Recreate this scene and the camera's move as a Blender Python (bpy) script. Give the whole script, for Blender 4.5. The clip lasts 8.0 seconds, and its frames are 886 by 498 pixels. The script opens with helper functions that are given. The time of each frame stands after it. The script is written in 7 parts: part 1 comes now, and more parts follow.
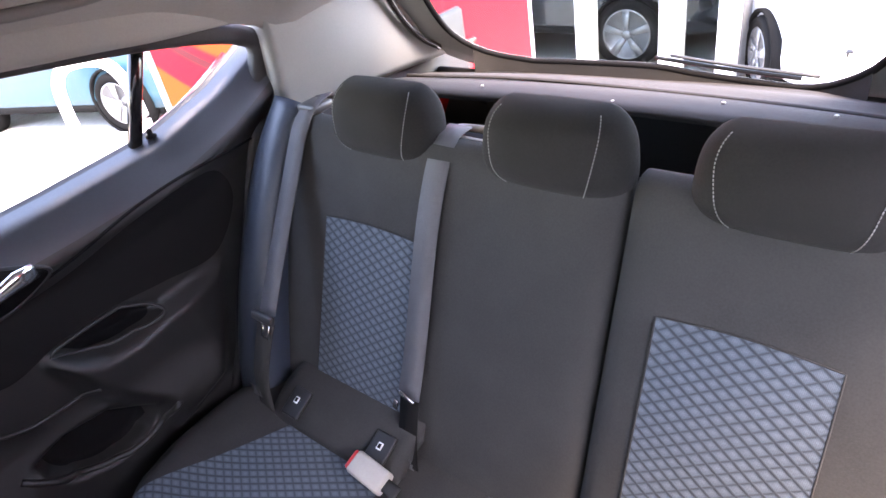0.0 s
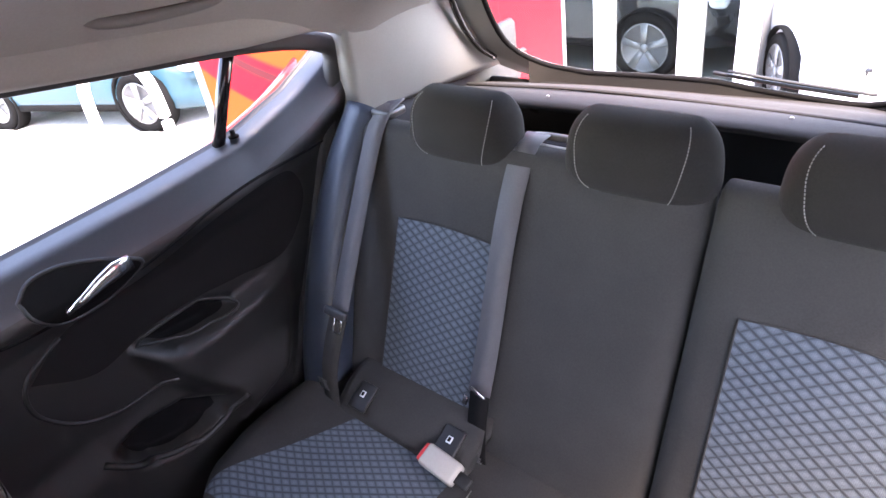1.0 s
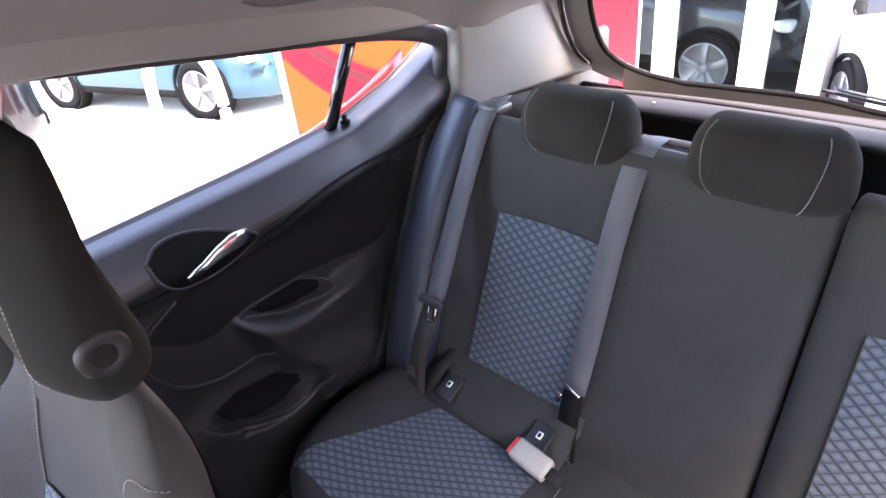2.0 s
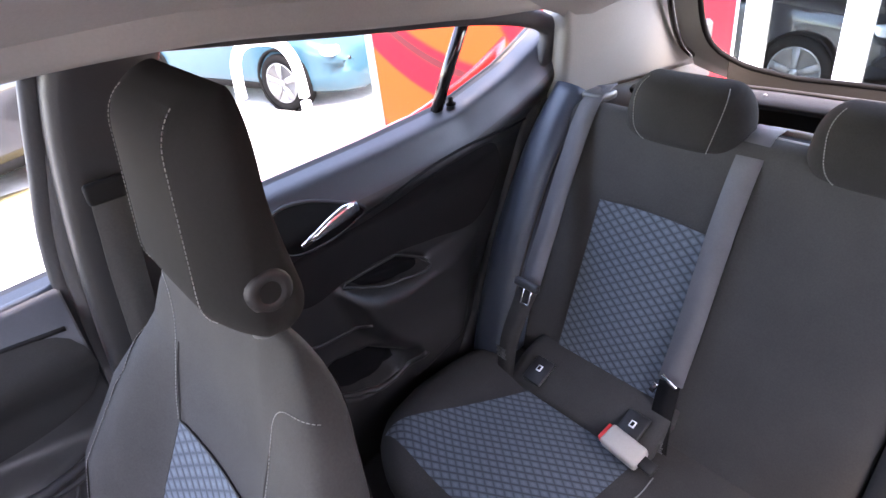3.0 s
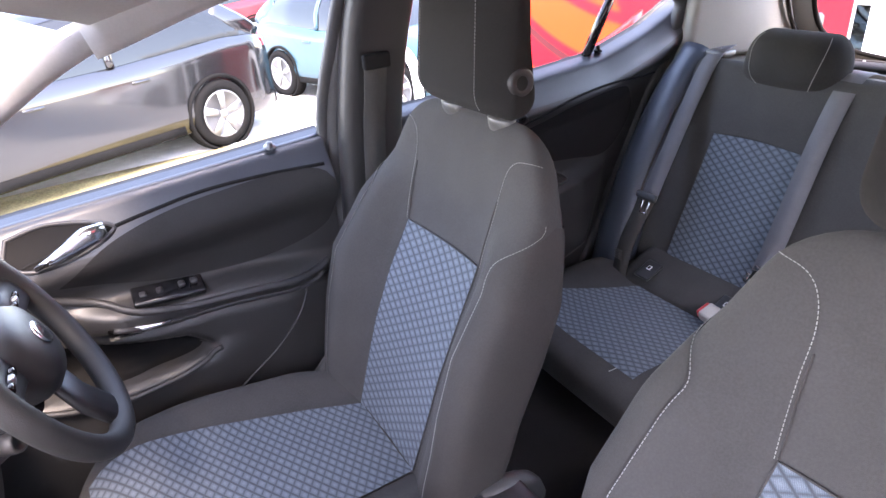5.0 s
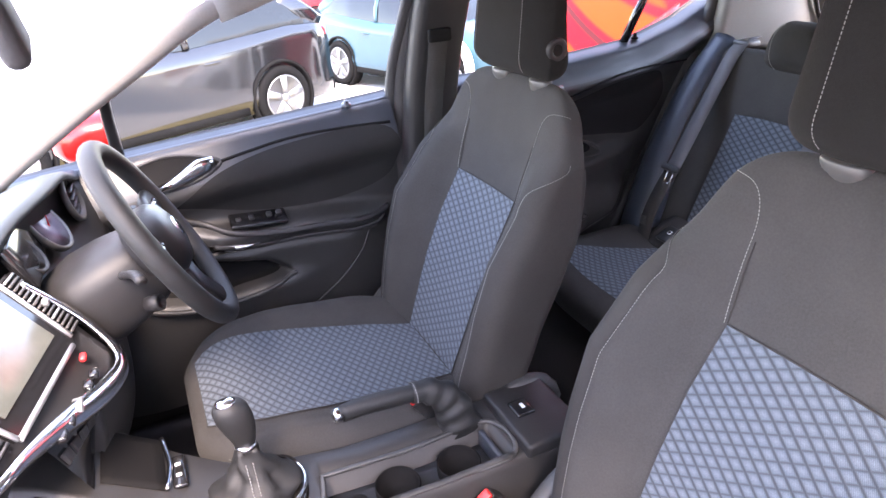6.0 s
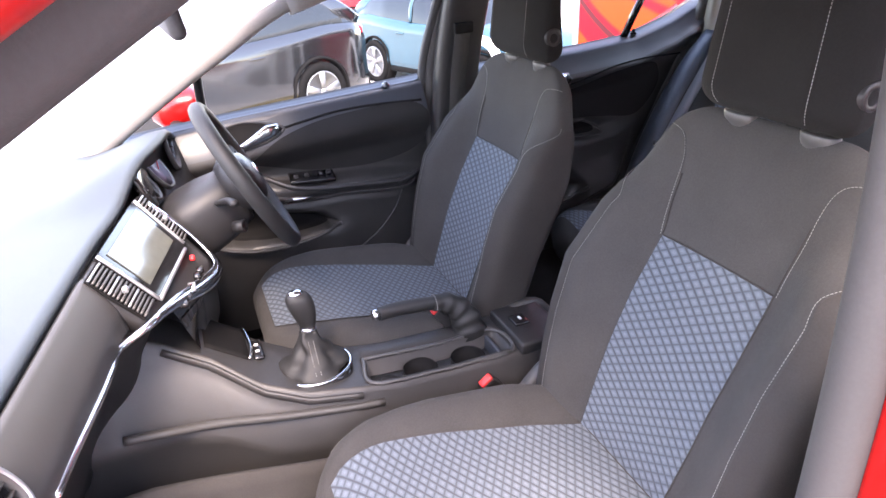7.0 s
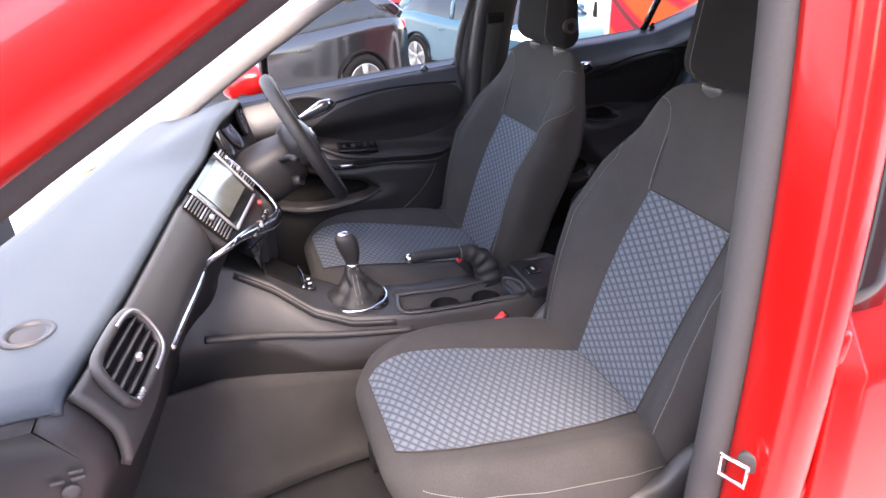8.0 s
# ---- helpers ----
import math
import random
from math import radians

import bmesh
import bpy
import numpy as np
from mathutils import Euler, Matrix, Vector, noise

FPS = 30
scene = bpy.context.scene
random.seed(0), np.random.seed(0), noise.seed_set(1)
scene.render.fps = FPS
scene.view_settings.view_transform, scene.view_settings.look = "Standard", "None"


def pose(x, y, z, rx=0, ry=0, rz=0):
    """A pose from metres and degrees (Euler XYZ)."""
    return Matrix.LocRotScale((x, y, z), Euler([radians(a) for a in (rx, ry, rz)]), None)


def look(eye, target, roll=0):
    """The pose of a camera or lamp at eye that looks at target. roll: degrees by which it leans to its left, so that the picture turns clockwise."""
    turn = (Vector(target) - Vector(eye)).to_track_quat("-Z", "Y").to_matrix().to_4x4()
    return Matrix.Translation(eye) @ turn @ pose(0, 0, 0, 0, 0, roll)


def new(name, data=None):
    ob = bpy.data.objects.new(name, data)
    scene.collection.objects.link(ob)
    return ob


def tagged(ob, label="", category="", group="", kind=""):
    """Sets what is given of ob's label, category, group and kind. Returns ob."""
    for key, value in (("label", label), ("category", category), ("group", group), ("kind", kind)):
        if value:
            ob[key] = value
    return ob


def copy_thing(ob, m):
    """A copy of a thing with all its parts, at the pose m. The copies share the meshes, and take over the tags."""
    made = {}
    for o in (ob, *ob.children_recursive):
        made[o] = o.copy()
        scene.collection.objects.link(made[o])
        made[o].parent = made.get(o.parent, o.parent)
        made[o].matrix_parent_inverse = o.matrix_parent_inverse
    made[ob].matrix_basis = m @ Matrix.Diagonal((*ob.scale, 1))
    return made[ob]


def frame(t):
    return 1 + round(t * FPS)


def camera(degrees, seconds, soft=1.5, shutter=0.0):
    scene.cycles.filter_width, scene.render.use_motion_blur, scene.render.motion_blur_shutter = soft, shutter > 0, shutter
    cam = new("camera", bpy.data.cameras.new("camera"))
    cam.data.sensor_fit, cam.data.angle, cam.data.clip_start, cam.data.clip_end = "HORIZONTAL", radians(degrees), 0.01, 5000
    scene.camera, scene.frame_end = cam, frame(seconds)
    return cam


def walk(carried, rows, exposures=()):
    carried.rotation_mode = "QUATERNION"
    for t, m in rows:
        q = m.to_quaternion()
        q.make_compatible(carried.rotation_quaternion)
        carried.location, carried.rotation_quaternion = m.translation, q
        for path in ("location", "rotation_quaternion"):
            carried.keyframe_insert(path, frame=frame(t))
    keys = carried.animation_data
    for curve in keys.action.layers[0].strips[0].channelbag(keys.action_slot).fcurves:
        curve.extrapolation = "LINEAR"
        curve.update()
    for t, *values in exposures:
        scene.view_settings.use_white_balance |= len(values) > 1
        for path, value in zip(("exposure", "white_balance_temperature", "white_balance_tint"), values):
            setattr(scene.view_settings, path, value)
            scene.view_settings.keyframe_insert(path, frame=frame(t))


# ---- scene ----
cam = camera(70.0, 8.0)
PATH = [
    (0, (0.419, 0.228, 1.402), (-0.754, 1.435, 0.321), -10.8),
    (0.5, (0.396, 0.175, 1.424), (-0.796, 1.369, 0.351), -10.9),
    (1, (0.352, 0.118, 1.436), (-0.832, 1.332, 0.376), -9.4),
    (1.5, (0.302, 0.052, 1.439), (-0.902, 1.265, 0.406), -7.4),
    (3, (0.239, -0.068, 1.422), (-1.149, 0.959, 0.411), -6.8),
    (3.5, (0.267, -0.155, 1.41), (-1.172, 0.825, 0.425), -6.5),
    (4, (0.353, -0.278, 1.385), (-1.145, 0.663, 0.451), -5.9),
    (4.5, (0.422, -0.374, 1.347), (-1.109, 0.532, 0.433), -5.2),
    (6, (0.726, -0.585, 1.338), (-0.896, 0.154, 0.431), -3.1),
    (6.5, (0.867, -0.629, 1.348), (-0.782, 0.06, 0.449), -3.0),
    (7, (1.041, -0.705, 1.361), (-0.621, -0.046, 0.463), -3.0),
    (7.5, (1.172, -0.751, 1.37), (-0.508, -0.138, 0.474), -2.9),
    (8, (1.289, -0.78, 1.369), (-0.409, -0.224, 0.471), -2.5),
]
walk(cam, [(t, look(eye, target, roll)) for t, eye, target, roll in PATH], [(0, 5.06, 8000, 26), (1.5, 5.05, 8000, 26), (3.5, 4.88, 8000, 26), (4.5, 4.92, 8000, 26), (6, 4.76, 8000, 26), (6.5, 4.52, 8000, 26), (7.5, 4.20, 8000, 26), (8, 3.86, 8000, 26)])

# ---- light ----
world = bpy.data.worlds.new("world")
scene.world = world
world.use_nodes = True
wn = world.node_tree
sky = wn.nodes.new("ShaderNodeTexSky")
sky.sky_type = "NISHITA"
sky.sun_disc = False
sky.sun_elevation, sky.sun_rotation = radians(57.1), radians(104.9)
wn.links.new(sky.outputs[0], wn.nodes["Background"].inputs[0])
wn.nodes["Background"].inputs[1].default_value = 0.15
sun = new("sun", bpy.data.lights.new("sun", "SUN"))
sun.data.energy, sun.data.angle, sun.data.color = 0.75, radians(25.0), (1.0, 0.97, 0.92)
sun.matrix_world = look((3.0, -0.8, 4.8), (0, 0, 0))


# ---- materials ----
def rgb(c):
    return (*c, 1.0) if len(c) == 3 else c


def mat(name, color, rough=0.6, metal=0.0, var=0.15, scale=30.0, bump=0.0, bscale=400.0, coat=0.0, sheen=0.0, spec=0.5):
    """A surface with two scales of variation in colour and a fine relief."""
    m = bpy.data.materials.new(name)
    m.use_nodes = True
    t = m.node_tree
    b = t.nodes["Principled BSDF"]
    b.inputs["Roughness"].default_value = rough
    b.inputs["Metallic"].default_value = metal
    b.inputs["Coat Weight"].default_value = coat
    b.inputs["Coat Roughness"].default_value = 0.06
    b.inputs["Sheen Weight"].default_value = sheen
    b.inputs["Specular IOR Level"].default_value = spec
    co = t.nodes.new("ShaderNodeTexCoord")
    n1 = t.nodes.new("ShaderNodeTexNoise")
    n1.inputs["Scale"].default_value, n1.inputs["Detail"].default_value = scale * 0.2, 5.0
    n2 = t.nodes.new("ShaderNodeTexNoise")
    n2.inputs["Scale"].default_value, n2.inputs["Detail"].default_value = scale * 6, 3.0
    add = t.nodes.new("ShaderNodeMath")
    add.operation = "ADD"
    ramp = t.nodes.new("ShaderNodeMapRange")
    ramp.inputs[1].default_value, ramp.inputs[2].default_value = 0.6, 1.4
    ramp.inputs[3].default_value, ramp.inputs[4].default_value = 1 - var, 1 + var
    mul = t.nodes.new("ShaderNodeVectorMath")
    mul.operation = "SCALE"
    mul.inputs[0].default_value = color[:3]
    for n in (n1, n2):
        t.links.new(co.outputs["Object"], n.inputs["Vector"])
    t.links.new(n1.outputs[0], add.inputs[0])
    t.links.new(n2.outputs[0], add.inputs[1])
    t.links.new(add.outputs[0], ramp.inputs[0])
    t.links.new(ramp.outputs[0], mul.inputs["Scale"])
    t.links.new(mul.outputs[0], b.inputs["Base Color"])
    if bump:
        n3 = t.nodes.new("ShaderNodeTexNoise")
        n3.inputs["Scale"].default_value, n3.inputs["Detail"].default_value = bscale, 2.0
        t.links.new(co.outputs["Object"], n3.inputs["Vector"])
        bp = t.nodes.new("ShaderNodeBump")
        bp.inputs["Strength"].default_value, bp.inputs["Distance"].default_value = bump, 0.001
        t.links.new(n3.outputs[0], bp.inputs["Height"])
        t.links.new(bp.outputs[0], b.inputs["Normal"])
    return m


def fabric_pattern(name, light, dark, cell_u=0.0265, cell_v=0.0175):
    """Woven insert: a net of dark diamonds lines over a lighter ribbed thread, laid out by the UVs in metres."""
    m = bpy.data.materials.new(name)
    m.use_nodes = True
    t = m.node_tree
    b = t.nodes["Principled BSDF"]
    b.inputs["Roughness"].default_value = 0.85
    b.inputs["Sheen Weight"].default_value = 0.05
    b.inputs["Specular IOR Level"].default_value = 0.25
    uv = t.nodes.new("ShaderNodeUVMap")
    sep = t.nodes.new("ShaderNodeSeparateXYZ")
    t.links.new(uv.outputs[0], sep.inputs[0])

    def math_node(op, a, c=None):
        n = t.nodes.new("ShaderNodeMath")
        n.operation = op
        for k, v in ((0, a), (1, c)):
            if v is None:
                continue
            if isinstance(v, (int, float)):
                n.inputs[k].default_value = v
            else:
                t.links.new(v, n.inputs[k])
        return n.outputs[0]

    a = math_node("DIVIDE", sep.outputs[0], cell_u)
    c = math_node("DIVIDE", sep.outputs[1], cell_v)
    p = math_node("PINGPONG", math_node("ADD", a, c), 0.5)
    q = math_node("PINGPONG", math_node("SUBTRACT", a, c), 0.5)
    prod = math_node("MULTIPLY", p, q)
    line = t.nodes.new("ShaderNodeMapRange")
    line.interpolation_type = "SMOOTHSTEP"
    line.inputs[1].default_value, line.inputs[2].default_value = 0.0, 0.24
    t.links.new(math_node("MINIMUM", p, math_node("ADD", math_node("MULTIPLY", q, 0.8), 0.07)), line.inputs[0])
    shade = t.nodes.new("ShaderNodeMapRange")
    shade.inputs[1].default_value, shade.inputs[2].default_value = 0.0, 0.25
    shade.inputs[3].default_value, shade.inputs[4].default_value = 0.75, 1.1
    t.links.new(prod, shade.inputs[0])
    rib = math_node("SINE", math_node("MULTIPLY", math_node("ADD", sep.outputs[0], math_node("MULTIPLY", sep.outputs[1], 0.6)), 2 * math.pi / 0.0021))
    ribs = math_node("ADD", math_node("MULTIPLY", rib, 0.14), 0.95)
    nz = t.nodes.new("ShaderNodeTexNoise")
    nz.inputs["Scale"].default_value, nz.inputs["Detail"].default_value = 900.0, 2.0
    t.links.new(uv.outputs[0], nz.inputs["Vector"])
    grain = math_node("ADD", math_node("MULTIPLY", nz.outputs[0], 0.9), 0.55)
    k = math_node("MULTIPLY", math_node("MULTIPLY", shade.outputs[0], ribs), grain)
    sc = t.nodes.new("ShaderNodeVectorMath")
    sc.operation = "SCALE"
    sc.inputs[0].default_value = light
    t.links.new(k, sc.inputs["Scale"])
    mix = t.nodes.new("ShaderNodeMix")
    mix.data_type = "RGBA"
    mix.inputs[6].default_value = rgb(dark)
    t.links.new(line.outputs[0], mix.inputs[0])
    t.links.new(sc.outputs[0], mix.inputs[7])
    t.links.new(mix.outputs[2], b.inputs["Base Color"])
    bp = t.nodes.new("ShaderNodeBump")
    bp.inputs["Strength"].default_value, bp.inputs["Distance"].default_value = 0.6, 0.0012
    t.links.new(math_node("ADD", line.outputs[0], math_node("MULTIPLY", rib, 0.15)), bp.inputs["Height"])
    t.links.new(bp.outputs[0], b.inputs["Normal"])
    return m


def glass_mat(name, tint=(1, 1, 1), rough=0.0):
    m = bpy.data.materials.new(name)
    m.use_nodes = True
    t = m.node_tree
    t.nodes.remove(t.nodes["Principled BSDF"])
    tr = t.nodes.new("ShaderNodeBsdfTransparent")
    tr.inputs[0].default_value = rgb(tint)
    gl = t.nodes.new("ShaderNodeBsdfGlossy")
    gl.inputs["Roughness"].default_value = 0.02
    fr = t.nodes.new("ShaderNodeLayerWeight")
    fr.inputs[0].default_value = 0.06
    mx = t.nodes.new("ShaderNodeMixShader")
    t.links.new(fr.outputs["Fresnel"], mx.inputs[0])
    t.links.new(tr.outputs[0], mx.inputs[1])
    t.links.new(gl.outputs[0], mx.inputs[2])
    t.links.new(mx.outputs[0], t.nodes["Material Output"].inputs[0])
    return m


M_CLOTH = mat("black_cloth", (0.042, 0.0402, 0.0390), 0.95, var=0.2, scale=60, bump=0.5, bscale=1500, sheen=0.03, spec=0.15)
# headrests: the seat cloth again, their shade put into two darker colours
M_CLOTH_SHADED = mat("headrest_cloth_shaded", (0.0125, 0.0119, 0.0115), 0.95, var=0.2, scale=60, bump=0.5, bscale=1500, sheen=0.01, spec=0.12)
M_CLOTH_REAR = mat("rear_headrest_cloth_shaded", (0.021, 0.0199, 0.0192), 0.95, var=0.2, scale=60, bump=0.5, bscale=1500, sheen=0.03, spec=0.15)
M_PANEL = fabric_pattern("patterned_insert", (0.108, 0.131, 0.157), (0.037, 0.043, 0.052))
M_TRIM = mat("black_soft_plastic", (0.0165, 0.0160, 0.0165), 0.45, var=0.15, scale=50, bump=0.35, bscale=900, spec=0.35)
M_TRIM_SOFT = mat("charcoal_dash_foam", (0.026, 0.026, 0.028), 0.48, var=0.12, scale=50, bump=0.45, bscale=700)
# near black: real black trim, and the shade painted into recesses
M_TRIM_DARK = mat("near_black_trim_and_recess_shade", (0.0060, 0.0057, 0.0060), 0.8, var=0.15, scale=60, bump=0.3, bscale=1200, spec=0.15)
# one door plastic in two copies: shaded for the rear, lit for the front
M_DOOR = mat("door_panel_rear_shaded", (0.0200, 0.0190, 0.0188), 0.40, var=0.15, scale=40, bump=0.35, bscale=900, spec=0.6)
M_DOOR_FRONT = mat("door_panel_front_lit", (0.0270, 0.0266, 0.0270), 0.40, var=0.15, scale=40, bump=0.35, bscale=900, spec=0.6)
# front insert: lit copy of the rear door's cloth
M_INSERT_FRONT = mat("door_cloth_front_lit", (0.0190, 0.0185, 0.0185), 0.85, var=0.2, scale=60, bump=0.5, bscale=1400, spec=0.2)
M_CONSOLE = mat("grey_brown_console_plastic", (0.026, 0.0250, 0.0248), 0.46, var=0.15, scale=50, bump=0.35, bscale=900)
M_TUNNEL = mat("brown_grey_tunnel_carpet", (0.034, 0.031, 0.029), 1.0, var=0.25, scale=80, bump=0.8, bscale=900)
# rear insert: shaded copy of the front door's cloth
M_INSERT = mat("door_cloth_rear_shaded", (0.0120, 0.0105, 0.0102), 0.85, var=0.2, scale=60, bump=0.5, bscale=1400, spec=0.2)
# lighter and bluer than the dash: the sky's sheen put into the colour
M_PAD = mat("dash_pad_sky_tinted", (0.041, 0.053, 0.063), 0.58, var=0.10, scale=40, bump=0.35, bscale=900, spec=0.28)
M_FASCIA = mat("grey_dash_fascia", (0.040, 0.039, 0.038), 0.5, var=0.10, scale=50, bump=0.35, bscale=900)
# black bolster cloth with the window's blue skylight painted in
M_BOLSTER = mat("bolster_cloth_sky_tinted", (0.030, 0.040, 0.058), 0.40, var=0.15, scale=40, bump=0.3, bscale=1200, spec=0.6)
# seat flanks: darker than the cloth, with their shade in the colour
M_SIDE = mat("seat_side_shaded", (0.031, 0.0280, 0.0262), 0.8, var=0.2, scale=60, bump=0.4, bscale=1200, spec=0.25)
# blue skylight on ledges and tray is tinted into this plastic
M_LEDGE = mat("soft_plastic_sky_tinted", (0.030, 0.035, 0.044), 0.36, var=0.12, scale=40, bump=0.3, bscale=900, spec=0.7)
M_COLLAR = mat("grey_guide_collar", (0.055, 0.054, 0.053), 0.4, var=0.06)
M_GLOSS = mat("piano_black", (0.01, 0.01, 0.011), 0.12, var=0.05)
M_LINER = mat("grey_headliner", (0.24, 0.229, 0.218), 0.95, var=0.06, scale=40, bump=0.3, bscale=1200)
M_PILLAR = mat("pale_grey_pillar_trim", (0.23, 0.226, 0.208), 0.6, var=0.06, scale=40, bump=0.2, bscale=900)
M_CHROME = mat("satin_chrome", (0.75, 0.76, 0.78), 0.18, 1.0, var=0.05)
M_SILVER = mat("silver_paint", (0.38, 0.39, 0.40), 0.4, 0.7, var=0.05)
M_RED = mat("red_paint", (0.36, 0.006, 0.005), 0.30, var=0.04, coat=0.4, spec=0.2)
M_REDPLASTIC = mat("red_button", (0.65, 0.03, 0.03), 0.4, var=0.05)
M_RUBBER = mat("grey_rubber_seal", (0.032, 0.031, 0.032), 0.7, var=0.15, scale=40, bump=0.2)
M_BELT = mat("belt_webbing", (0.085, 0.08, 0.085), 0.7, var=0.15, scale=80, bump=0.5, bscale=1800)
M_THREAD = mat("pale_thread", (0.22, 0.215, 0.205), 0.8, var=0.1)
M_CARPET = mat("black_carpet", (0.012, 0.011, 0.012), 1.0, var=0.3, scale=80, bump=1.0, bscale=900)
M_SHELF = mat("shelf_felt", (0.024, 0.0210, 0.0198), 0.95, var=0.2, scale=70, bump=0.6, bscale=1100)
M_GREYPL = mat("pale_buckle_plastic", (0.38, 0.35, 0.31), 0.5, var=0.06)
M_LABEL = mat("white_label", (0.75, 0.75, 0.74), 0.6, var=0.03)
M_GLASS = glass_mat("window_glass", (0.93, 0.96, 0.95))
# sky glare on the windscreen, put in as a patchy white translucent haze
M_GLAREGLASS = glass_mat("windscreen_glare_haze", (0.80, 0.82, 0.82))
tt = M_GLAREGLASS.node_tree
tl, mx2 = tt.nodes.new("ShaderNodeBsdfTranslucent"), tt.nodes.new("ShaderNodeMixShader")
dn = tt.nodes.new("ShaderNodeTexNoise")
dn.inputs["Scale"].default_value = 9.0
dr = tt.nodes.new("ShaderNodeMapRange")
dr.inputs[3].default_value, dr.inputs[4].default_value = 0.38, 0.50
tt.links.new(dn.outputs[0], dr.inputs[0])
tt.links.new(dr.outputs[0], mx2.inputs[0])
old = tt.nodes["Material Output"].inputs[0].links[0].from_socket
tt.links.new(old, mx2.inputs[1])
tt.links.new(tl.outputs[0], mx2.inputs[2])
tt.links.new(mx2.outputs[0], tt.nodes["Material Output"].inputs[0])
M_LEATHER = mat("black_leather", (0.012, 0.012, 0.012), 0.6, var=0.15, scale=60, bump=0.4, bscale=700)


# ---- mesh helpers ----
def part(name, verts, faces, material, parent=None, label="", smooth=True, uvs=None, m=None):
    me = bpy.data.meshes.new(name)
    me.from_pydata([tuple(v) for v in verts], [], faces)
    if uvs is not None:
        lay = me.uv_layers.new(name="UVMap")
        for li, lp in enumerate(me.loops):
            lay.data[li].uv = uvs[lp.vertex_index]
    me.polygons.foreach_set("use_smooth", [smooth] * len(me.polygons))
    me.materials.append(material)
    if m is not None:
        me.transform(m)
    bm = bmesh.new()
    bm.from_mesh(me)
    bmesh.ops.recalc_face_normals(bm, faces=bm.faces)
    bm.to_mesh(me)
    bm.free()
    ob = new(name, me)
    if parent is not None:
        ob.parent = parent
    if label:
        ob["label"] = label
    return ob


def thing(name, label, category, group="", kind="", at=(0, 0, 0)):
    ob = new(name)
    ob.location = at
    return tagged(ob, label, category, group, kind)


def join(*pieces):
    verts, faces = [], []
    for v, f in pieces:
        k = len(verts)
        verts += list(v)
        faces += [tuple(i + k for i in q) for q in f]
    return verts, faces


def loft(rings, cap=True, closed=True):
    n = len(rings[0])
    verts = [v for r in rings for v in r]
    faces = []
    for a in range(len(rings) - 1):
        for b in range(n if closed else n - 1):
            c = (b + 1) % n
            faces.append((a * n + b, a * n + c, (a + 1) * n + c, (a + 1) * n + b))
    if cap and closed:
        faces.append(tuple(range(n))[::-1])
        faces.append(tuple((len(rings) - 1) * n + b for b in range(n)))
    return verts, faces


def spline(pts, n):
    """n points along a smooth curve through pts."""
    p = np.array(pts, float)
    seg = np.r_[0, np.cumsum(np.linalg.norm(np.diff(p, axis=0), axis=1))]
    q = np.vstack([2 * p[0] - p[1], p, 2 * p[-1] - p[-2]])
    out = []
    for s in np.linspace(0, seg[-1], n):
        k = min(int(np.searchsorted(seg, s, "right")) - 1, len(p) - 2)
        t = (s - seg[k]) / max(seg[k + 1] - seg[k], 1e-9)
        a, b, c, d = q[k], q[k + 1], q[k + 2], q[k + 3]
        out.append(0.5 * ((2 * b) + (-a + c) * t + (2 * a - 5 * b + 4 * c - d) * t**2 + (-a + 3 * b - 3 * c + d) * t**3))
    return [Vector(v) for v in out]


def sweep(path, ring, up=(0, 0, 1), cap=True, closed=False):
    """Sweep a ring of (a, b) offsets along a path; a lies across, b towards up. ring may be a function of 0..1."""
    rings = []
    n = len(path)
    for k, p in enumerate(path):
        q0, q1 = path[max(k - 1, 0)], path[min(k + 1, n - 1)]
        if closed:
            q0, q1 = path[(k - 1) % n], path[(k + 1) % n]
        d = (Vector(q1) - Vector(q0)).normalized()
        a = d.cross(Vector(up)).normalized()
        b = a.cross(d).normalized()
        rr = ring(k / (n - 1)) if callable(ring) else ring
        rings.append([Vector(p) + a * x + b * y for x, y in rr])
    if closed:
        v, f = loft(rings + [rings[0]], cap=False)
        return v, f
    return loft(rings, cap=cap)


def oval(a, b, n=12, e=2.0):
    out = []
    for k in range(n):
        t = 2 * math.pi * k / n
        c, s = math.cos(t), math.sin(t)
        out.append((a * math.copysign(abs(c) ** (2 / e), c), b * math.copysign(abs(s) ** (2 / e), s)))
    return out


def block(sx, sy, sz, r=0.004, seg=2, at=(0, 0, 0), m=None):
    """A box with rounded edges, centred at a place."""
    bm = bmesh.new()
    bmesh.ops.create_cube(bm, size=1.0)
    bmesh.ops.scale(bm, vec=(sx, sy, sz), verts=bm.verts)
    if r:
        bmesh.ops.bevel(bm, geom=bm.edges[:], offset=min(r, 0.45 * min(sx, sy, sz)), segments=seg, affect="EDGES", profile=0.5)
    mm = (m if m is not None else Matrix.Identity(4))
    v = [mm @ (x.co + Vector(at)) if m is None else mm @ x.co + Vector(at) for x in bm.verts]
    bm.verts.index_update()
    f = [tuple(x.index for x in q.verts) for q in bm.faces]
    bm.free()
    return v, f


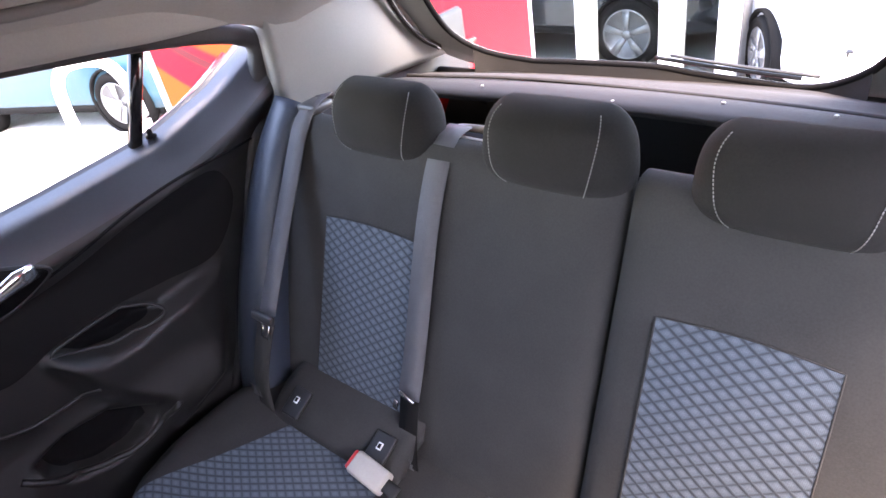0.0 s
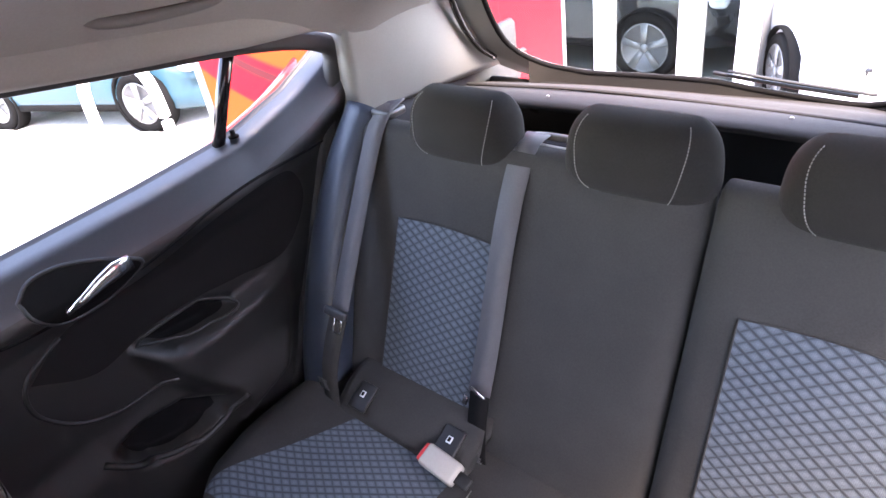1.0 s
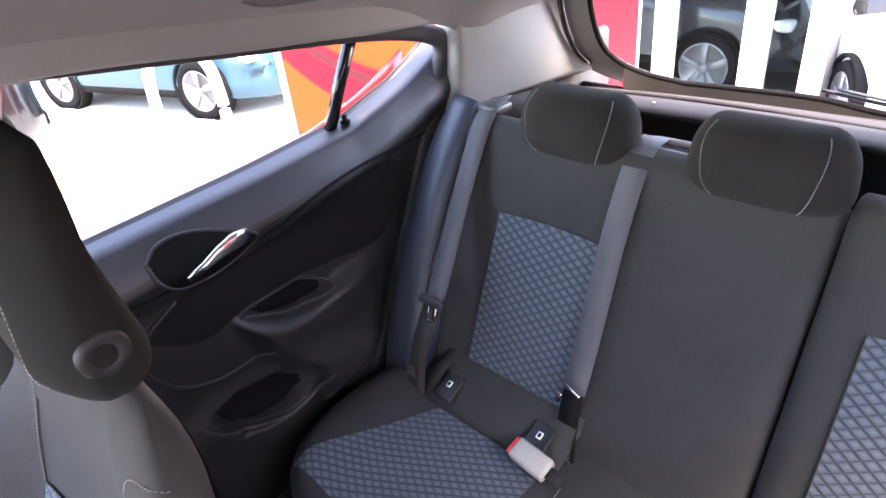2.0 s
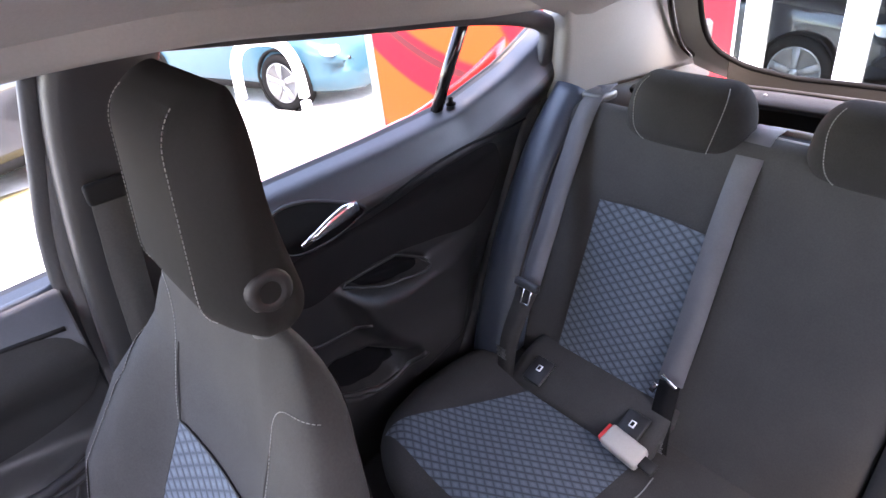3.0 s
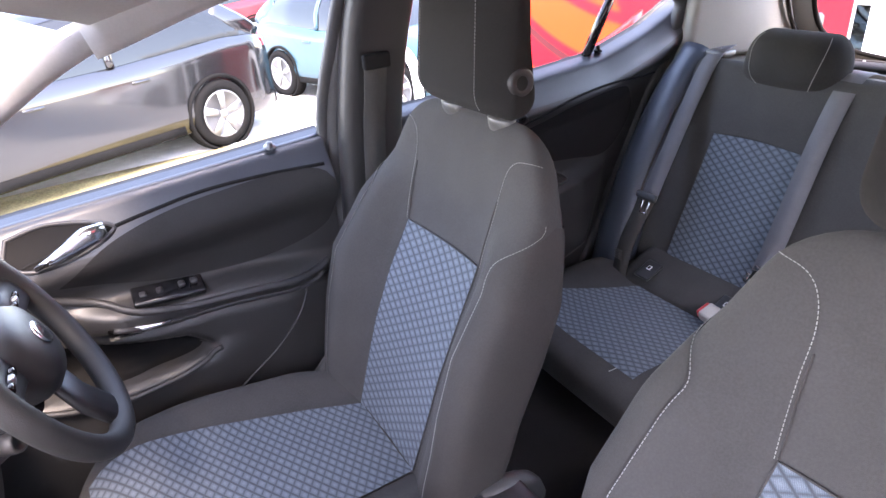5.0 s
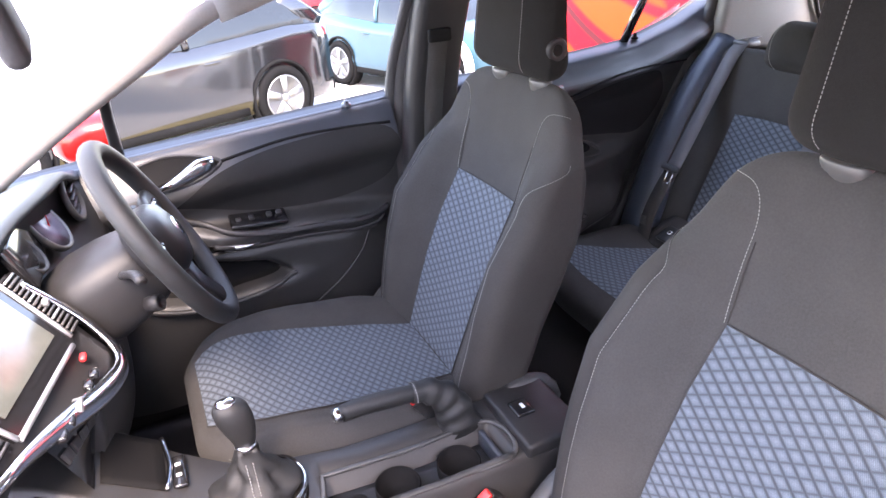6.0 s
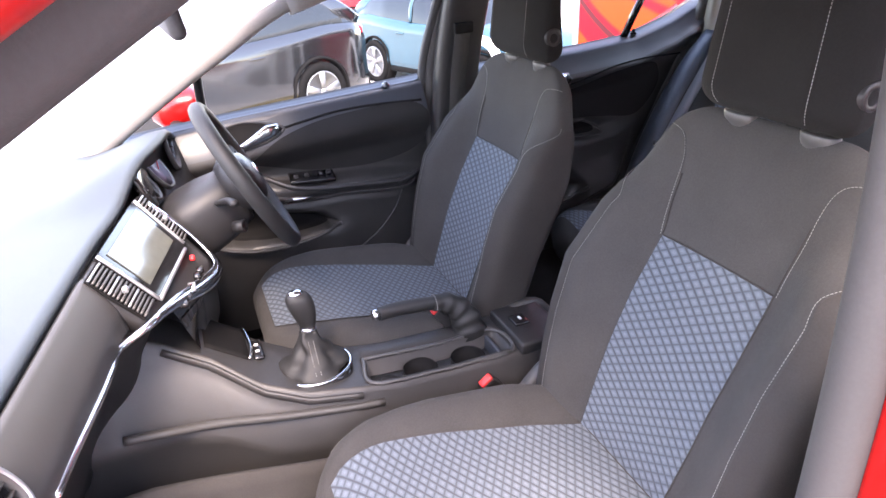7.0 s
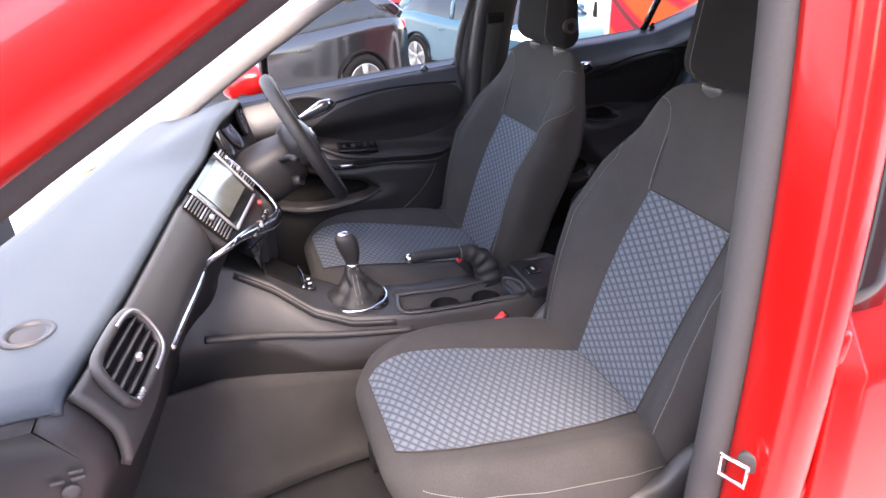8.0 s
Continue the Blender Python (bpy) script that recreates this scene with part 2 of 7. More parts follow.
def sheet(f, us, vs, th=0.0, uv=None):
    """A surface f(u, v) over two lists, thickened to the back by th."""
    nu, nv = len(us), len(vs)
    top = [Vector(f(u, v)) for v in vs for u in us]
    faces = [(j * nu + i, j * nu + i + 1, (j + 1) * nu + i + 1, (j + 1) * nu + i) for j in range(nv - 1) for i in range(nu - 1)]
    if not th:
        return top, faces
    nor = [Vector((0, 0, 0)) for _ in top]
    for q in faces:
        a, b, c, d = (top[i] for i in q)
        n = (c - a).cross(d - b)
        for i in q:
            nor[i] += n
    back = [p - n.normalized() * th for p, n in zip(top, nor)]
    k = len(top)
    faces2 = [tuple(i + k for i in q[::-1]) for q in faces]
    edge = [i for i in range(nu)] + [j * nu + nu - 1 for j in range(1, nv)] + [(nv - 1) * nu + i for i in range(nu - 2, -1, -1)] + [j * nu for j in range(nv - 2, 0, -1)]
    rim = [(edge[i], edge[(i + 1) % len(edge)], edge[(i + 1) % len(edge)] + k, edge[i] + k) for i in range(len(edge))]
    return top + back, faces + faces2 + rim


def stitches(path, dash=0.0032, gap=0.0016, r=0.0005, up=(0, 0, 1)):
    """Short thread stitches along a curve."""
    p = [Vector(v) for v in path]
    seg = [0.0]
    for a, b in zip(p, p[1:]):
        seg.append(seg[-1] + (b - a).length)

    def at(s):
        k = min(max(int(np.searchsorted(seg, s, "right")) - 1, 0), len(p) - 2)
        return p[k].lerp(p[k + 1], (s - seg[k]) / max(seg[k + 1] - seg[k], 1e-9))

    out, s = [], 0.0
    while s + dash < seg[-1]:
        a, b = at(s), at(s + dash)
        if (b - a).length > 1e-5:
            out.append(sweep([a, a.lerp(b, 0.5), b], oval(r, r, 5), up=up))
        s += dash + gap
    return join(*out)


def smoothstep(a, b, x):
    t = min(max((x - a) / (b - a), 0.0), 1.0)
    return t * t * (3 - 2 * t)


def interp(x, xs, ys):
    return float(np.interp(x, xs, ys))


class Pad:
    """An upholstered body: x across, y out to the sitter, z along its length."""

    def __init__(self, width, front, back, length, bol=0.0, bolc=0.8, bols=0.2, e0=0.12, e1=0.12, sq=6.0, m=None, bolf=None, taper=0.38):
        self.taper = taper
        self.w, self.tf, self.tb, self.L = width, front, back, length
        self.bol, self.bolc, self.bols, self.e0, self.e1, self.sq = bol, bolc, bols, e0, e1, sq
        self.m = m if m is not None else Matrix.Identity(4)
        self.bolf = bolf or (lambda s: 1.0)

    def end(self, s):
        k = 1.0
        if s < self.e0:
            k = math.sqrt(max(1 - ((self.e0 - s) / self.e0) ** 2.4, 0.0))
        if s > 1 - self.e1:
            k = min(k, math.sqrt(max(1 - ((s - 1 + self.e1) / self.e1) ** 2.4, 0.0)))
        return max(k, 0.02)

    def at(self, u, s, lift=0.0):
        k = self.end(s)
        w = self.w(s) if callable(self.w) else self.w
        kk = 1 - self.taper * (1 - k)
        rim = max(1 - abs(u) ** self.sq, 0.0) ** 0.5
        y = (self.tf + self.bol * self.bolf(s) * math.exp(-(((abs(u) - self.bolc) / self.bols) ** 2))) * rim * k + lift
        return self.m @ Vector((u * w * kk, y, s * self.L))

    def under(self, u, s):
        k = self.end(s)
        w = self.w(s) if callable(self.w) else self.w
        y = -self.tb * (max(1 - abs(u) ** self.sq, 0.0) ** 0.5) * k
        return self.m @ Vector((u * w * (1 - self.taper * (1 - k)), y, s * self.L))

    def body(self, nu=30, nv=30):
        th = [math.pi * k / nu for k in range(nu + 1)]
        us = [-math.cos(a) for a in th]
        ss = sorted({0.5 - 0.5 * math.cos(math.pi * k / nv) for k in range(nv + 1)})
        rings = []
        for s in ss:
            rings.append([self.at(u, s) for u in us] + [self.under(u, s) for u in us[::-1][1:-1]])
        return loft(rings)

    def insert(self, u0, u1, s0, s1, lift=0.003, nu=22, nv=24):
        """A patch on the front between lines u0(s), u1(s); returns verts, faces and UVs in metres."""
        f0 = u0 if callable(u0) else (lambda s: u0)
        f1 = u1 if callable(u1) else (lambda s: u1)
        g1 = s1 if callable(s1) else (lambda a: s1)
        verts, uvs = [], []
        for j in range(nv + 1):
            for i in range(nu + 1):
                a = i / nu
                top = g1(a)
                s = s0 + (top - s0) * j / nv
                u = f0(s) + (f1(s) - f0(s)) * a
                verts.append(self.at(u, s, lift))
                w = self.w(s) if callable(self.w) else self.w
                uvs.append((u * w, s * self.L))
        n = nu + 1
        faces = [(j * n + i, j * n + i + 1, (j + 1) * n + i + 1, (j + 1) * n + i) for j in range(nv) for i in range(nu)]
        rim = [verts[i] for i in range(n)] + [verts[j * n + nu] for j in range(1, nv + 1)] + [verts[nv * n + i] for i in range(nu - 1, -1, -1)] + [verts[j * n] for j in range(nv - 1, 0, -1)]
        return verts, faces, uvs, rim


class SeatBack(Pad):
    """A backrest: flat middle, side bolsters that rise to a crest and turn sharply into the flanks; thinner towards its top."""

    def back_y(self, s):
        return interp(s, [0, 0.35, 0.60, 0.75, 0.88, 1.0], [-0.045, -0.030, -0.024, -0.017, -0.005, 0.002])

    def settle(self, y, s):
        mid = (self.tf + self.back_y(s)) / 2
        lumbar = interp(s, [0, 0.2, 0.35, 0.5, 0.65, 0.8, 1], [0.022, 0.0245, 0.026, 0.019, 0.006, 0.006, 0.018])
        return mid + (y - mid) * self.end(s) + lumbar

    def place(self, x, y, s):
        w = self.w(s) if callable(self.w) else self.w
        return self.m @ Vector((x * w * (1 - self.taper * (1 - self.end(s))), y, s * self.L))

    def at(self, u, s, lift=0.0):
        a = abs(u)
        rise = self.bol * self.bolf(s)
        y = self.tf - 0.010 * (1 - (a / 0.5) ** 2 if a < 0.5 else 0.0) + rise * smoothstep(0.44, self.bolc, a)
        x = u
        if a > self.bolc:
            t = (a - self.bolc) / (1 - self.bolc)
            y -= (self.tf + rise - self.back_y(s)) * interp(s, [0, 0.6, 0.85, 1], [0.70, 0.62, 0.50, 0.45]) * (1 - math.sqrt(max(1 - t ** 2.2, 0.0)))
            x = math.copysign(self.bolc + (1 - self.bolc) * math.sin(math.pi / 2 * t), u)
        return self.place(x, self.settle(y, s) + lift, s)

    def under(self, u, s):
        mid = (self.tf + self.back_y(s)) / 2
        y = mid + (self.back_y(s) - mid) * max(1 - abs(u) ** self.sq, 0.0) ** 0.5
        return self.place(u, self.settle(y, s), s)


class Headrest(Pad):
    """A headrest: a nearly flat front panel whose side panels fall back from two seams."""

    def at(self, u, s, lift=0.0):
        k, a = self.end(s), abs(u)
        y = self.tf * (1 - 0.06 * a * a)
        if a > self.bolc:
            t = (a - self.bolc) / (1 - self.bolc)
            y -= self.tf * 0.62 * (0.45 * t + 0.55 * (1 - math.sqrt(max(1 - t ** 2.6, 0.0))))
        w = self.w(s) if callable(self.w) else self.w
        return self.m @ Vector((u * w * (1 - self.taper * (1 - k)), y * k + lift, s * self.L))

    def under(self, u, s):
        k = self.end(s)
        w = self.w(s) if callable(self.w) else self.w
        y = -self.tb * (1 - 1.35 * s) * max(1 - abs(u) ** self.sq, 0.0) ** 0.5 * k
        return self.m @ Vector((u * w * (1 - self.taper * (1 - k)), y, s * self.L))


def lean(origin, dy, dz):
    """Pad axes at a place: length runs along (0, dy, dz), the sitter's side lies towards -y and up."""
    l = math.hypot(dy, dz)
    dy, dz = dy / l, dz / l
    m = Matrix(((1, 0, 0, origin[0]), (0, -dz, dy, origin[1]), (0, dy, dz, origin[2]), (0, 0, 0, 1)))
    return m


def flat(origin, dy, dz):
    """Pad axes for a cushion: length runs along (0, dy, dz), the sitter's side lies up."""
    l = math.hypot(dy, dz)
    dy, dz = dy / l, dz / l
    return Matrix(((1, 0, 0, origin[0]), (0, dz, dy, origin[1]), (0, -dy, dz, origin[2]), (0, 0, 0, 1)))


# ---- the car's shell ----
RAIL_D = [(-0.70, -1.10, 0.80), (-0.685, -0.84, 0.98), (-0.66, -0.60, 1.13), (-0.645, -0.42, 1.225), (-0.635, -0.14, 1.30), (-0.635, 0.19, 1.302), (-0.64, 0.50, 1.262), (-0.645, 0.745, 1.228), (-0.65, 0.93, 1.178), (-0.65, 1.0, 1.13)]
RAIL_P = [(0.78, -1.40, 0.94), (0.745, -1.10, 1.13), (0.722, -0.962, 1.212), (0.72, -0.855, 1.274), (0.712, -0.745, 1.340), (0.70, -0.64, 1.398), (0.69, -0.52, 1.428), (0.68, -0.2, 1.445), (0.67, 0.3, 1.43), (0.66, 0.8, 1.37), (0.62, 1.2, 1.25)]


def rail_z(rail, y):
    return interp(y, [p[1] for p in rail], [p[2] for p in rail])


def rail_x(rail, y):
    return interp(y, [p[1] for p in rail], [p[0] for p in rail])


ROOF_Y = [-0.78, -0.6, -0.4, -0.2, 0.0, 0.3, 0.6, 0.9, 1.05, 1.18]
ROOF_Z = [1.405, 1.435, 1.452, 1.46, 1.465, 1.465, 1.455, 1.43, 1.40, 1.36]


def roof_at(u, y, up=0.0):
    xd, xp = rail_x(RAIL_D, y), rail_x(RAIL_P, y)
    zd, zp = rail_z(RAIL_D, y), rail_z(RAIL_P, y)
    zc = interp(y, ROOF_Y, ROOF_Z)
    x = xd + (xp - xd) * (u + 1) / 2
    z0 = zd if u < 0 else zp
    z = z0 + (zc - z0) * (1 - abs(u) ** 3.2)
    return (x, y, z + up)


us = [-math.cos(math.pi * k / 36) for k in range(37)]


def roof_front(u):
    return interp(u, [-1, -0.8, -0.4, 0.2, 0.7, 1], [-0.38, -0.55, -0.72, -0.77, -0.72, -0.60])


def roof_grid(u, t, up=0.0, wide=1.0):
    y0 = roof_front(u)
    return roof_at(u, y0 + (1.18 - y0) * t, up)


v, f = sheet(lambda u, t: roof_grid(u, t), us, np.linspace(0, 1, 40), 0.012)
tagged(part("ceiling", v, f, M_LINER), "pale grey cloth headliner of the car", "headliner", kind="structure")
v, f = sheet(lambda u, t: roof_grid(u, t, 0.035), us, np.linspace(0, 1, 40), 0.01)
tagged(part("roof", v, f, M_RED), "red painted steel roof of the car", "roof", kind="structure")

# rails and pillars
v, f = sweep(spline(RAIL_D[3:], 50), lambda t: oval(0.035 * (1 - 0.9 * smoothstep(0.78, 0.97, t)), 0.035 * (1 - 0.9 * smoothstep(0.78, 0.97, t)), 16, 3.0))
tagged(part("wall_driver_rail", v, f, M_LINER), "pale grey roof rail trim above driver side windows", "roof rail", kind="structure")
v, f = sweep(spline(RAIL_D[:5], 30), lambda t: oval(0.045 - 0.030 * smoothstep(0.55, 0.95, t), 0.03 - 0.012 * smoothstep(0.55, 0.95, t), 16, 3.0))
tagged(part("wall_driver_pillar", v, f, M_LINER), "pale grey windscreen pillar trim on driver side", "pillar", kind="structure")
v, f = sweep([Vector(p) + Vector((0.012, 0, 0.004)) for p in spline(RAIL_P, 60)], oval(0.046, 0.03, 16, 3.0))
tagged(part("wall_passenger_rail", v, f, M_RUBBER), "dark rubber door seal along the roof rail", "door seal", kind="structure")
v, f = sweep([Vector(p) + Vector((0.105, -0.01, 0.047)) for p in spline(RAIL_P, 60)], oval(0.060, 0.045, 16, 3.0))
tagged(part("wall_passenger_rail_outer", v, f, M_RED), "red painted windscreen pillar and roof edge", "pillar", kind="structure")

# B-pillar, driver side, with belt slot trim
v, f = sweep(spline([(-0.70, 0.005, 0.30), (-0.69, 0.02, 0.6), (-0.69, 0.045, 0.95), (-0.665, 0.08, 1.2), (-0.64, 0.115, 1.31)], 24), oval(0.032, 0.066, 20, 4.0), up=(0, 1, 0))
tagged(part("wall_driver_b_pillar", v, f, M_TRIM), "black plastic centre pillar trim on driver side", "pillar", kind="structure")
v, f = sweep(spline([(-0.730, -0.005, 0.32), (-0.728, 0.0, 0.7), (-0.724, 0.012, 0.985), (-0.698, 0.045, 1.16), (-0.662, 0.075, 1.30)], 24), oval(0.015, 0.045, 12, 3), up=(0, 1, 0))
tagged(part("trim_driver_b_jamb", v, f, M_RUBBER), "dark rubber sealed door jamb on driver side", "door jamb", kind="structure")
# B-pillar, passenger side
v, f = sweep(spline([(0.785, -0.165, 0.28), (0.785, -0.16, 0.6), (0.782, -0.155, 0.95), (0.765, -0.15, 1.2), (0.735, -0.15, 1.44)], 24), oval(0.034, 0.060, 20, 4.0), up=(0, 1, 0))
tagged(part("wall_passenger_b_pillar", v, f, M_RUBBER), "dark grey rubber sealed centre pillar of passenger side", "pillar", kind="structure")
v, f = sweep(spline([(0.845, -0.207, 0.20), (0.845, -0.206, 0.6), (0.843, -0.206, 0.9), (0.825, -0.206, 1.2), (0.79, -0.206, 1.46)], 24), oval(0.042, 0.034, 20, 4.0), up=(0, 1, 0))
tagged(part("wall_passenger_b_pillar_outer", v, f, M_RED), "glossy red painted centre pillar with door striker", "pillar", kind="structure")

v, f = sweep(spline([(0.785, -0.244, 0.30), (0.787, -0.242, 0.6), (0.785, -0.238, 0.9), (0.767, -0.234, 1.2), (0.735, -0.230, 1.44)], 30), oval(0.024, 0.022, 16), up=(0, 1, 0))
tagged(part("trim_passenger_b_seal", v, f, M_RUBBER), "grey rubber door seal along the centre pillar", "door seal", kind="structure")

# floor, firewall, tail
v, f = sheet(lambda x, y: (x, y, 0.24 + 0.16 * math.exp(-((x + 0.04) / 0.11) ** 4) + 0.10 * smoothstep(0.15, 0.35, y)), np.linspace(-0.74, 0.78, 50), np.linspace(-1.45, 1.6, 50), 0.03)
tagged(part("floor", v, f, M_CARPET), "black carpeted floor of the car", "carpet", kind="structure")
v, f = block(1.5, 0.04, 0.75, 0.01, 1, (0.02, -1.46, 0.55))
tagged(part("wall_front", v, f, M_CARPET), "black firewall behind the dashboard", "firewall", kind="structure")
v, f = block(1.5, 0.03, 0.68, 0.01, 1, (0.0, 1.475, 0.56))
tagged(part("wall_tail", v, f, M_TRIM), "black inner trim of the tailgate", "tailgate trim", kind="structure")

# rear quarter: pale C-pillar trim, and the tailgate with its glass
REAR_N = Vector((0, 0.36, 0.30)).normalized()


def rear_plane(x, z, out=0.0):
    return Vector((x, 1.40 - (z - 1.04) * 0.30 / 0.36, z)) + REAR_N * out


def c_pillar(u, w):
    if u < 0:  # flange behind the door seal
        return c_pillar(0, w) + Vector((0.07 * u, 0.004, 0))
    a = Vector((-0.655, 0.95, 0.98)).lerp(Vector((-0.66, 1.50, 0.93)), u)
    b = Vector((-0.63, 0.95, 1.16)).lerp(Vector((-0.60, 1.20, 1.30)), u)
    p = a.lerp(b, w)
    return p + Vector((0.03 * math.sin(math.pi * u) * math.sin(math.pi * w), 0, 0))


v, f = sheet(c_pillar, np.concatenate(([-1.0, -0.5], np.linspace(0, 1, 20))), np.linspace(0, 1.12, 20), 0.02)
tagged(part("wall_driver_c_pillar", v, f, M_PILLAR), "pale grey rear quarter pillar trim", "pillar", kind="structure")
v, f = sheet(lambda u, w: Vector((-1, 1, 1)) * c_pillar(u, w), np.linspace(0, 1, 10), np.linspace(0, 1.12, 10), 0.02)
tagged(part("wall_passenger_c_pillar", v, f, M_PILLAR), "pale grey rear quarter pillar trim of passenger side", "pillar", kind="structure")

GLASS_RIM = [(-0.40, 0.925), (-0.52, 0.945), (-0.585, 1.0), (-0.575, 1.10), (-0.52, 1.22), (-0.42, 1.30), (-0.10, 1.33), (0.18, 1.30), (0.29, 1.22), (0.33, 1.10), (0.305, 0.99), (0.244, 0.928), (0.181, 0.904), (0.106, 0.907), (-0.014, 0.920), (-0.10, 0.934), (-0.25, 0.932)]
rimc = spline([rear_plane(x, z) for x, z in GLASS_RIM] + [rear_plane(*GLASS_RIM[0])], 80)[:-1]
cen = sum(rimc, Vector()) / len(rimc)
outer = [c + (c - cen) * (0.25 + 0.45 * smoothstep(0.0, 0.25, c.x) * smoothstep(0.93, 1.02, c.z)) + REAR_N * -0.02 * smoothstep(0.95, 1.05, c.z) for c in rimc]
inner = [Vector(c) for c in rimc]
out = [0.008 for c in rimc]
v, f = loft([inner, [a.lerp(b, 0.5) + REAR_N * -0.02 * smoothstep(0.95, 1.05, a.z) for a, b in zip(inner, outer)], outer, [o + REAR_N * k for o, k in zip(outer, out)], [i + REAR_N * k for i, k in zip(inner, out)], inner], cap=False)
tagged(part("wall_rear_window_frame", v, f, M_PILLAR), "pale grey tailgate trim round the rear window", "window frame", kind="structure")
v, f = sweep(rimc, oval(0.007, 0.007, 8), up=REAR_N, closed=True)
tagged(part("trim_rear_window", v, f, M_TRIM_DARK), "black gloss border of the rear window", "window border", kind="structure")
v, f = [p + REAR_N * 0.004 for p in rimc], [tuple(range(len(rimc)))]
g = part("window_rear", v, f, M_GLASS, smooth=False)
g.visible_shadow = False
tagged(g, "clear glass rear window of the car", "window", kind="structure")


# lower tailgate trim below the glass
low = sorted([p for p in rimc if p.z < 0.975], key=lambda p: p.x)
v, f = sheet(lambda k, b: low[k] + Vector((0, -0.006 - 0.01 * b, -0.004 - 0.13 * b)), range(len(low)), np.linspace(0, 1, 5))
tagged(part("trim_tailgate_lower", v, f, M_SHELF), "dark lower tailgate trim under the glass", "tailgate trim", kind="structure")

# dark gap between body and tailgate
v, f = sweep(spline([(-0.640, 1.44, 0.965), (-0.625, 1.36, 1.015), (-0.600, 1.275, 1.095), (-0.575, 1.215, 1.19), (-0.53, 1.175, 1.30), (-0.42, 1.15, 1.375)], 30), oval(0.008, 0.008, 8))
tagged(part("trim_tailgate_gap", v, f, M_GLOSS), "black tailgate seal line", "seal", kind="structure")


# ---- front seats ----
def front_seat():
    base = Vector((0, -0.30, 0.28))
    off = Matrix.Translation(-base)
    ob = thing("front_seat", "black cloth front seat with grey patterned inserts and pale stitching", "car seat", "front seats")

    def put(name, geo, material, label="", parent=None, smooth=True, uvs=None):
        return part(name, geo[0], geo[1], material, parent or ob, label, smooth, uvs, off)

    wf = lambda s: interp(s, [0, 0.25, 0.5, 0.65, 0.8, 0.92, 1.0], [0.240, 0.260, 0.266, 0.258, 0.230, 0.196, 0.174])
    back = SeatBack(wf, 0.053, 0.046, 0.655, bol=0.066, bolc=0.80, sq=9.0, e0=0.06, e1=0.10, m=lean((0, -0.088, 0.455), 0.345, 0.939), bolf=lambda s: interp(s, [0, 0.15, 0.3, 0.5, 0.68, 0.82, 1], [0.4, 0.65, 0.82, 1.05, 0.78, 0.14, 0]))
    put("backrest", back.body(36, 40), M_CLOTH)
    top = lambda a: 0.655
    v, f, uv, rim = back.insert(lambda s: -0.445 - 0.01 * s, lambda s: 0.445 + 0.01 * s, 0.06, top)
    put("insert", (v, f), M_PANEL, "grey and black diamond patterned cloth insert", uvs=uv)
    put("piping", sweep(rim, oval(0.0012, 0.0012, 6), up=(0, -1, 0.3), closed=True), M_CLOTH, "black seam round the insert")
    for sgn in (-1, 1):
        path = [back.at(sgn * u, s, 0.0012) for u, s in zip([0.468, 0.50, 0.545, 0.60, 0.68, 0.79, 0.90, 0.97, 0.99], [0.655, 0.71, 0.78, 0.85, 0.897, 0.922, 0.930, 0.930, 0.929])]
        put("stitching", stitches(spline(path, 40), up=(0, -1, 0)), M_THREAD, "pale grey seam stitching")
        path = [back.at(sgn * u, s, 0.0006) for u, s in zip([0.468, 0.49, 0.53, 0.57], [0.655, 0.70, 0.76, 0.82])]
        put("seam", sweep([p + Vector((sgn * -0.004, 0, 0)) for p in spline(path, 16)], oval(0.0012, 0.0008, 6), up=(0, -1, 0)), M_SIDE, "dark sewn seam")
        path = [back.at(sgn * min(0.805 + 0.19 * smoothstep(0.70, 0.815, s), 0.985), s, 0.003) for s in np.linspace(0.05, 0.818, 60)]
        put("stitching", stitches(path, up=(0, -1, 0)), M_THREAD)
    for sgn in (-1, 1):
        def crest(s):
            return 0.81 + 0.19 * smoothstep(0.70, 0.815, s)

        def side_at(s, b, sgn=sgn):
            u0 = crest(s)
            if b < 0.6:
                p = back.at(sgn * (u0 + (1 - u0) * (b / 0.6) ** 0.7), s, 0.0018)
            else:
                p = back.under(sgn * (1.0 - 0.12 * ((b - 0.6) / 0.4) ** 2), s)
            return p + Vector((sgn * 0.0018, 0.001 if b > 0.6 else 0, 0))

        # side panel in the darker colour, for the flank turned from the light
        put("side_panel", sheet(side_at, np.linspace(0.05, 0.815, 40), np.linspace(0, 1, 22)), M_SIDE, "cloth side panel of the backrest, darkened for its shade")
    # dark sheet over the seat's back paints the shadow there
    put("back_panel", sheet(lambda u, s: back.under(u, s) + Vector((0, 0.002, -0.0005)), np.linspace(-0.86, 0.86, 24), np.linspace(0.06, 0.95, 30)), M_LEATHER, "back panel of the seat, darkened for its shade")
    # cushion
    cush = Pad(lambda s: interp(s, [0, 0.3, 0.6, 0.8, 0.92, 1], [0.232, 0.262, 0.262, 0.245, 0.215, 0.17]), 0.055, 0.09, 0.57, bol=0.055, bolc=0.84, bols=0.22, e0=0.08, e1=0.20, bolf=lambda s: interp(s, [0, 0.3, 0.7, 1], [0.6, 1, 0.8, 0.1]), m=flat((0, -0.085, 0.452), -0.56, 0.100))
    put("cushion", cush.body(36, 34), M_CLOTH)
    v, f, uv, rim = cush.insert(lambda s: -0.41 - 0.24 * s, lambda s: 0.41 + 0.24 * s, 0.12, 0.965)
    put("insert", (v, f), M_PANEL, "grey and black diamond patterned cloth insert", uvs=uv)
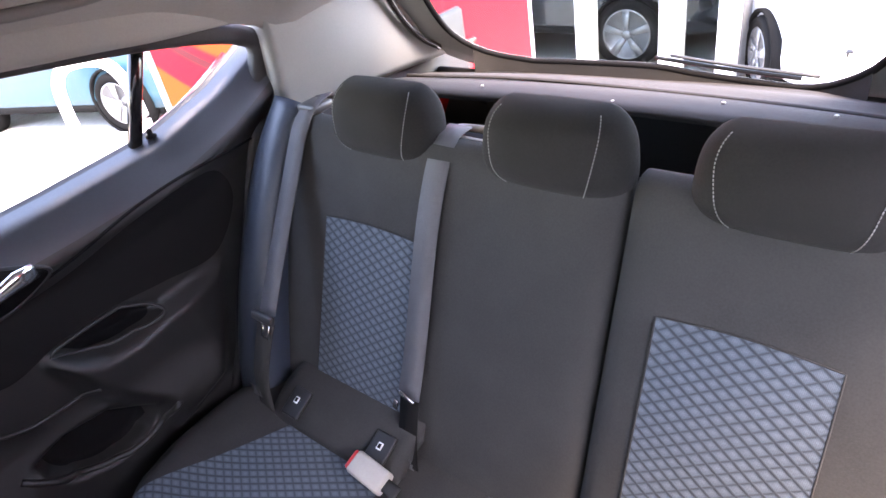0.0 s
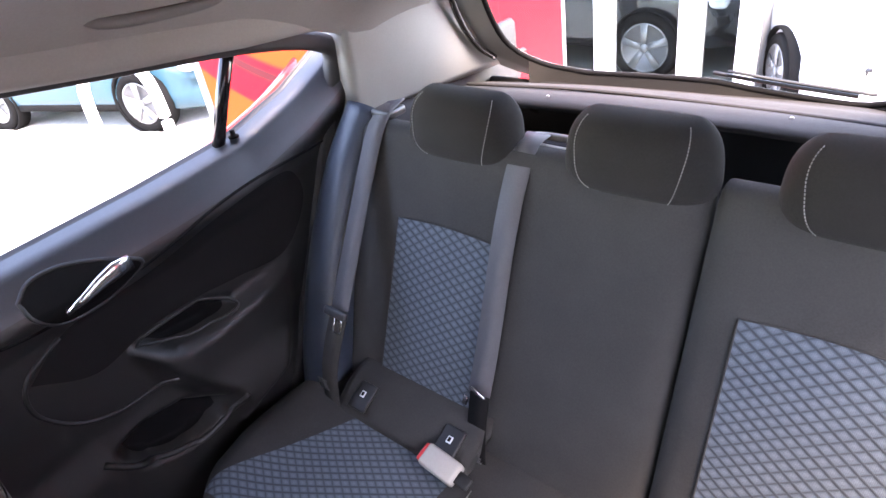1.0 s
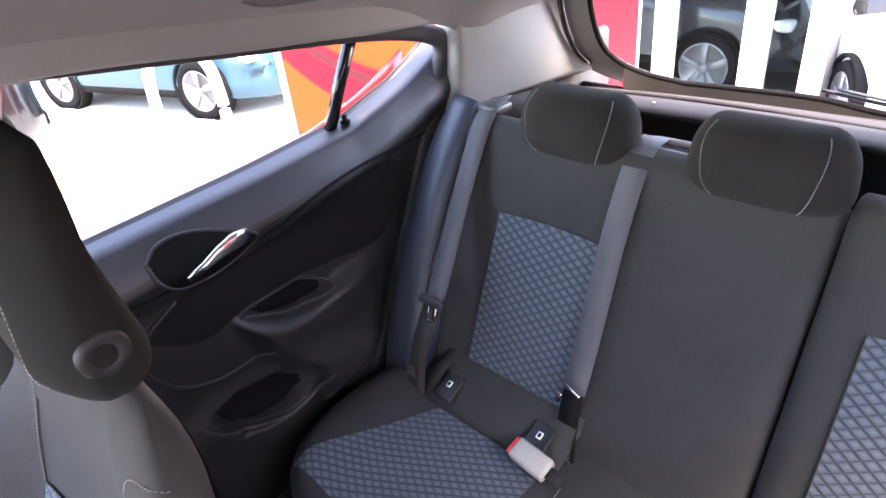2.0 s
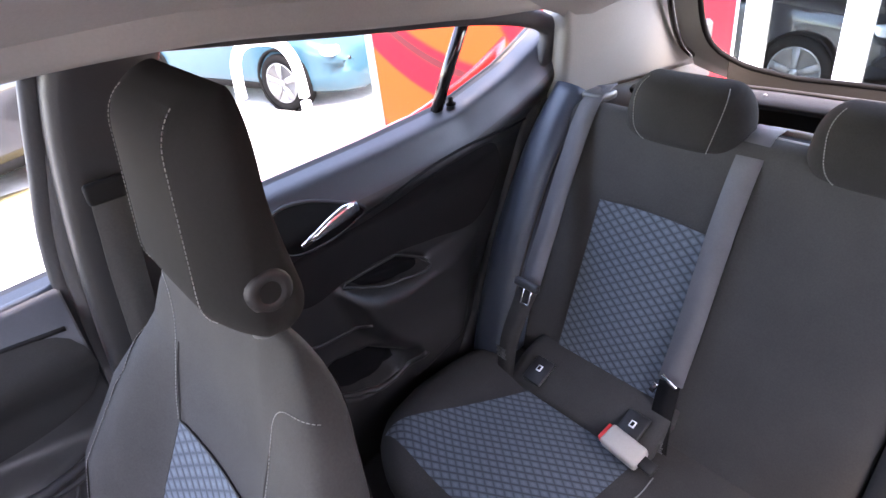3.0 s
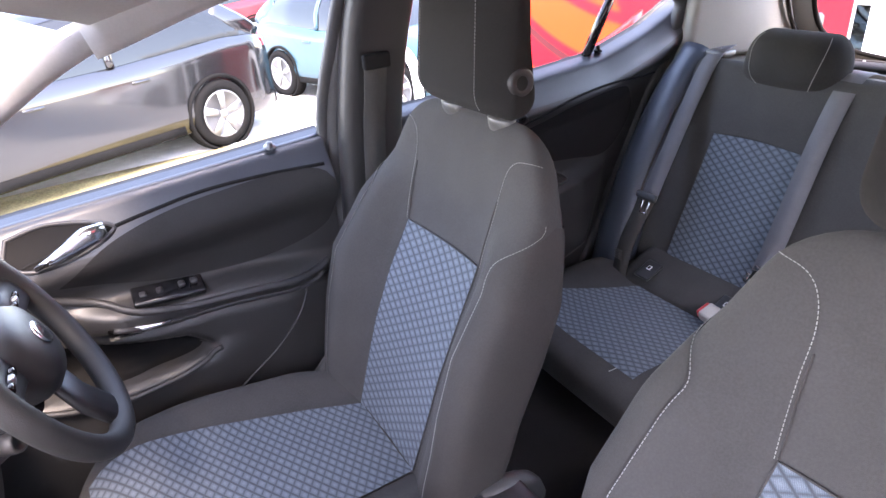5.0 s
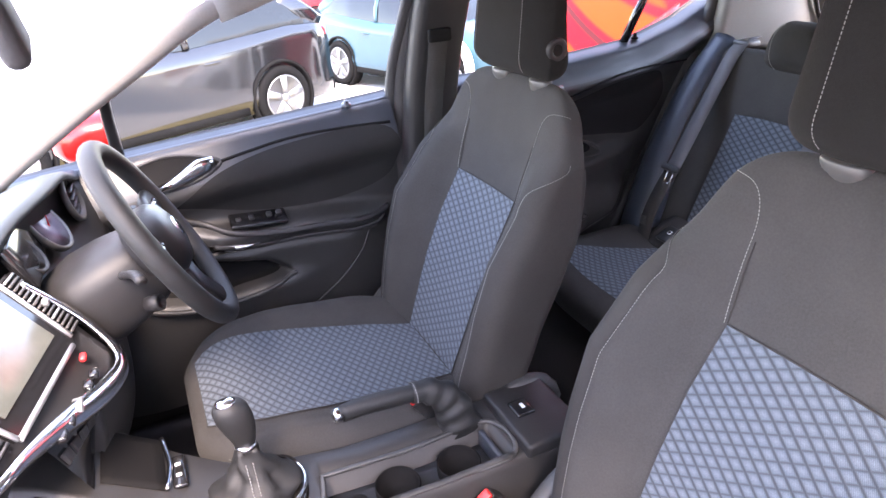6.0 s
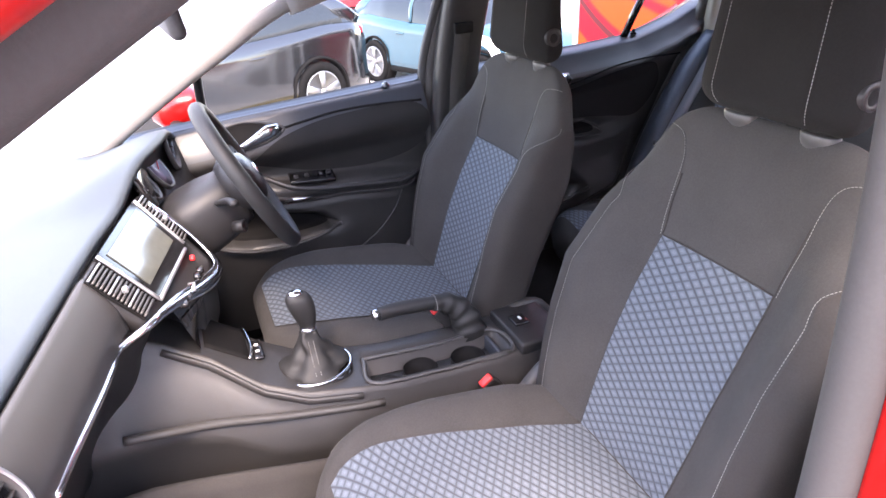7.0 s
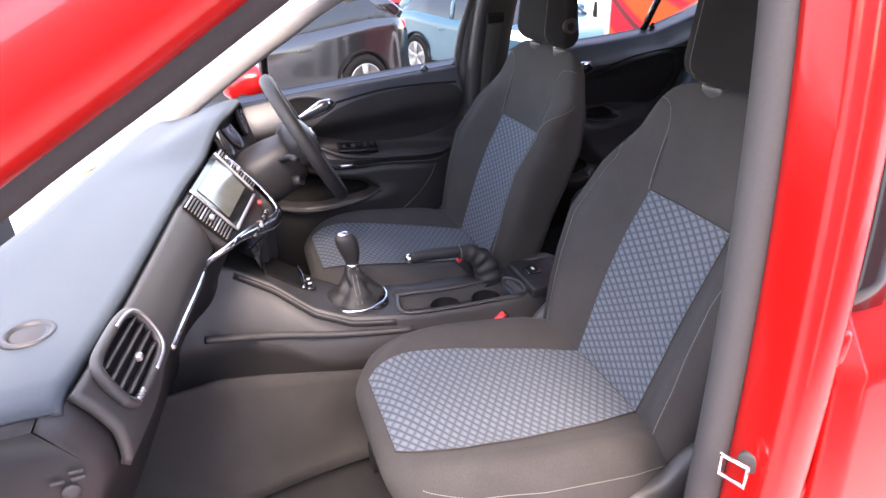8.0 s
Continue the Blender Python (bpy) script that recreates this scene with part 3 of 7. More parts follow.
    put("piping", sweep(rim, oval(0.0012, 0.0012, 6), up=(0, 0, 1), closed=True), M_CLOTH)
    for sgn in (-1, 1):
        path = [cush.at(sgn * 0.955, s, 0.001) for s in np.linspace(0.15, 0.93, 40)]
        put("stitching", stitches(path), M_THREAD)
    # bolster roll between cushion and backrest
    put("lumbar_fold", sweep(spline([(-0.225, -0.10, 0.50), (0, -0.115, 0.495), (0.225, -0.10, 0.50)], 14), oval(0.03, 0.028, 12)), M_CLOTH)
    # lower valance and rails
    for sgn in (-1, 1):
        put("side_valance", sweep(spline([(sgn * 0.235, -0.58, 0.480), (sgn * 0.255, -0.40, 0.462), (sgn * 0.258, -0.2, 0.445), (sgn * 0.25, -0.06, 0.46)], 16), oval(0.014, 0.045, 12, 4)), M_TRIM, "black plastic seat base shield")
        put("seat_rail", block(0.05, 0.60, 0.06, 0.006, 2, (sgn * 0.19, -0.32, 0.300)), M_TRIM)
    put("seat_pan", block(0.40, 0.42, 0.12, 0.01, 2, (0, -0.30, 0.380)), M_TRIM)
    put("recliner_cover", sweep(spline([(0.255, -0.25, 0.462), (0.258, -0.18, 0.480), (0.258, -0.125, 0.530), (0.258, -0.07, 0.553), (0.258, -0.025, 0.540), (0.254, -0.005, 0.500)], 20), oval(0.019, 0.034, 14, 3), up=(0, 0, 1)), M_FASCIA, "dark plastic recliner cover")
    put("recliner_cover", sweep(spline([(-0.255, -0.25, 0.462), (-0.258, -0.18, 0.480), (-0.258, -0.125, 0.530), (-0.258, -0.07, 0.553), (-0.258, -0.025, 0.540), (-0.254, -0.005, 0.500)], 20), oval(0.019, 0.034, 14, 3), up=(0, 0, 1)), M_FASCIA)
    # headrest
    hr = Headrest(lambda s: 0.138 * (1 - 0.10 * s), 0.056, 0.050, 0.222, bolc=0.60, e0=0.22, e1=0.26, sq=5.0, taper=0.30, m=lean((0, 0.0837, 1.092), 0.10, 0.99))
    h = put("headrest", hr.body(30, 24), M_CLOTH_SHADED, "black cloth headrest with contrast stitching")
    for sgn in (-1, 1):
        path = [hr.at(sgn * 0.605, s, 0.001) for s in np.linspace(0.06, 0.94, 30)]
        put("stitching", stitches(path, up=(0, -1, 0)), M_THREAD, parent=h)
    disc = []
    for r, x in ((0.0, 0.1325), (0.009, 0.1330), (0.011, 0.1350), (0.018, 0.1353), (0.021, 0.1330), (0.022, 0.105)):
        disc.append([Vector((x, 0.080 + r * math.cos(a), 1.152 + r * math.sin(a))) for a in np.linspace(0, 2 * math.pi, 24, endpoint=False)])
    put("adjuster_button", loft(disc, cap=False), M_TRIM, "round ribbed headrest adjuster button", parent=h)
    for x in (-0.07, 0.07):
        put("headrest_post", sweep([Vector((x, 0.085, 1.03)), Vector((x, 0.09, 1.08)), Vector((x, 0.095, 1.13))], oval(0.005, 0.005, 12), up=(0, 1, 0)), M_SILVER, "chrome headrest post")
        put("guide_collar", loft([[Vector((x + r * 1.9 * math.cos(a), 0.088 + r * math.sin(a), z)) for a in np.linspace(0, 2 * math.pi, 24, endpoint=False)] for r, z in ((0.0140, 1.066), (0.0160, 1.0875), (0.0150, 1.0900), (0.006, 1.0905))]), M_COLLAR, "grey plastic headrest guide collar")
    return ob, base


seat, seat_base = front_seat()
seat.location = seat_base + Vector((0.392, 0, 0))
driver_seat = copy_thing(seat, Matrix.Translation(seat_base + Vector((-0.343, 0.0, -0.014))))
seat["label"] = "black cloth front passenger seat with grey diamond patterned inserts"
driver_seat["label"] = "black cloth driver seat behind the steering wheel with patterned inserts"


# ---- rear bench ----
def rear_headrest(x, label):
    ob = thing("rear_headrest", label, "headrest", "rear headrests", at=(x, 0.93, 0.95))
    off = Matrix.Translation((0, -0.93, -0.95))
    hr = Pad(lambda s: 0.124 * (1 - 0.10 * s), 0.066, 0.040, 0.132, e0=0.42, e1=0.48, sq=3.2, m=lean((0, 0.93, 0.952), 0.16, 0.98))
    v, f = hr.body(28, 22)
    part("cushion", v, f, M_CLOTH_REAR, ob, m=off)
    for sgn in (-1, 1):
        v, f = stitches([hr.at(sgn * (0.56 + 0.26 * s), s, 0.001) for s in np.linspace(0.04, 0.92, 24)], r=0.0008, up=(0, -1, 0))
        part("stitching", v, f, M_THREAD, ob, "pale grey seam stitching", m=off)
    for px in (-0.06, 0.06):
        v, f = sweep([Vector((px, 0.95, 0.90)), Vector((px, 0.95, 0.97))], oval(0.006, 0.006, 8), up=(0, 1, 0))
        part("headrest_post", v, f, M_CHROME, ob, m=off)
    return ob


rear_headrest(-0.340, "low black rear headrest behind the driver seat")
rear_headrest(-0.012, "low black middle rear headrest on bench")
rear_headrest(0.30, "low black rear headrest behind the passenger seat")

bench = thing("rear_bench", "black cloth rear bench seat with split folding backrest", "rear seat", at=(0, 0.6, 0.34))
boff = Matrix.Translation((0, -0.6, -0.34))


def bpart(name, geo, material, label="", uvs=None, parent=None):
    return part(name, geo[0], geo[1], material, parent or bench, label, True, uvs, boff)


LB = (0.709, 0.449)
ra = Pad(0.365, 0.04, 0.06, 0.60, e0=0.04, e1=0.07, sq=14, taper=0.05, m=lean((-0.262, *LB), 0.40, 0.916), bol=0.0)
rb = Pad(0.26, 0.04, 0.06, 0.60, e0=0.04, e1=0.07, sq=12, taper=0.05, m=lean((0.366, *LB), 0.40, 0.916), bol=0.0)
bpart("backrest", ra.body(40, 26), M_CLOTH, "wide black cloth backrest section")
bpart("backrest", rb.body(30, 26), M_CLOTH, "narrow black cloth backrest section")
for pd, x0, x1, lab in ((ra, -0.455, -0.225, "blue-grey diamond patterned insert"), (rb, 0.176, 0.388, "pale grey diamond patterned insert")):
    cx = pd.m[0][3]
    v, f, uv, rim = pd.insert((x0 - cx) / pd.w, (x1 - cx) / pd.w, 0.05, lambda a: 0.700 + 0.01 * math.sin(math.pi * a))
    bpart("insert", (v, f), M_PANEL, lab, uv)
    bpart("piping", sweep(rim, oval(0.0012, 0.0012, 6), up=(0, -1, 0.3), closed=True), M_CLOTH)
bench_w = lambda s: interp(s, [0, 0.35, 0.6, 0.8, 0.92, 1.0], [0.645, 0.655, 0.645, 0.615, 0.575, 0.52])
rc = Pad(bench_w, 0.05, 0.10, 0.46, e0=0.06, e1=0.2, sq=16, taper=0.1, bol=0.026, bolc=0.90, bols=0.13, m=flat((0, 0.74, 0.45), -0.46, 0.02))
bpart("cushion", rc.body(50, 26), M_CLOTH)
slant = lambda s: interp(s, [0.24, 0.90], [0.435, 0.560])
for sgn in (-1, 1):
    inner, outer_e = (lambda s: sgn * 0.19 / bench_w(s)), (lambda s: sgn * slant(s) / bench_w(s))
    v, f, uv, rim = rc.insert(outer_e if sgn < 0 else inner, inner if sgn < 0 else outer_e, 0.24, 0.90)
    bpart("insert", (v, f), M_PANEL, "dark blue-grey patterned cushion insert", uv)

for sgn in (-1, 1):
    pts = [rc.at(sgn * x / bench_w(q), q, 0.001) for x, q in ((0.150, 0.30), (0.146, 0.42), (0.160, 0.56), (0.190, 0.70), (0.225, 0.83), (0.245, 0.93))]
    bpart("piping", sweep(spline(pts, 40), oval(0.0011, 0.0011, 8)), M_THREAD, "pale stitched piping on the cushion")


def ribbon(path, w, th, up):
    """A flat band of webbing along a path; up is its face's normal."""
    return sweep(path, [(-w / 2, -th / 2), (w / 2, -th / 2), (w / 2, th / 2), (-w / 2, th / 2)], up=up)


def disc_ring(c, axis, radii):
    """A turned shape: (r, h) pairs about a centre along an axis."""
    axis = Vector(axis).normalized()
    a = axis.orthogonal().normalized()
    b = axis.cross(a)
    return loft([[Vector(c) + axis * h + (a * math.cos(t) + b * math.sin(t)) * r for t in np.linspace(0, 2 * math.pi, 28, endpoint=False)] for r, h in radii])


# ---- rear compartment details ----
bolster = thing("side_bolster", "dark cloth side bolster between rear seat and door, tinted blue for sky light", "seat bolster", at=(-0.6, 0.75, 0.5))
v, f = sweep(spline([(-0.615, 0.965, 1.00), (-0.62, 0.88, 0.90), (-0.615, 0.78, 0.74), (-0.60, 0.70, 0.58), (-0.59, 0.66, 0.46)], 30), lambda t: oval(0.045 + 0.012 * t, 0.05, 18, 2.6), up=(0, -1, 0.5))
part("padding", v, f, M_BOLSTER, bolster, m=Matrix.Translation((0.6, -0.75, -0.5)))
v, f = sweep(spline([(-0.572, 0.925, 0.985), (-0.575, 0.84, 0.885), (-0.567, 0.74, 0.725), (-0.549, 0.66, 0.57), (-0.538, 0.615, 0.46)], 30), oval(0.003, 0.003, 6))
part("piping", v, f, M_CLOTH, bolster, "black seam piping along the bolster", m=Matrix.Translation((0.6, -0.75, -0.5)))
bolster2 = copy_thing(bolster, Matrix.Translation((0.66, 0.75, 0.5)))
bolster2["label"] = "dark cloth side bolster beside the passenger rear seat"

# strip with child-seat anchor tabs between cushion and backrest
strip = thing("anchor_strip", "black cloth strip with child seat anchor tabs on bench", "seat strip", at=(-0.33, 0.7, 0.5))
soff = Matrix.Translation((0.33, -0.7, -0.5))


def strip_at(x, t):
    a, b = Vector((x, 0.765, 0.545)), Vector((x, 0.615, 0.492))
    p = a.lerp(b, t)
    return p + Vector((0, -0.006, 0.017)) + Vector((0, -0.012, 0.020)) * math.sin(math.pi * t) ** 0.8


v, f = sheet(strip_at, np.linspace(-0.50, -0.175, 20), np.linspace(0, 1, 14), -0.03)
part("cloth", v, f, M_CLOTH, strip, m=soff)
for x, t in ((-0.442, 0.72), (-0.222, 0.70)):
    c = strip_at(x, t) + Vector((0, -0.002, 0.005))
    rot = Matrix.Rotation(radians(-66), 4, "X")
    tab = part("anchor_tab", *block(0.046, 0.008, 0.058, 0.004, 2, m=Matrix.Translation(c) @ rot, at=(0, 0, 0)), M_TRIM, strip, "black moulded anchor tab", m=soff)
    part("label", *block(0.011, 0.002, 0.013, 0.0006, 1, m=Matrix.Translation(c + rot @ Vector((0, -0.0048, 0.004))) @ rot), M_LABEL, tab, "small white pictogram label", m=soff)
    part("label_mark", *block(0.006, 0.002, 0.008, 0.0004, 1, m=Matrix.Translation(c + rot @ Vector((0, -0.0060, 0.004))) @ rot), M_TRIM_DARK, tab, m=soff)

# rear belts
belt = thing("seat_belt", "grey woven rear seat belt with chrome tongue", "seat belt", "rear belts", at=(-0.5, 0.65, 0.55))
m0 = Matrix.Translation((0.5, -0.65, -0.55))
NB = Vector((0, -0.916, 0.40))
v, f = ribbon(spline([(-0.555, 0.985, 1.022), (-0.545, 0.915, 1.003), (-0.530, 0.83, 0.905), (-0.50, 0.72, 0.78), (-0.488, 0.672, 0.722)], 26), 0.047, 0.002, NB)
part("webbing", v, f, M_BELT, belt, m=m0)
v, f = ribbon(spline([(-0.490, 0.668, 0.712), (-0.499, 0.643, 0.655), (-0.508, 0.622, 0.59), (-0.516, 0.612, 0.50)], 14), 0.046, 0.002, NB)
part("webbing", v, f, M_TUNNEL, belt, "dark lower belt webbing", m=m0)
rot = Matrix.Rotation(radians(-24), 4, "X")
c = Vector((-0.489, 0.662, 0.722))
part("tongue_cover", *block(0.062, 0.012, 0.018, 0.005, 2, m=Matrix.Translation(c) @ rot), M_TRIM_SOFT, belt, "dark plastic tongue cover", m=m0)
for dx in (-0.0095, 0.0095):
    part("tongue", *block(0.005, 0.003, 0.034, 0.001, 1, m=Matrix.Translation(c + Vector((dx, -0.004, -0.026))) @ rot), M_CHROME, belt, "chrome belt tongue", m=m0)
part("tongue", *block(0.024, 0.003, 0.006, 0.001, 1, m=Matrix.Translation(c + Vector((0, -0.008, -0.042))) @ rot), M_CHROME, belt, m=m0)
for k in range(5):
    part("label_bar", *block(0.026 - 0.004 * (k % 2), 0.0012, 0.0025, 0, 1, m=Matrix.Translation((-0.515, 0.606, 0.56 + 0.006 * k)) @ rot), M_COLLAR, belt, "grey printed bar on belt", m=m0)
v, f = block(0.055, 0.05, 0.018, 0.006, 2, (-0.552, 0.955, 1.010))
part("belt_guide", v, f, M_COLLAR, belt, "grey plastic belt guide", m=m0)

belt2 = thing("seat_belt", "grey woven centre rear seat belt over backrest", "seat belt", "rear belts", at=(-0.2, 0.68, 0.52))
m0 = Matrix.Translation((0.2, -0.68, -0.52))
v, f = ribbon(spline([(-0.205, 0.965, 1.010), (-0.205, 0.915, 0.998), (-0.203, 0.845, 0.895), (-0.200, 0.755, 0.70), (-0.198, 0.712, 0.62)], 26), 0.046, 0.002, NB)
part("webbing", v, f, M_BELT, belt2, m=m0)
v, f = ribbon(spline([(-0.200, 0.716, 0.615), (-0.195, 0.69, 0.56), (-0.185, 0.665, 0.51), (-0.18, 0.66, 0.48)], 14), 0.040, 0.003, NB)
part("webbing", v, f, M_TRIM_DARK, belt2, "dark lower belt webbing", m=m0)
part("tongue", *block(0.034, 0.004, 0.010, 0.002, 2, m=Matrix.Translation((-0.198, 0.708, 0.625)) @ Matrix.Rotation(radians(30), 4, "Y")), M_CHROME, belt2, "chrome belt tongue", m=m0)
part("tongue", *block(0.010, 0.004, 0.026, 0.002, 2, m=Matrix.Translation((-0.222, 0.700, 0.603)) @ Matrix.Rotation(radians(20), 4, "Y")), M_CHROME, belt2, m=m0)
for k in range(5):
    part("label_bar", *block(0.024 - 0.004 * (k % 2), 0.0012, 0.0025, 0, 1, m=Matrix.Translation((-0.182, 0.660, 0.505 + 0.006 * k)) @ Matrix.Rotation(radians(-30), 4, "X")), M_COLLAR, belt2, "grey printed bar on belt", m=m0)


def buckle(at, m, shell, label):
    ob = thing("seat_belt_buckle", label, "belt buckle", at=at)
    b = part("body", *block(0.036, 0.022, 0.066, 0.005, 2, m=m), shell, ob)
    part("release_button", *block(0.030, 0.017, 0.010, 0.003, 2, m=m @ Matrix.Translation((0, 0, 0.034))), M_REDPLASTIC, ob, "red release button")
    part("stalk", *block(0.020, 0.006, 0.03, 0.002, 1, m=m @ Matrix.Translation((0, 0.0, -0.042))), M_TRIM, ob, "black buckle stalk")
    return ob


buckle((-0.208, 0.600, 0.540), Matrix.Rotation(radians(-4), 4, "Z") @ Matrix.Rotation(radians(-86), 4, "Y") @ Matrix.Rotation(radians(70), 4, "Z") @ Matrix.Scale(1.15, 4), M_GREYPL, "beige rear buckle with red release button lying on cushion")
buckle((0.078, -0.226, 0.492), Matrix.Rotation(radians(38), 4, "X") @ Matrix.Rotation(radians(15), 4, "Y") @ Matrix.Rotation(radians(90), 4, "Z"), M_TRIM, "black front passenger buckle with red release button")
buckle((-0.104, -0.254, 0.570), Matrix.Rotation(radians(38), 4, "X") @ Matrix.Rotation(radians(90), 4, "Z"), M_TRIM, "black driver buckle with red release button")

buckle((0.058, 0.640, 0.535), Matrix.Rotation(radians(35), 4, "X") @ Matrix.Rotation(radians(20), 4, "Z"), M_TRIM, "black centre rear buckle with red release button")

# seat-back release between the headrests
rel = thing("backrest_release", "pale plastic backrest release latch on bench top", "latch", at=(-0.17, 0.965, 0.995))
fr = [Vector((x, y, 0.0)) for x, y in ((-0.05, -0.018), (0.05, -0.018), (0.05, 0.02), (-0.05, 0.02))]
v, f = sweep(spline(fr + [fr[0]], 32)[:-1], oval(0.006, 0.008, 8), closed=True)
part("bezel", v, f, M_GREYPL, rel)
part("recess", *block(0.09, 0.03, 0.006, 0.002, 1, (0, 0, -0.004)), M_TRIM_DARK, rel, "dark latch recess")

# parcel shelf
shelf = thing("parcel_shelf", "dark brown felt parcel shelf below rear window", "parcel shelf", at=(0, 1.2, 0.98))


def shelf_at(x, y):
    return Vector((x, y, 0.972 + 0.010 * smoothstep(1.15, 1.18, y) - 0.028 * smoothstep(1.20, 1.34, y) - 0.050 * smoothstep(1.32, 1.52, y) - 0.02 * (x / 0.6) ** 2))


v, f = sheet(shelf_at, np.linspace(-0.63, 0.63, 40), np.linspace(1.165, 1.505, 24), 0.012)
part("board", v, f, M_SHELF, shelf, m=Matrix.Translation((0, -1.2, -0.98)))
for x in (-0.33, -0.19, -0.05, 0.12, 0.28):
    part("stud", *disc_ring((x, 1.20 + 0.03 * math.sin(9 * x), 0.980), (0, 0, 1), ((0.004, 0), (0.003, 0.002))), M_GREYPL, shelf, m=Matrix.Translation((0, -1.2, -0.98)))
v, f = sweep(spline([(-0.60, 1.27, 0.955), (-0.3, 1.30, 0.960), (0, 1.295, 0.962), (0.3, 1.27, 0.964), (0.6, 1.23, 0.960)], 20), oval(0.006, 0.004, 8))
part("edge_welt", v, f, M_SHELF, shelf, m=Matrix.Translation((0, -1.2, -0.98)))
v, f = block(1.34, 0.02, 0.46, 0.005, 1, (0, 1.12, 0.65))
tagged(part("wall_boot", v, f, M_CARPET), "black boot space behind the rear bench", "boot lining", kind="structure")

# wiper behind the rear glass
wip = thing("rear_wiper", "black rear window wiper arm and blade", "wiper", at=rear_plane(0.05, 0.95, 0.05))
pts = [rear_plane(-0.10, 0.946, 0.012), rear_plane(0.02, 0.928, 0.012), rear_plane(0.17, 0.912, 0.012)]
v, f = sweep(spline(pts, 14), oval(0.005, 0.004, 8), up=REAR_N)
part("arm", v, f, M_TRIM, wip, m=Matrix.Translation(-wip.location))
v, f = sweep(spline([p + Vector((0.03, 0.0, 0.006)) for p in pts], 14), oval(0.003, 0.004, 8), up=REAR_N)
part("blade", v, f, M_TRIM, wip, m=Matrix.Translation(-wip.location))


# ---- doors, driver side ----
def dent(y, z, cy, cz, ry, rz, rot=0.0):
    c, s = math.cos(rot), math.sin(rot)
    a, b = (y - cy) * c + (z - cz) * s, -(y - cy) * s + (z - cz) * c
    d = (abs(a) / ry) ** 2.6 + (abs(b) / rz) ** 2.6
    return 1 - smoothstep(0.75, 1.15, d)


def inside(y, z, poly, soft=0.012):
    """1 well inside a polygon of (y, z), 0 outside, with a soft edge."""
    d, sign = 9.0, -1.0
    n = len(poly)
    for k in range(n):
        (a0, b0), (a1, b1) = poly[k], poly[(k + 1) % n]
        t = min(max(((y - a0) * (a1 - a0) + (z - b0) * (b1 - b0)) / ((a1 - a0) ** 2 + (b1 - b0) ** 2), 0), 1)
        d = min(d, math.hypot(y - a0 - t * (a1 - a0), z - b0 - t * (b1 - b0)))
        if (b0 > z) != (b1 > z) and y < (a1 - a0) * (z - b0) / (b1 - b0) + a0:
            sign = -sign
    return smoothstep(-soft, soft, sign * d)


def make_door(name, label, y0, y1, zt, zb, surf_x, nu, nv):
    ob = thing(name, label, "car door", kind="structure", at=(-0.72, (y0 + y1) / 2, 0.3))
    off = Matrix.Translation(-ob.location)

    def at(y, z, lift=0.0):
        return Vector((surf_x(y, z, zt(y)) + lift, y, z))

    def grid_pt(a, b):
        y = y0 + (y1 - y0) * a
        z0 = zb(y)
        return at(y, z0 + (zt(y) - z0) * b)

    v, f = sheet(grid_pt, np.linspace(0, 1, nu), np.linspace(0, 1, nv), -0.0)
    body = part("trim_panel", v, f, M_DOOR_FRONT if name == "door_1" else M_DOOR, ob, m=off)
    outer = lambda a, b: Vector((-0.83 - 0.04 * math.sin(math.pi * b), y0 + (y1 - y0) * a, 0.2 + (zt(y0 + (y1 - y0) * a) - 0.24) * b))
    v, f = sheet(outer, np.linspace(0, 1, 20), np.linspace(0, 1, 12), 0.01)
    part("outer_skin", v, f, M_RED, ob, "red painted outer door skin", m=off)
    v, f = sweep([Vector((-0.745, y, zt(y) - 0.022)) for y in np.linspace(y0, y1, 24)], oval(0.018, 0.012, 10, 3))
    part("window_ledge", v, f, M_LEDGE, ob, "soft window ledge tinted blue for sky light", m=off)
    v, f = sheet(lambda a, b: at(y0 + (y1 - y0) * a, zt(y0 + (y1 - y0) * a) - 0.004 - (0.088 if name == "door_1" else 0.070) * b, 0.003 - 0.0025 * b), np.linspace(0.003, 0.997, 60), np.linspace(0, 1, 12))
    part("ledge_roll", v, f, M_LEDGE, ob, "soft roll under the window tinted blue for sky light", m=off)
    v, f = sweep([Vector((-0.757, y, zt(y) - 0.012)) for y in np.linspace(y0, y1, 24)], oval(0.005, 0.008, 8))
    part("window_seal", v, f, M_RUBBER, ob, "black rubber window seal", m=off)

    def tube(name2, pts, r, material, label2="", n=40, lift=0.0, closed=False, rb=None, parent=None):
        path = [at(y, z, lift) for y, z in [(p.x, p.y) for p in spline([(q[0], q[1], 0) for q in (pts + [pts[0]] if closed else pts)], n)]]
        if closed:
            path = path[:-1]
        g = sweep(path, oval(rb or r, r, 8), up=(1, 0, 0), closed=closed)
        return part(name2, g[0], g[1], material, parent or ob, label2, m=off)

    def patch(name2, pts, material, label2="", lift=0.002, n=40, parent=None):
        path = [at(p.x, p.y, lift) for p in spline([(q[0], q[1], 0) for q in pts + [pts[0]]], n)][:-1]
        c = sum(path, Vector()) / len(path)
        c.x = at(c.y, c.z, lift).x
        k, m = len(path), 14
        verts = path + [at(*(p.lerp(c, j / m))[1:], lift) for j in range(1, m) for p in path] + [c]
        faces = [(j * k + i, j * k + (i + 1) % k, (j + 1) * k + (i + 1) % k, (j + 1) * k + i) for j in range(m - 1) for i in range(k)] + [((m - 1) * k + i, (m - 1) * k + (i + 1) % k, m * k) for i in range(k)]
        return part(name2, verts, faces, material, parent or ob, label2, m=off)

    return ob, off, at, tube, patch


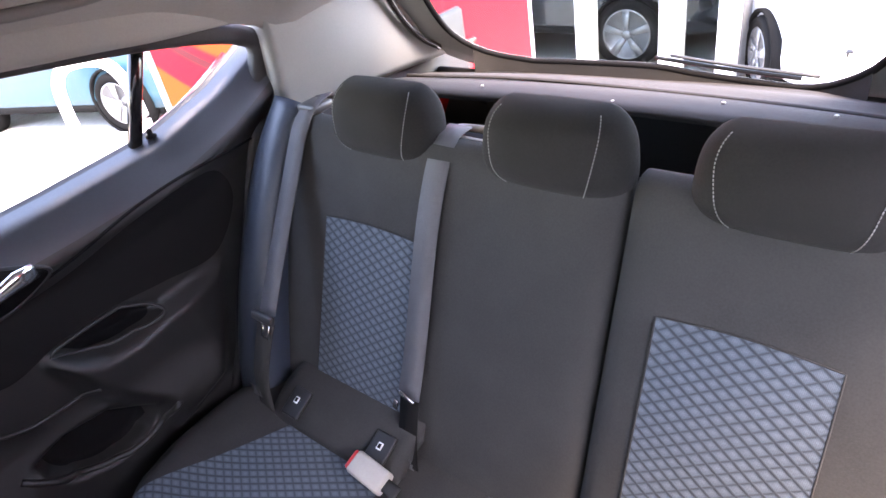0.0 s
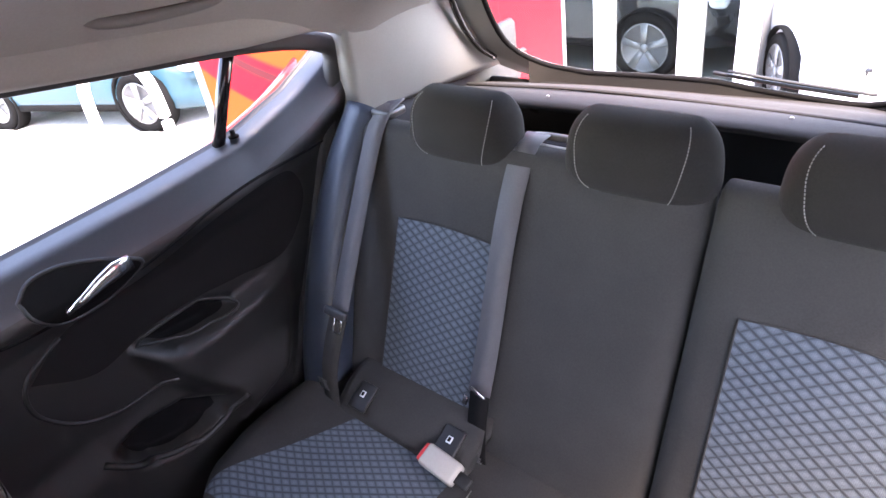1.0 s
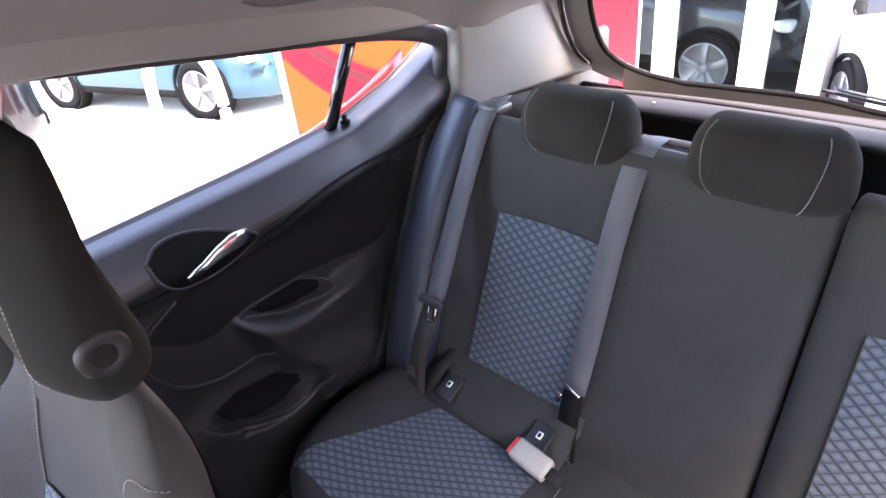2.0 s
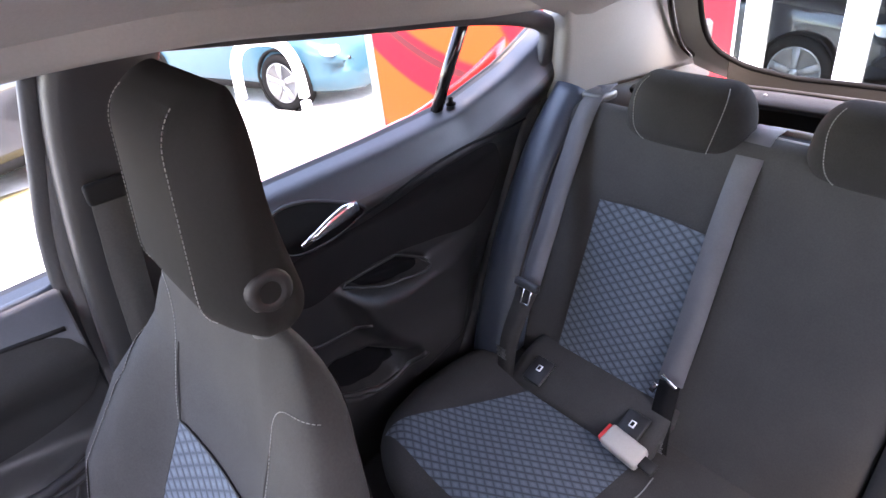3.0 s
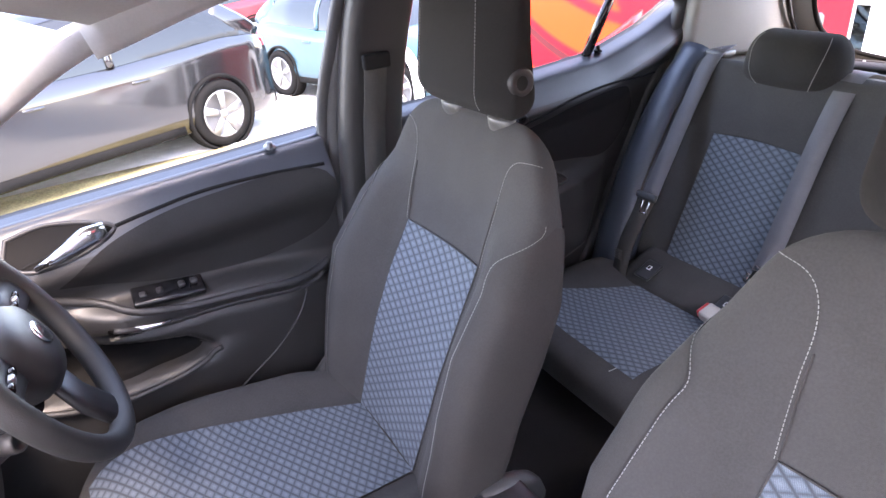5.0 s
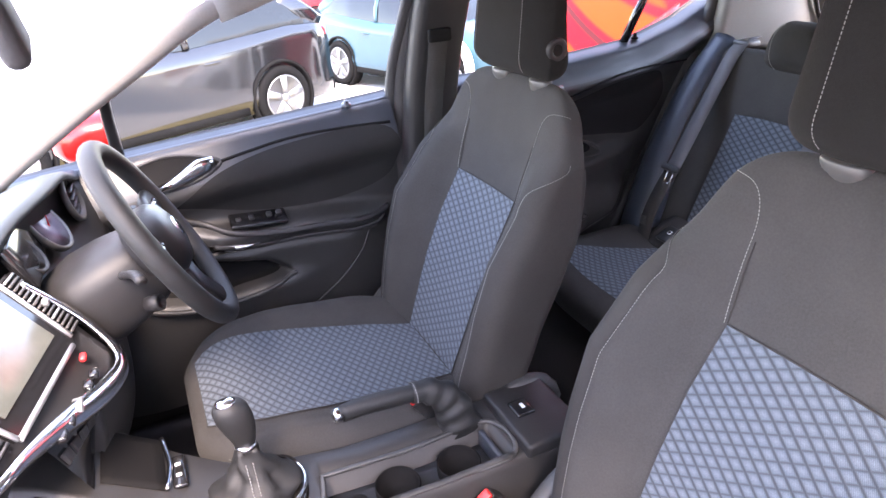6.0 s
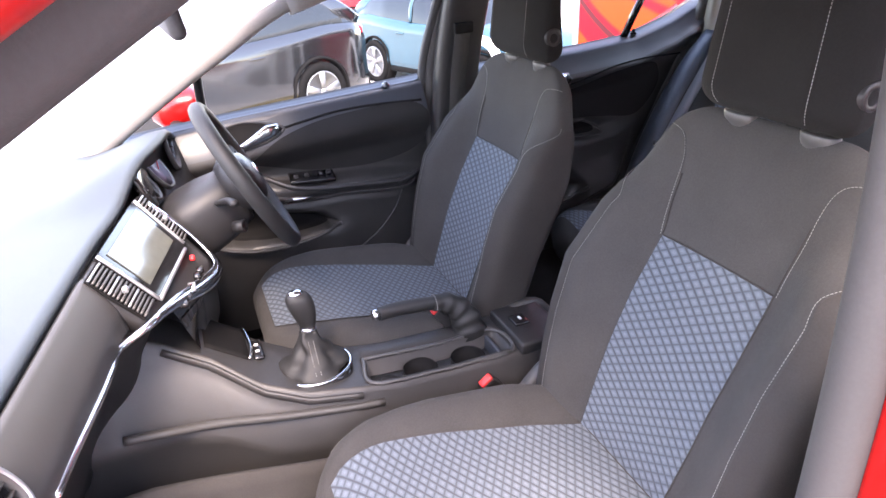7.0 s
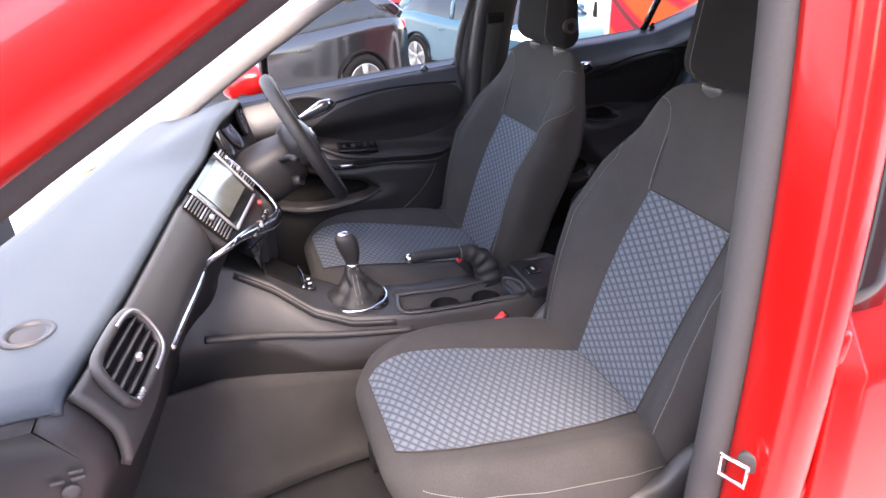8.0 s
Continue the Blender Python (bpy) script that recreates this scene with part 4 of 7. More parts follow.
# front driver door
POCKET_F = [(-0.72, 0.60), (-0.60, 0.572), (-0.472, 0.580), (-0.36, 0.598), (-0.40, 0.630), (-0.47, 0.645), (-0.58, 0.675), (-0.72, 0.68)]


def front_x(y, z, top):
    x = -0.735
    x += 0.058 * smoothstep(-0.02, 0.115, top - z) * (1 - 0.60 * smoothstep(0.105, 0.175, top - z))
    x -= 0.03 * (1 - smoothstep(0.0, 0.02, top - z))
    arm = 0.715 + 0.09 * max(0, (-0.42 - y)) ** 1.0 - 0.02 * smoothstep(-0.35, -0.1, y)
    ledge = smoothstep(-0.62, -0.50, y) * (1 - 0.7 * smoothstep(-0.2, -0.08, y))
    x += 0.050 * ledge * math.exp(-(((z - arm) / 0.028) ** 4))
    x += 0.020 * ledge * (1 - smoothstep(arm - 0.06, arm - 0.01, z))
    x -= 0.045 * inside(y, z, POCKET_F)
    x += 0.02 * (1 - smoothstep(0.56, 0.62, z)) * smoothstep(-0.85, -0.7, y) * (1 - smoothstep(-0.38, -0.25, y))
    return x


zt1 = lambda y: interp(y, [-1.1, -0.6, -0.05], [0.905, 0.948, 0.987])
d1, off1, at1, tube1, patch1 = make_door("door_1", "black front driver door with chrome handle and window switches", -1.05, -0.045, zt1, lambda y: 0.30, front_x, 120, 110)
tube1("insert_seam", [(-0.62, 0.868), (-0.598, 0.874), (-0.501, 0.893), (-0.40, 0.910), (-0.299, 0.923), (-0.18, 0.926), (-0.06, 0.923)], 0.004, M_TRIM_DARK, "dark seam above the door insert")
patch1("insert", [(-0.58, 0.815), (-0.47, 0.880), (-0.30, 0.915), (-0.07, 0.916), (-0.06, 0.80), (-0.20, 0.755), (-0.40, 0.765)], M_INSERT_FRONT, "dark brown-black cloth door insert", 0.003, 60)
# flat near-black patch paints the shade behind the handle
bez = patch1("handle_recess", [(-0.63, 0.915), (-0.57, 0.925), (-0.50, 0.915), (-0.465, 0.898), (-0.52, 0.872), (-0.60, 0.860), (-0.64, 0.88)], M_TRIM_DARK, "dark recess behind the door handle", 0.003)
tube1("handle_bezel", [(-0.63, 0.915), (-0.57, 0.925), (-0.50, 0.915), (-0.465, 0.898), (-0.52, 0.872), (-0.60, 0.860), (-0.64, 0.88)], 0.004, M_TRIM_SOFT, "oval door handle bezel", 50, 0.002, True)
v, f = sweep([at1(y, z, 0.014) for y, z in ((-0.60, 0.868), (-0.57, 0.876), (-0.54, 0.886), (-0.51, 0.897), (-0.478, 0.903))], lambda t: oval(0.005 + 0.020 * t - 0.010 * max(t - 0.8, 0) / 0.2, 0.006, 10), up=(1, 0, 0))
part("door_handle", v, f, M_CHROME, d1, "polished chrome door handle", m=off1)
tube1("armrest_rim", [(-0.62, 0.80), (-0.54, 0.765), (-0.47, 0.738), (-0.38, 0.722), (-0.25, 0.712), (-0.13, 0.700), (-0.085, 0.712)], 0.008, M_TRIM_SOFT, "curved armrest rim", 50, 0.006)
tube1("armrest_trim", [(-0.52, 0.716), (-0.42, 0.692), (-0.28, 0.685), (-0.14, 0.672), (-0.10, 0.690)], 0.006, M_TRIM_SOFT, "lower armrest trim", 40, 0.004)
v, f = sweep([at1(y, z, 0.006) for y, z in ((-0.53, 0.706), (-0.49, 0.704), (-0.45, 0.703), (-0.42, 0.706))], lambda t: oval(0.014 * (1 - 0.85 * t), 0.004, 10), up=(1, 0, 0))
part("chrome_accent", v, f, M_CHROME, d1, "bright chrome pull accent", m=off1)
v, f = block(0.05, 0.13, 0.012, 0.004, 2, m=Matrix.Translation((-0.685, -0.41, 0.752)) @ Matrix.Rotation(radians(-5), 4, "X") @ Matrix.Rotation(radians(18), 4, "Y"))
sw = part("switch_panel", v, f, M_GLOSS, d1, "gloss black window switch panel", m=off1)
for k, yy in enumerate((-0.455, -0.425, -0.385, -0.362)):
    part("switch", *block(0.014, 0.013, 0.009, 0.003, 2, m=Matrix.Translation((-0.683, yy, 0.760)) @ Matrix.Rotation(radians(18), 4, "Y")), M_TRIM_SOFT, sw, "window switch", m=off1)
tube1("pocket_lip", [(-0.72, 0.592), (-0.60, 0.560), (-0.472, 0.568), (-0.40, 0.58), (-0.345, 0.598)], 0.006, M_TRIM_SOFT, "door pocket lip", 40, 0.012)
# the pocket's inner shade is painted on as a dark patch
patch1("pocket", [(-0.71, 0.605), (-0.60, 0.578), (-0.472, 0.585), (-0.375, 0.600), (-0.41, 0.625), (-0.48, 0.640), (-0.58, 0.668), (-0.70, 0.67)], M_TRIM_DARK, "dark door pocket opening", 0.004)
tube1("speaker_seam", [(-0.33, 0.48), (-0.24, 0.53), (-0.17, 0.60), (-0.14, 0.655)], 0.003, M_TRIM_SOFT, "moulded line in the door", 24)
part("lock_pin", *disc_ring((-0.728, -0.155, zt1(-0.155) - 0.010), (0.3, 0, 1), ((0.012, 0.0), (0.012, 0.004), (0.0065, 0.006), (0.006, 0.012), (0.003, 0.014))), M_LEDGE, d1, "black door lock pin", m=off1)


# rear driver door
GRAB = [(0.385, 0.768), (0.446, 0.772), (0.512, 0.775), (0.566, 0.742), (0.512, 0.728), (0.432, 0.738)]
GRAB_PAD = [(0.372, 0.758), (0.444, 0.725), (0.50, 0.722), (0.575, 0.735), (0.72, 0.745), (0.70, 0.66), (0.62, 0.54), (0.50, 0.50), (0.485, 0.575), (0.44, 0.62), (0.40, 0.675)]
POCKET_R = [(0.272, 0.601), (0.326, 0.613), (0.405, 0.604), (0.468, 0.564), (0.446, 0.530), (0.377, 0.518), (0.309, 0.540), (0.277, 0.576)]


def rear_x(y, z, top):
    x = -0.715
    x += 0.046 * smoothstep(-0.02, 0.095, top - z) * (1 - 0.55 * smoothstep(0.085, 0.15, top - z))
    x -= 0.03 * (1 - smoothstep(0.0, 0.02, top - z))
    x += 0.034 * inside(y, z, GRAB_PAD, 0.022) * (1 - smoothstep(0.60, 0.75, y))
    x -= 0.030 * inside(y, z, GRAB, 0.013)
    x += 0.020 * (1 - smoothstep(0.55, 0.66, z)) - 0.045 * inside(y, z, POCKET_R, 0.014)
    return x


zt2 = lambda y: interp(y, [0.05, 0.25, 0.50, 0.70, 0.85, 0.93, 0.98], [0.995, 1.004, 1.016, 1.032, 1.075, 1.112, 1.138])
d2, off2, at2, tube2, patch2 = make_door("door_2", "black rear driver side door with grab recess and pocket", 0.07, 0.97, zt2, lambda y: 0.30 + 0.62 * smoothstep(0.62, 1.0, y) ** 1.3, rear_x, 130, 130)
tube2("insert_seam", [(0.10, 0.93), (0.25, 0.895), (0.42, 0.905), (0.60, 0.945), (0.75, 0.960), (0.88, 0.955)], 0.003, M_TRIM_DARK, "dark seam above the door insert")
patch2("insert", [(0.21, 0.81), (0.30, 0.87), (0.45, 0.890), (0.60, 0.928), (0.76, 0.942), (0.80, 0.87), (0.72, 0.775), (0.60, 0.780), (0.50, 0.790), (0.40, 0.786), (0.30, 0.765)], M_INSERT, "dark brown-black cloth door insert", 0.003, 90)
tube2("insert_rim", [(0.28, 0.86), (0.21, 0.82), (0.195, 0.76), (0.234, 0.701), (0.291, 0.673), (0.36, 0.668), (0.41, 0.672)], 0.004, M_DOOR, "moulded insert rim", 40)
hb = [(0.254, 0.951), (0.282, 0.97), (0.329, 0.971), (0.385, 0.954), (0.439, 0.924), (0.415, 0.9), (0.362, 0.88), (0.297, 0.883), (0.261, 0.917)]
# shade of the handle cup, painted as a dark patch
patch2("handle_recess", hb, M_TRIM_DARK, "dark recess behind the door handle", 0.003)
tube2("handle_bezel", hb, 0.0035, M_TRIM_SOFT, "oval door handle bezel", 50, 0.002, True)
v, f = sweep([at2(y, z, 0.014) for y, z in ((0.300, 0.910), (0.332, 0.918), (0.362, 0.928), (0.392, 0.934), (0.420, 0.936))], lambda t: oval(0.005 + 0.015 * t - 0.006 * max(t - 0.8, 0) / 0.2, 0.006, 10), up=(1, 0, 0))
part("door_handle", v, f, M_CHROME, d2, "polished chrome door handle", m=off2)
# light catching the recess edge is painted as a grey rim
tube2("grab_rim", [(0.375, 0.768), (0.435, 0.778), (0.514, 0.773), (0.574, 0.737), (0.520, 0.726), (0.447, 0.734)], 0.0035, M_FASCIA, "soft grey rim of the grab recess", 50, 0.001, True)
# dark patch paints the shade inside the grab dent
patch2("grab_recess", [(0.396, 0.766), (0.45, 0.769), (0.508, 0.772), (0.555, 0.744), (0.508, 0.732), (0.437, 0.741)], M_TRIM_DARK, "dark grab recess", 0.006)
# lip is lighter than the door: the light on it is in the colour
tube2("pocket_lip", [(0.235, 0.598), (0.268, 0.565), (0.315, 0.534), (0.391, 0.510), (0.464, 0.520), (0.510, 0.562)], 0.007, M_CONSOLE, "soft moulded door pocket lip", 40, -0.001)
# dark patch paints the shade inside the rear pocket
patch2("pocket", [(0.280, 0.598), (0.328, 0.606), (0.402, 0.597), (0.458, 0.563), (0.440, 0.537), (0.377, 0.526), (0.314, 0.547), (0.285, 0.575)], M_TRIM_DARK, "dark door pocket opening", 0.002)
part("lock_pin", *disc_ring((-0.722, 0.705, zt2(0.705) - 0.004), (0, 0, 1), ((0.010, 0.0), (0.010, 0.004), (0.005, 0.006), (0.005, 0.014), (0.003, 0.016))), M_TRIM_DARK, d2, "black door lock pin", m=off2)
# window frame of the rear door: divider bar, seal round the opening
v, f = sweep([Vector((-0.735, 0.675, 1.02)), Vector((-0.715, 0.70, 1.10)), Vector((-0.690, 0.735, 1.20))], oval(0.010, 0.012, 10, 3), up=(0, 1, 0))
part("window_divider", v, f, M_GLOSS, d2, "black quarter window divider bar", m=off2)
v, f = sweep(spline([(-0.70, 0.12, 1.285), (-0.69, 0.45, 1.238), (-0.68, 0.74, 1.198), (-0.68, 0.90, 1.160), (-0.685, 0.955, 1.125), (-0.69, 0.95, 1.085), (-0.70, 0.92, 1.00), (-0.70, 0.86, 0.88), (-0.69, 0.79, 0.74), (-0.68, 0.70, 0.58), (-0.68, 0.62, 0.44)], 60), oval(0.020, 0.016, 10, 3), up=(1, 0, 0))
part("door_seal", v, f, M_RUBBER, d2, "dark rubber door seal", m=off2)
v, f = sheet(lambda a, b: Vector((-0.755 + 0.05 * b, 0.09 + (0.97 - 0.09) * a, (1 - b) * (zt2(0.09 + 0.88 * a) - 0.01) + b * (rail_z(RAIL_D, 0.09 + 0.88 * a)))), np.linspace(0, 1, 16), np.linspace(0, 1, 5))
g = part("window_pane", v, f, M_GLASS, d2, "clear window glass", m=off2)
g.visible_shadow = False
v, f = sheet(lambda a, b: Vector((-0.765 + 0.06 * b, -0.95 + (0.93) * a, (1 - b) * (zt1(-0.95 + 0.93 * a) - 0.01) + b * max(rail_z(RAIL_D, -0.95 + 0.93 * a), zt1(-0.95 + 0.93 * a)))), np.linspace(0, 1, 16), np.linspace(0, 1, 5))
g = part("window_pane", v, f, M_GLASS, d1, "clear window glass", m=off1)
g.visible_shadow = False
v, f = sweep(spline([(-0.735, -0.035, 0.32), (-0.735, -0.04, 0.7), (-0.735, -0.035, 0.985), (-0.70, 0.0, 1.16), (-0.665, 0.03, 1.285)], 24), oval(0.012, 0.016, 10, 3), up=(0, 1, 0))
part("door_seal", v, f, M_RUBBER, d1, "dark rubber door seal", m=off1)

# B-pillar belt, driver side
belt3 = thing("seat_belt", "dark front seat belt hanging on centre pillar", "seat belt", at=(-0.65, 0.02, 0.9))
v, f = ribbon(spline([(-0.630, 0.052, 1.125), (-0.634, 0.045, 1.06), (-0.645, 0.035, 0.95), (-0.648, 0.02, 0.70), (-0.65, 0.02, 0.45)], 20), 0.046, 0.003, (1, 0, 0))
part("webbing", v, f, M_CLOTH, belt3, m=Matrix.Translation((0.65, -0.02, -0.9)))
v, f = block(0.014, 0.058, 0.030, 0.006, 3, (-0.628, 0.052, 1.120))
part("height_adjuster", v, f, M_TRIM_DARK, belt3, "black belt height adjuster", m=Matrix.Translation((0.65, -0.02, -0.9)))

# grab handle above rear driver door
gh = thing("grab_handle", "grey folding grab handle on headliner edge", "grab handle", at=(-0.585, 0.58, 1.30))
v, f = sweep(spline([(-0.60, 0.46, 1.335), (-0.575, 0.49, 1.305), (-0.568, 0.58, 1.295), (-0.575, 0.67, 1.295), (-0.60, 0.70, 1.32)], 24), oval(0.012, 0.009, 10, 3), up=(0, 0, 1))
M_GRAB = mat("grey_grab_handle", (0.11, 0.105, 0.10), 0.6, var=0.08, scale=40, bump=0.2)
part("grip", v, f, M_GRAB, gh, m=Matrix.Translation((0.585, -0.58, -1.30)))
for yy in (0.475, 0.685):
    part("mount", *block(0.02, 0.035, 0.035, 0.006, 2, (-0.595, yy, 1.318)), M_GRAB, gh, m=Matrix.Translation((0.585, -0.58, -1.30)))


# ---- dashboard ----
def dash_edge(x):
    return interp(x, [-0.74, -0.70, -0.56, -0.42, -0.30, -0.166, 0.0, 0.06, 0.20, 0.31, 0.41, 0.48, 0.59, 0.70], [-0.745, -0.745, -0.752, -0.787, -0.832, -0.876, -0.910, -0.920, -0.943, -0.962, -0.978, -0.993, -1.016, -1.045])


def dash_y(x):
    return sum(dash_edge(x + d) for d in (-0.08, -0.04, 0.0, 0.04, 0.08)) / 5


def hood(x):
    return math.exp(-(((x + 0.46) / 0.20) ** 4))


def stack(x):
    return math.exp(-(((x + 0.12) / 0.16) ** 6))


def dash_ring(x, sink=0.0):
    y, h, c = dash_y(x), hood(x), stack(x)
    back = interp(x, [-0.74, -0.48, 0.02, 0.62], [-1.03, -1.09, -1.21, -1.40])
    top = 0.925 + 0.052 * h
    p = [(back, 0.86), (back + 0.02, 0.90 - sink)]
    for t in (0.2, 0.4, 0.6, 0.75, 0.88, 0.96):
        p.append((back + (y - back) * t, 0.915 - sink + (top - 0.915) * smoothstep(0.3, 0.95, t)))
    p += [(y - 0.006 - sink, top - sink), (y + 0.002 - sink, top - 0.006 - sink), (y - 0.001 - 0.02 * h, top - 0.016)]
    p += [(y + 0.014 - 0.020 * c - 0.05 * h, 0.885), (y + 0.030 - 0.008 * c - 0.05 * h, 0.845), (y + 0.034 + 0.029 * c - 0.02 * h, 0.805), (y + 0.028 + 0.049 * c, 0.785), (y + 0.014 + 0.050 * c, 0.76)]
    p += [(y - 0.010 + 0.039 * c, 0.70), (y - 0.040 + 0.05 * c, 0.62), (y - 0.075 + 0.07 * c, 0.54), (y - 0.16, 0.46), (y - 0.30, 0.40), (back, 0.40)]
    return [Vector((x, a, b)) for a, b in p]


dash = thing("dashboard", "charcoal dashboard with sky-tinted top pad and chrome trim", "dashboard", at=(0, -1.0, 0.5))
do = Matrix.Translation((0, 1.0, -0.5))
xs = list(np.linspace(0.61, -0.745, 90))
rings = [dash_ring(x, 0.012) for x in xs]
cx = [Vector((0.632, (p.y + 1.12) * 0.86 - 1.12, (p.z - 0.72) * 0.9 + 0.72)) for p in rings[0]]
v, f = loft([cx] + rings)
part("body", v, f, M_TRIM, dash, "black lower dashboard", m=do)
# soft top pad with its rounded front lip
pad_rows = []
for x in np.linspace(0.622, -0.735, 90):
    r = dash_ring(min(max(x, -0.745), 0.61))
    k = 0.010 * smoothstep(0.59, 0.622, x)
    up = [Vector((x, p.y, p.z - k)) for p in r[1:10]]
    lip = up[-1] + Vector((0, 0.001, -0.010))
    pad_rows.append(up + [lip, lip + Vector((0, -0.012, 0.002))] + [p - Vector((0, 0.002, 0.011)) for p in up[-2::-1]])
v, f = loft(pad_rows)
part("top_pad", v, f, M_PAD, dash, "soft dash top pad, sky sheen tinted into its colour", m=do)
# fascia between pad and chrome line, on the passenger side
def fascia_at(x, z, out=0.004):
    f = interp(z, [0.765, 0.785, 0.805, 0.845, 0.885, 0.909], [0.017, 0.028, 0.034, 0.030, 0.014, 0.001]) + 0.029 * stack(x) * smoothstep(0.85, 0.80, z)
    return Vector((x, dash_y(x) + f + out, z))


def fascia_low(x):
    return 0.806 + 0.012 * smoothstep(0.15, 0.38, x) - 0.02 * smoothstep(0.42, 0.52, x)


v, f = sheet(lambda x, b: fascia_at(x, 0.908 + (fascia_low(x) - 0.908) * b, 0.003 + 0.006 * math.sin(math.pi * b)), np.linspace(0.605, 0.045, 50), np.linspace(0, 1, 14), 0.012)
part("fascia", v, f, M_FASCIA, dash, "grey satin fascia panel", m=do)
v, f = sweep(spline([fascia_at(0.40, 0.900, 0.006), fascia_at(0.26, 0.892, 0.008), fascia_at(0.15, 0.886, 0.009), fascia_at(0.09, 0.875, 0.010), fascia_at(0.05, 0.845, 0.008)], 30), oval(0.003, 0.004, 8))
part("fascia_crease", v, f, M_TRIM, dash, "dark moulded crease in the fascia", m=do)
# chrome line
# screen unit
SA, SB, SC, SD = Vector((-0.033, -0.890, 0.906)), Vector((-0.026, -0.832, 0.830)), Vector((-0.210, -0.786, 0.830)), Vector((-0.236, -0.845, 0.908))
sn = (SB - SA).cross(SD - SA).normalized()
if sn.y < 0:
    sn = -sn
scr = thing("infotainment_unit", "gloss black touchscreen unit with silver bezel in dashboard", "touchscreen", at=SA)
so = Matrix.Translation(-SA)


def scr_pt(a, b, lift=0.0):
    return SA.lerp(SD, a).lerp(SB.lerp(SC, a), b) + sn * lift


def scr_quad(name, a0, a1, b0, b1, lift, th, material, label="", parent=scr):
    v, f = sheet(lambda a, b: scr_pt(a, b, lift), np.linspace(a0, a1, 6), np.linspace(b0, b1, 6))
    w, g = sheet(lambda a, b: scr_pt(a, b, lift - th), np.linspace(a0, a1, 6), np.linspace(b0, b1, 6))
    k = len(v)
    e = list(range(6)) + [j * 6 + 5 for j in range(1, 6)] + [30 + i for i in range(4, -1, -1)] + [j * 6 for j in range(4, 0, -1)]
    rim = [(e[i], e[(i + 1) % len(e)], e[(i + 1) % len(e)] + k, e[i] + k) for i in range(len(e))]
    return part(name, v + w, f + [tuple(i + k for i in q) for q in g] + rim, material, parent, label, False, m=so)


M_SCREEN = mat("screen_glass", (0.085, 0.090, 0.078), 0.14, var=0.25, scale=5, spec=0.6)
stack_foot = lambda a: interp(a, [-0.42, 0.1, 0.7, 1.05, 1.30], [1.24, 1.52, 1.86, 1.95, 1.80])
v, f = sheet(lambda a, b: scr_pt(a, -0.02 + (stack_foot(a) + 0.02) * b, 0.006), np.linspace(-0.42, 1.30, 24), np.linspace(0, 1, 16), -0.03)
part("housing", v, f, M_TRIM, scr, "black centre stack housing", m=so)
# chrome line along the fascia and round the foot of the screen unit
LOOP = [scr_pt(a, b, 0.013) for a, b in ((-0.45, 1.27), (-0.2, 1.37), (0.1, 1.53), (0.4, 1.71), (0.7, 1.87), (1.0, 1.97), (1.2, 1.95), (1.32, 1.74), (1.36, 1.3), (1.33, 0.8), (1.25, 0.2))]
CHROME = [fascia_at(x, fascia_low(x) - 0.002, 0.014) for x in (0.395, 0.33, 0.26, 0.20, 0.14, 0.09)] + LOOP
v, f = sweep(spline(CHROME, 90), lambda t: oval(0.0055 + 0.011 * math.exp(-(((t - 0.66) / 0.16) ** 2)), 0.005, 8, 3), up=(0.1, 0.8, 0.6))
part("chrome_strip", v, f, M_CHROME, dash, "bright chrome trim strip", m=do)
scr_quad("screen_frame", -0.07, 1.07, -0.06, 1.20, 0.014, 0.01, M_GLOSS, "gloss black screen surround")
scr_quad("screen", 0.04, 0.96, 0.06, 0.94, 0.016, 0.004, M_SCREEN, "reflective grey screen")
for a, b in (((-0.07, 1.22), (1.0, 1.22)), ((1.08, -0.05), (1.08, 1.15)), ((-0.07, -0.06), (-0.07, 1.2))):
    v, f = sweep([scr_pt(a[0] + (b[0] - a[0]) * t, a[1] + (b[1] - a[1]) * t, 0.015) for t in np.linspace(0, 1, 8)], oval(0.004, 0.003, 8), up=sn)
    part("bezel_strip", v, f, M_SILVER, scr, "silver bezel strip", m=so)
for k, a in enumerate((0.12, 0.28, 0.46, 0.72, 0.86)):
    part("button", *block(0.020 if k != 2 else 0.028, 0.014, 0.010, 0.003, 2, scr_pt(a, 1.66, 0.013)), M_GLOSS if k != 2 else M_SILVER, scr, "control button below the screen", m=so)
part("hazard_button", *block(0.018, 0.010, 0.008, 0.003, 2, scr_pt(0.95, 1.42, 0.014)), M_REDPLASTIC, scr, "red hazard light button", m=so)
for a0, a1, n in ((-0.42, -0.11, 15), (1.12, 1.30, 15)):
    # near-black slab behind the slats paints the shade of the duct
    scr_quad("vent_cavity", a0, a1, 0.0, 1.15, 0.0115, 0.004, M_TRIM_DARK, "vent opening, its inner shade as a near-black slab")
    for k in range(n):
        t = 0.04 + 1.07 * k / (n - 1)
        v, f = sweep([scr_pt(a0 + (a1 - a0) * s, t, 0.014) for s in np.linspace(0.05, 0.95, 5)], [(-0.0018, -0.002), (0.0018, -0.002), (0.0018, 0.002), (-0.0018, 0.002)], up=sn)
        part("vent_slat", v, f, M_SILVER if k % 5 == 0 else M_COLLAR, scr, m=so)
    part("vent_tab", *block(0.012, 0.010, 0.010, 0.002, 1, scr_pt((a0 + a1) / 2, 0.6, 0.018)), M_SILVER, scr, "silver vent tab", m=so)

# passenger air vent
VC, VS = fascia_at(0.508, 0.886, 0.013), 0.76
vt = thing("air_vent", "black slatted passenger air vent with silver rim", "air vent", at=VC)
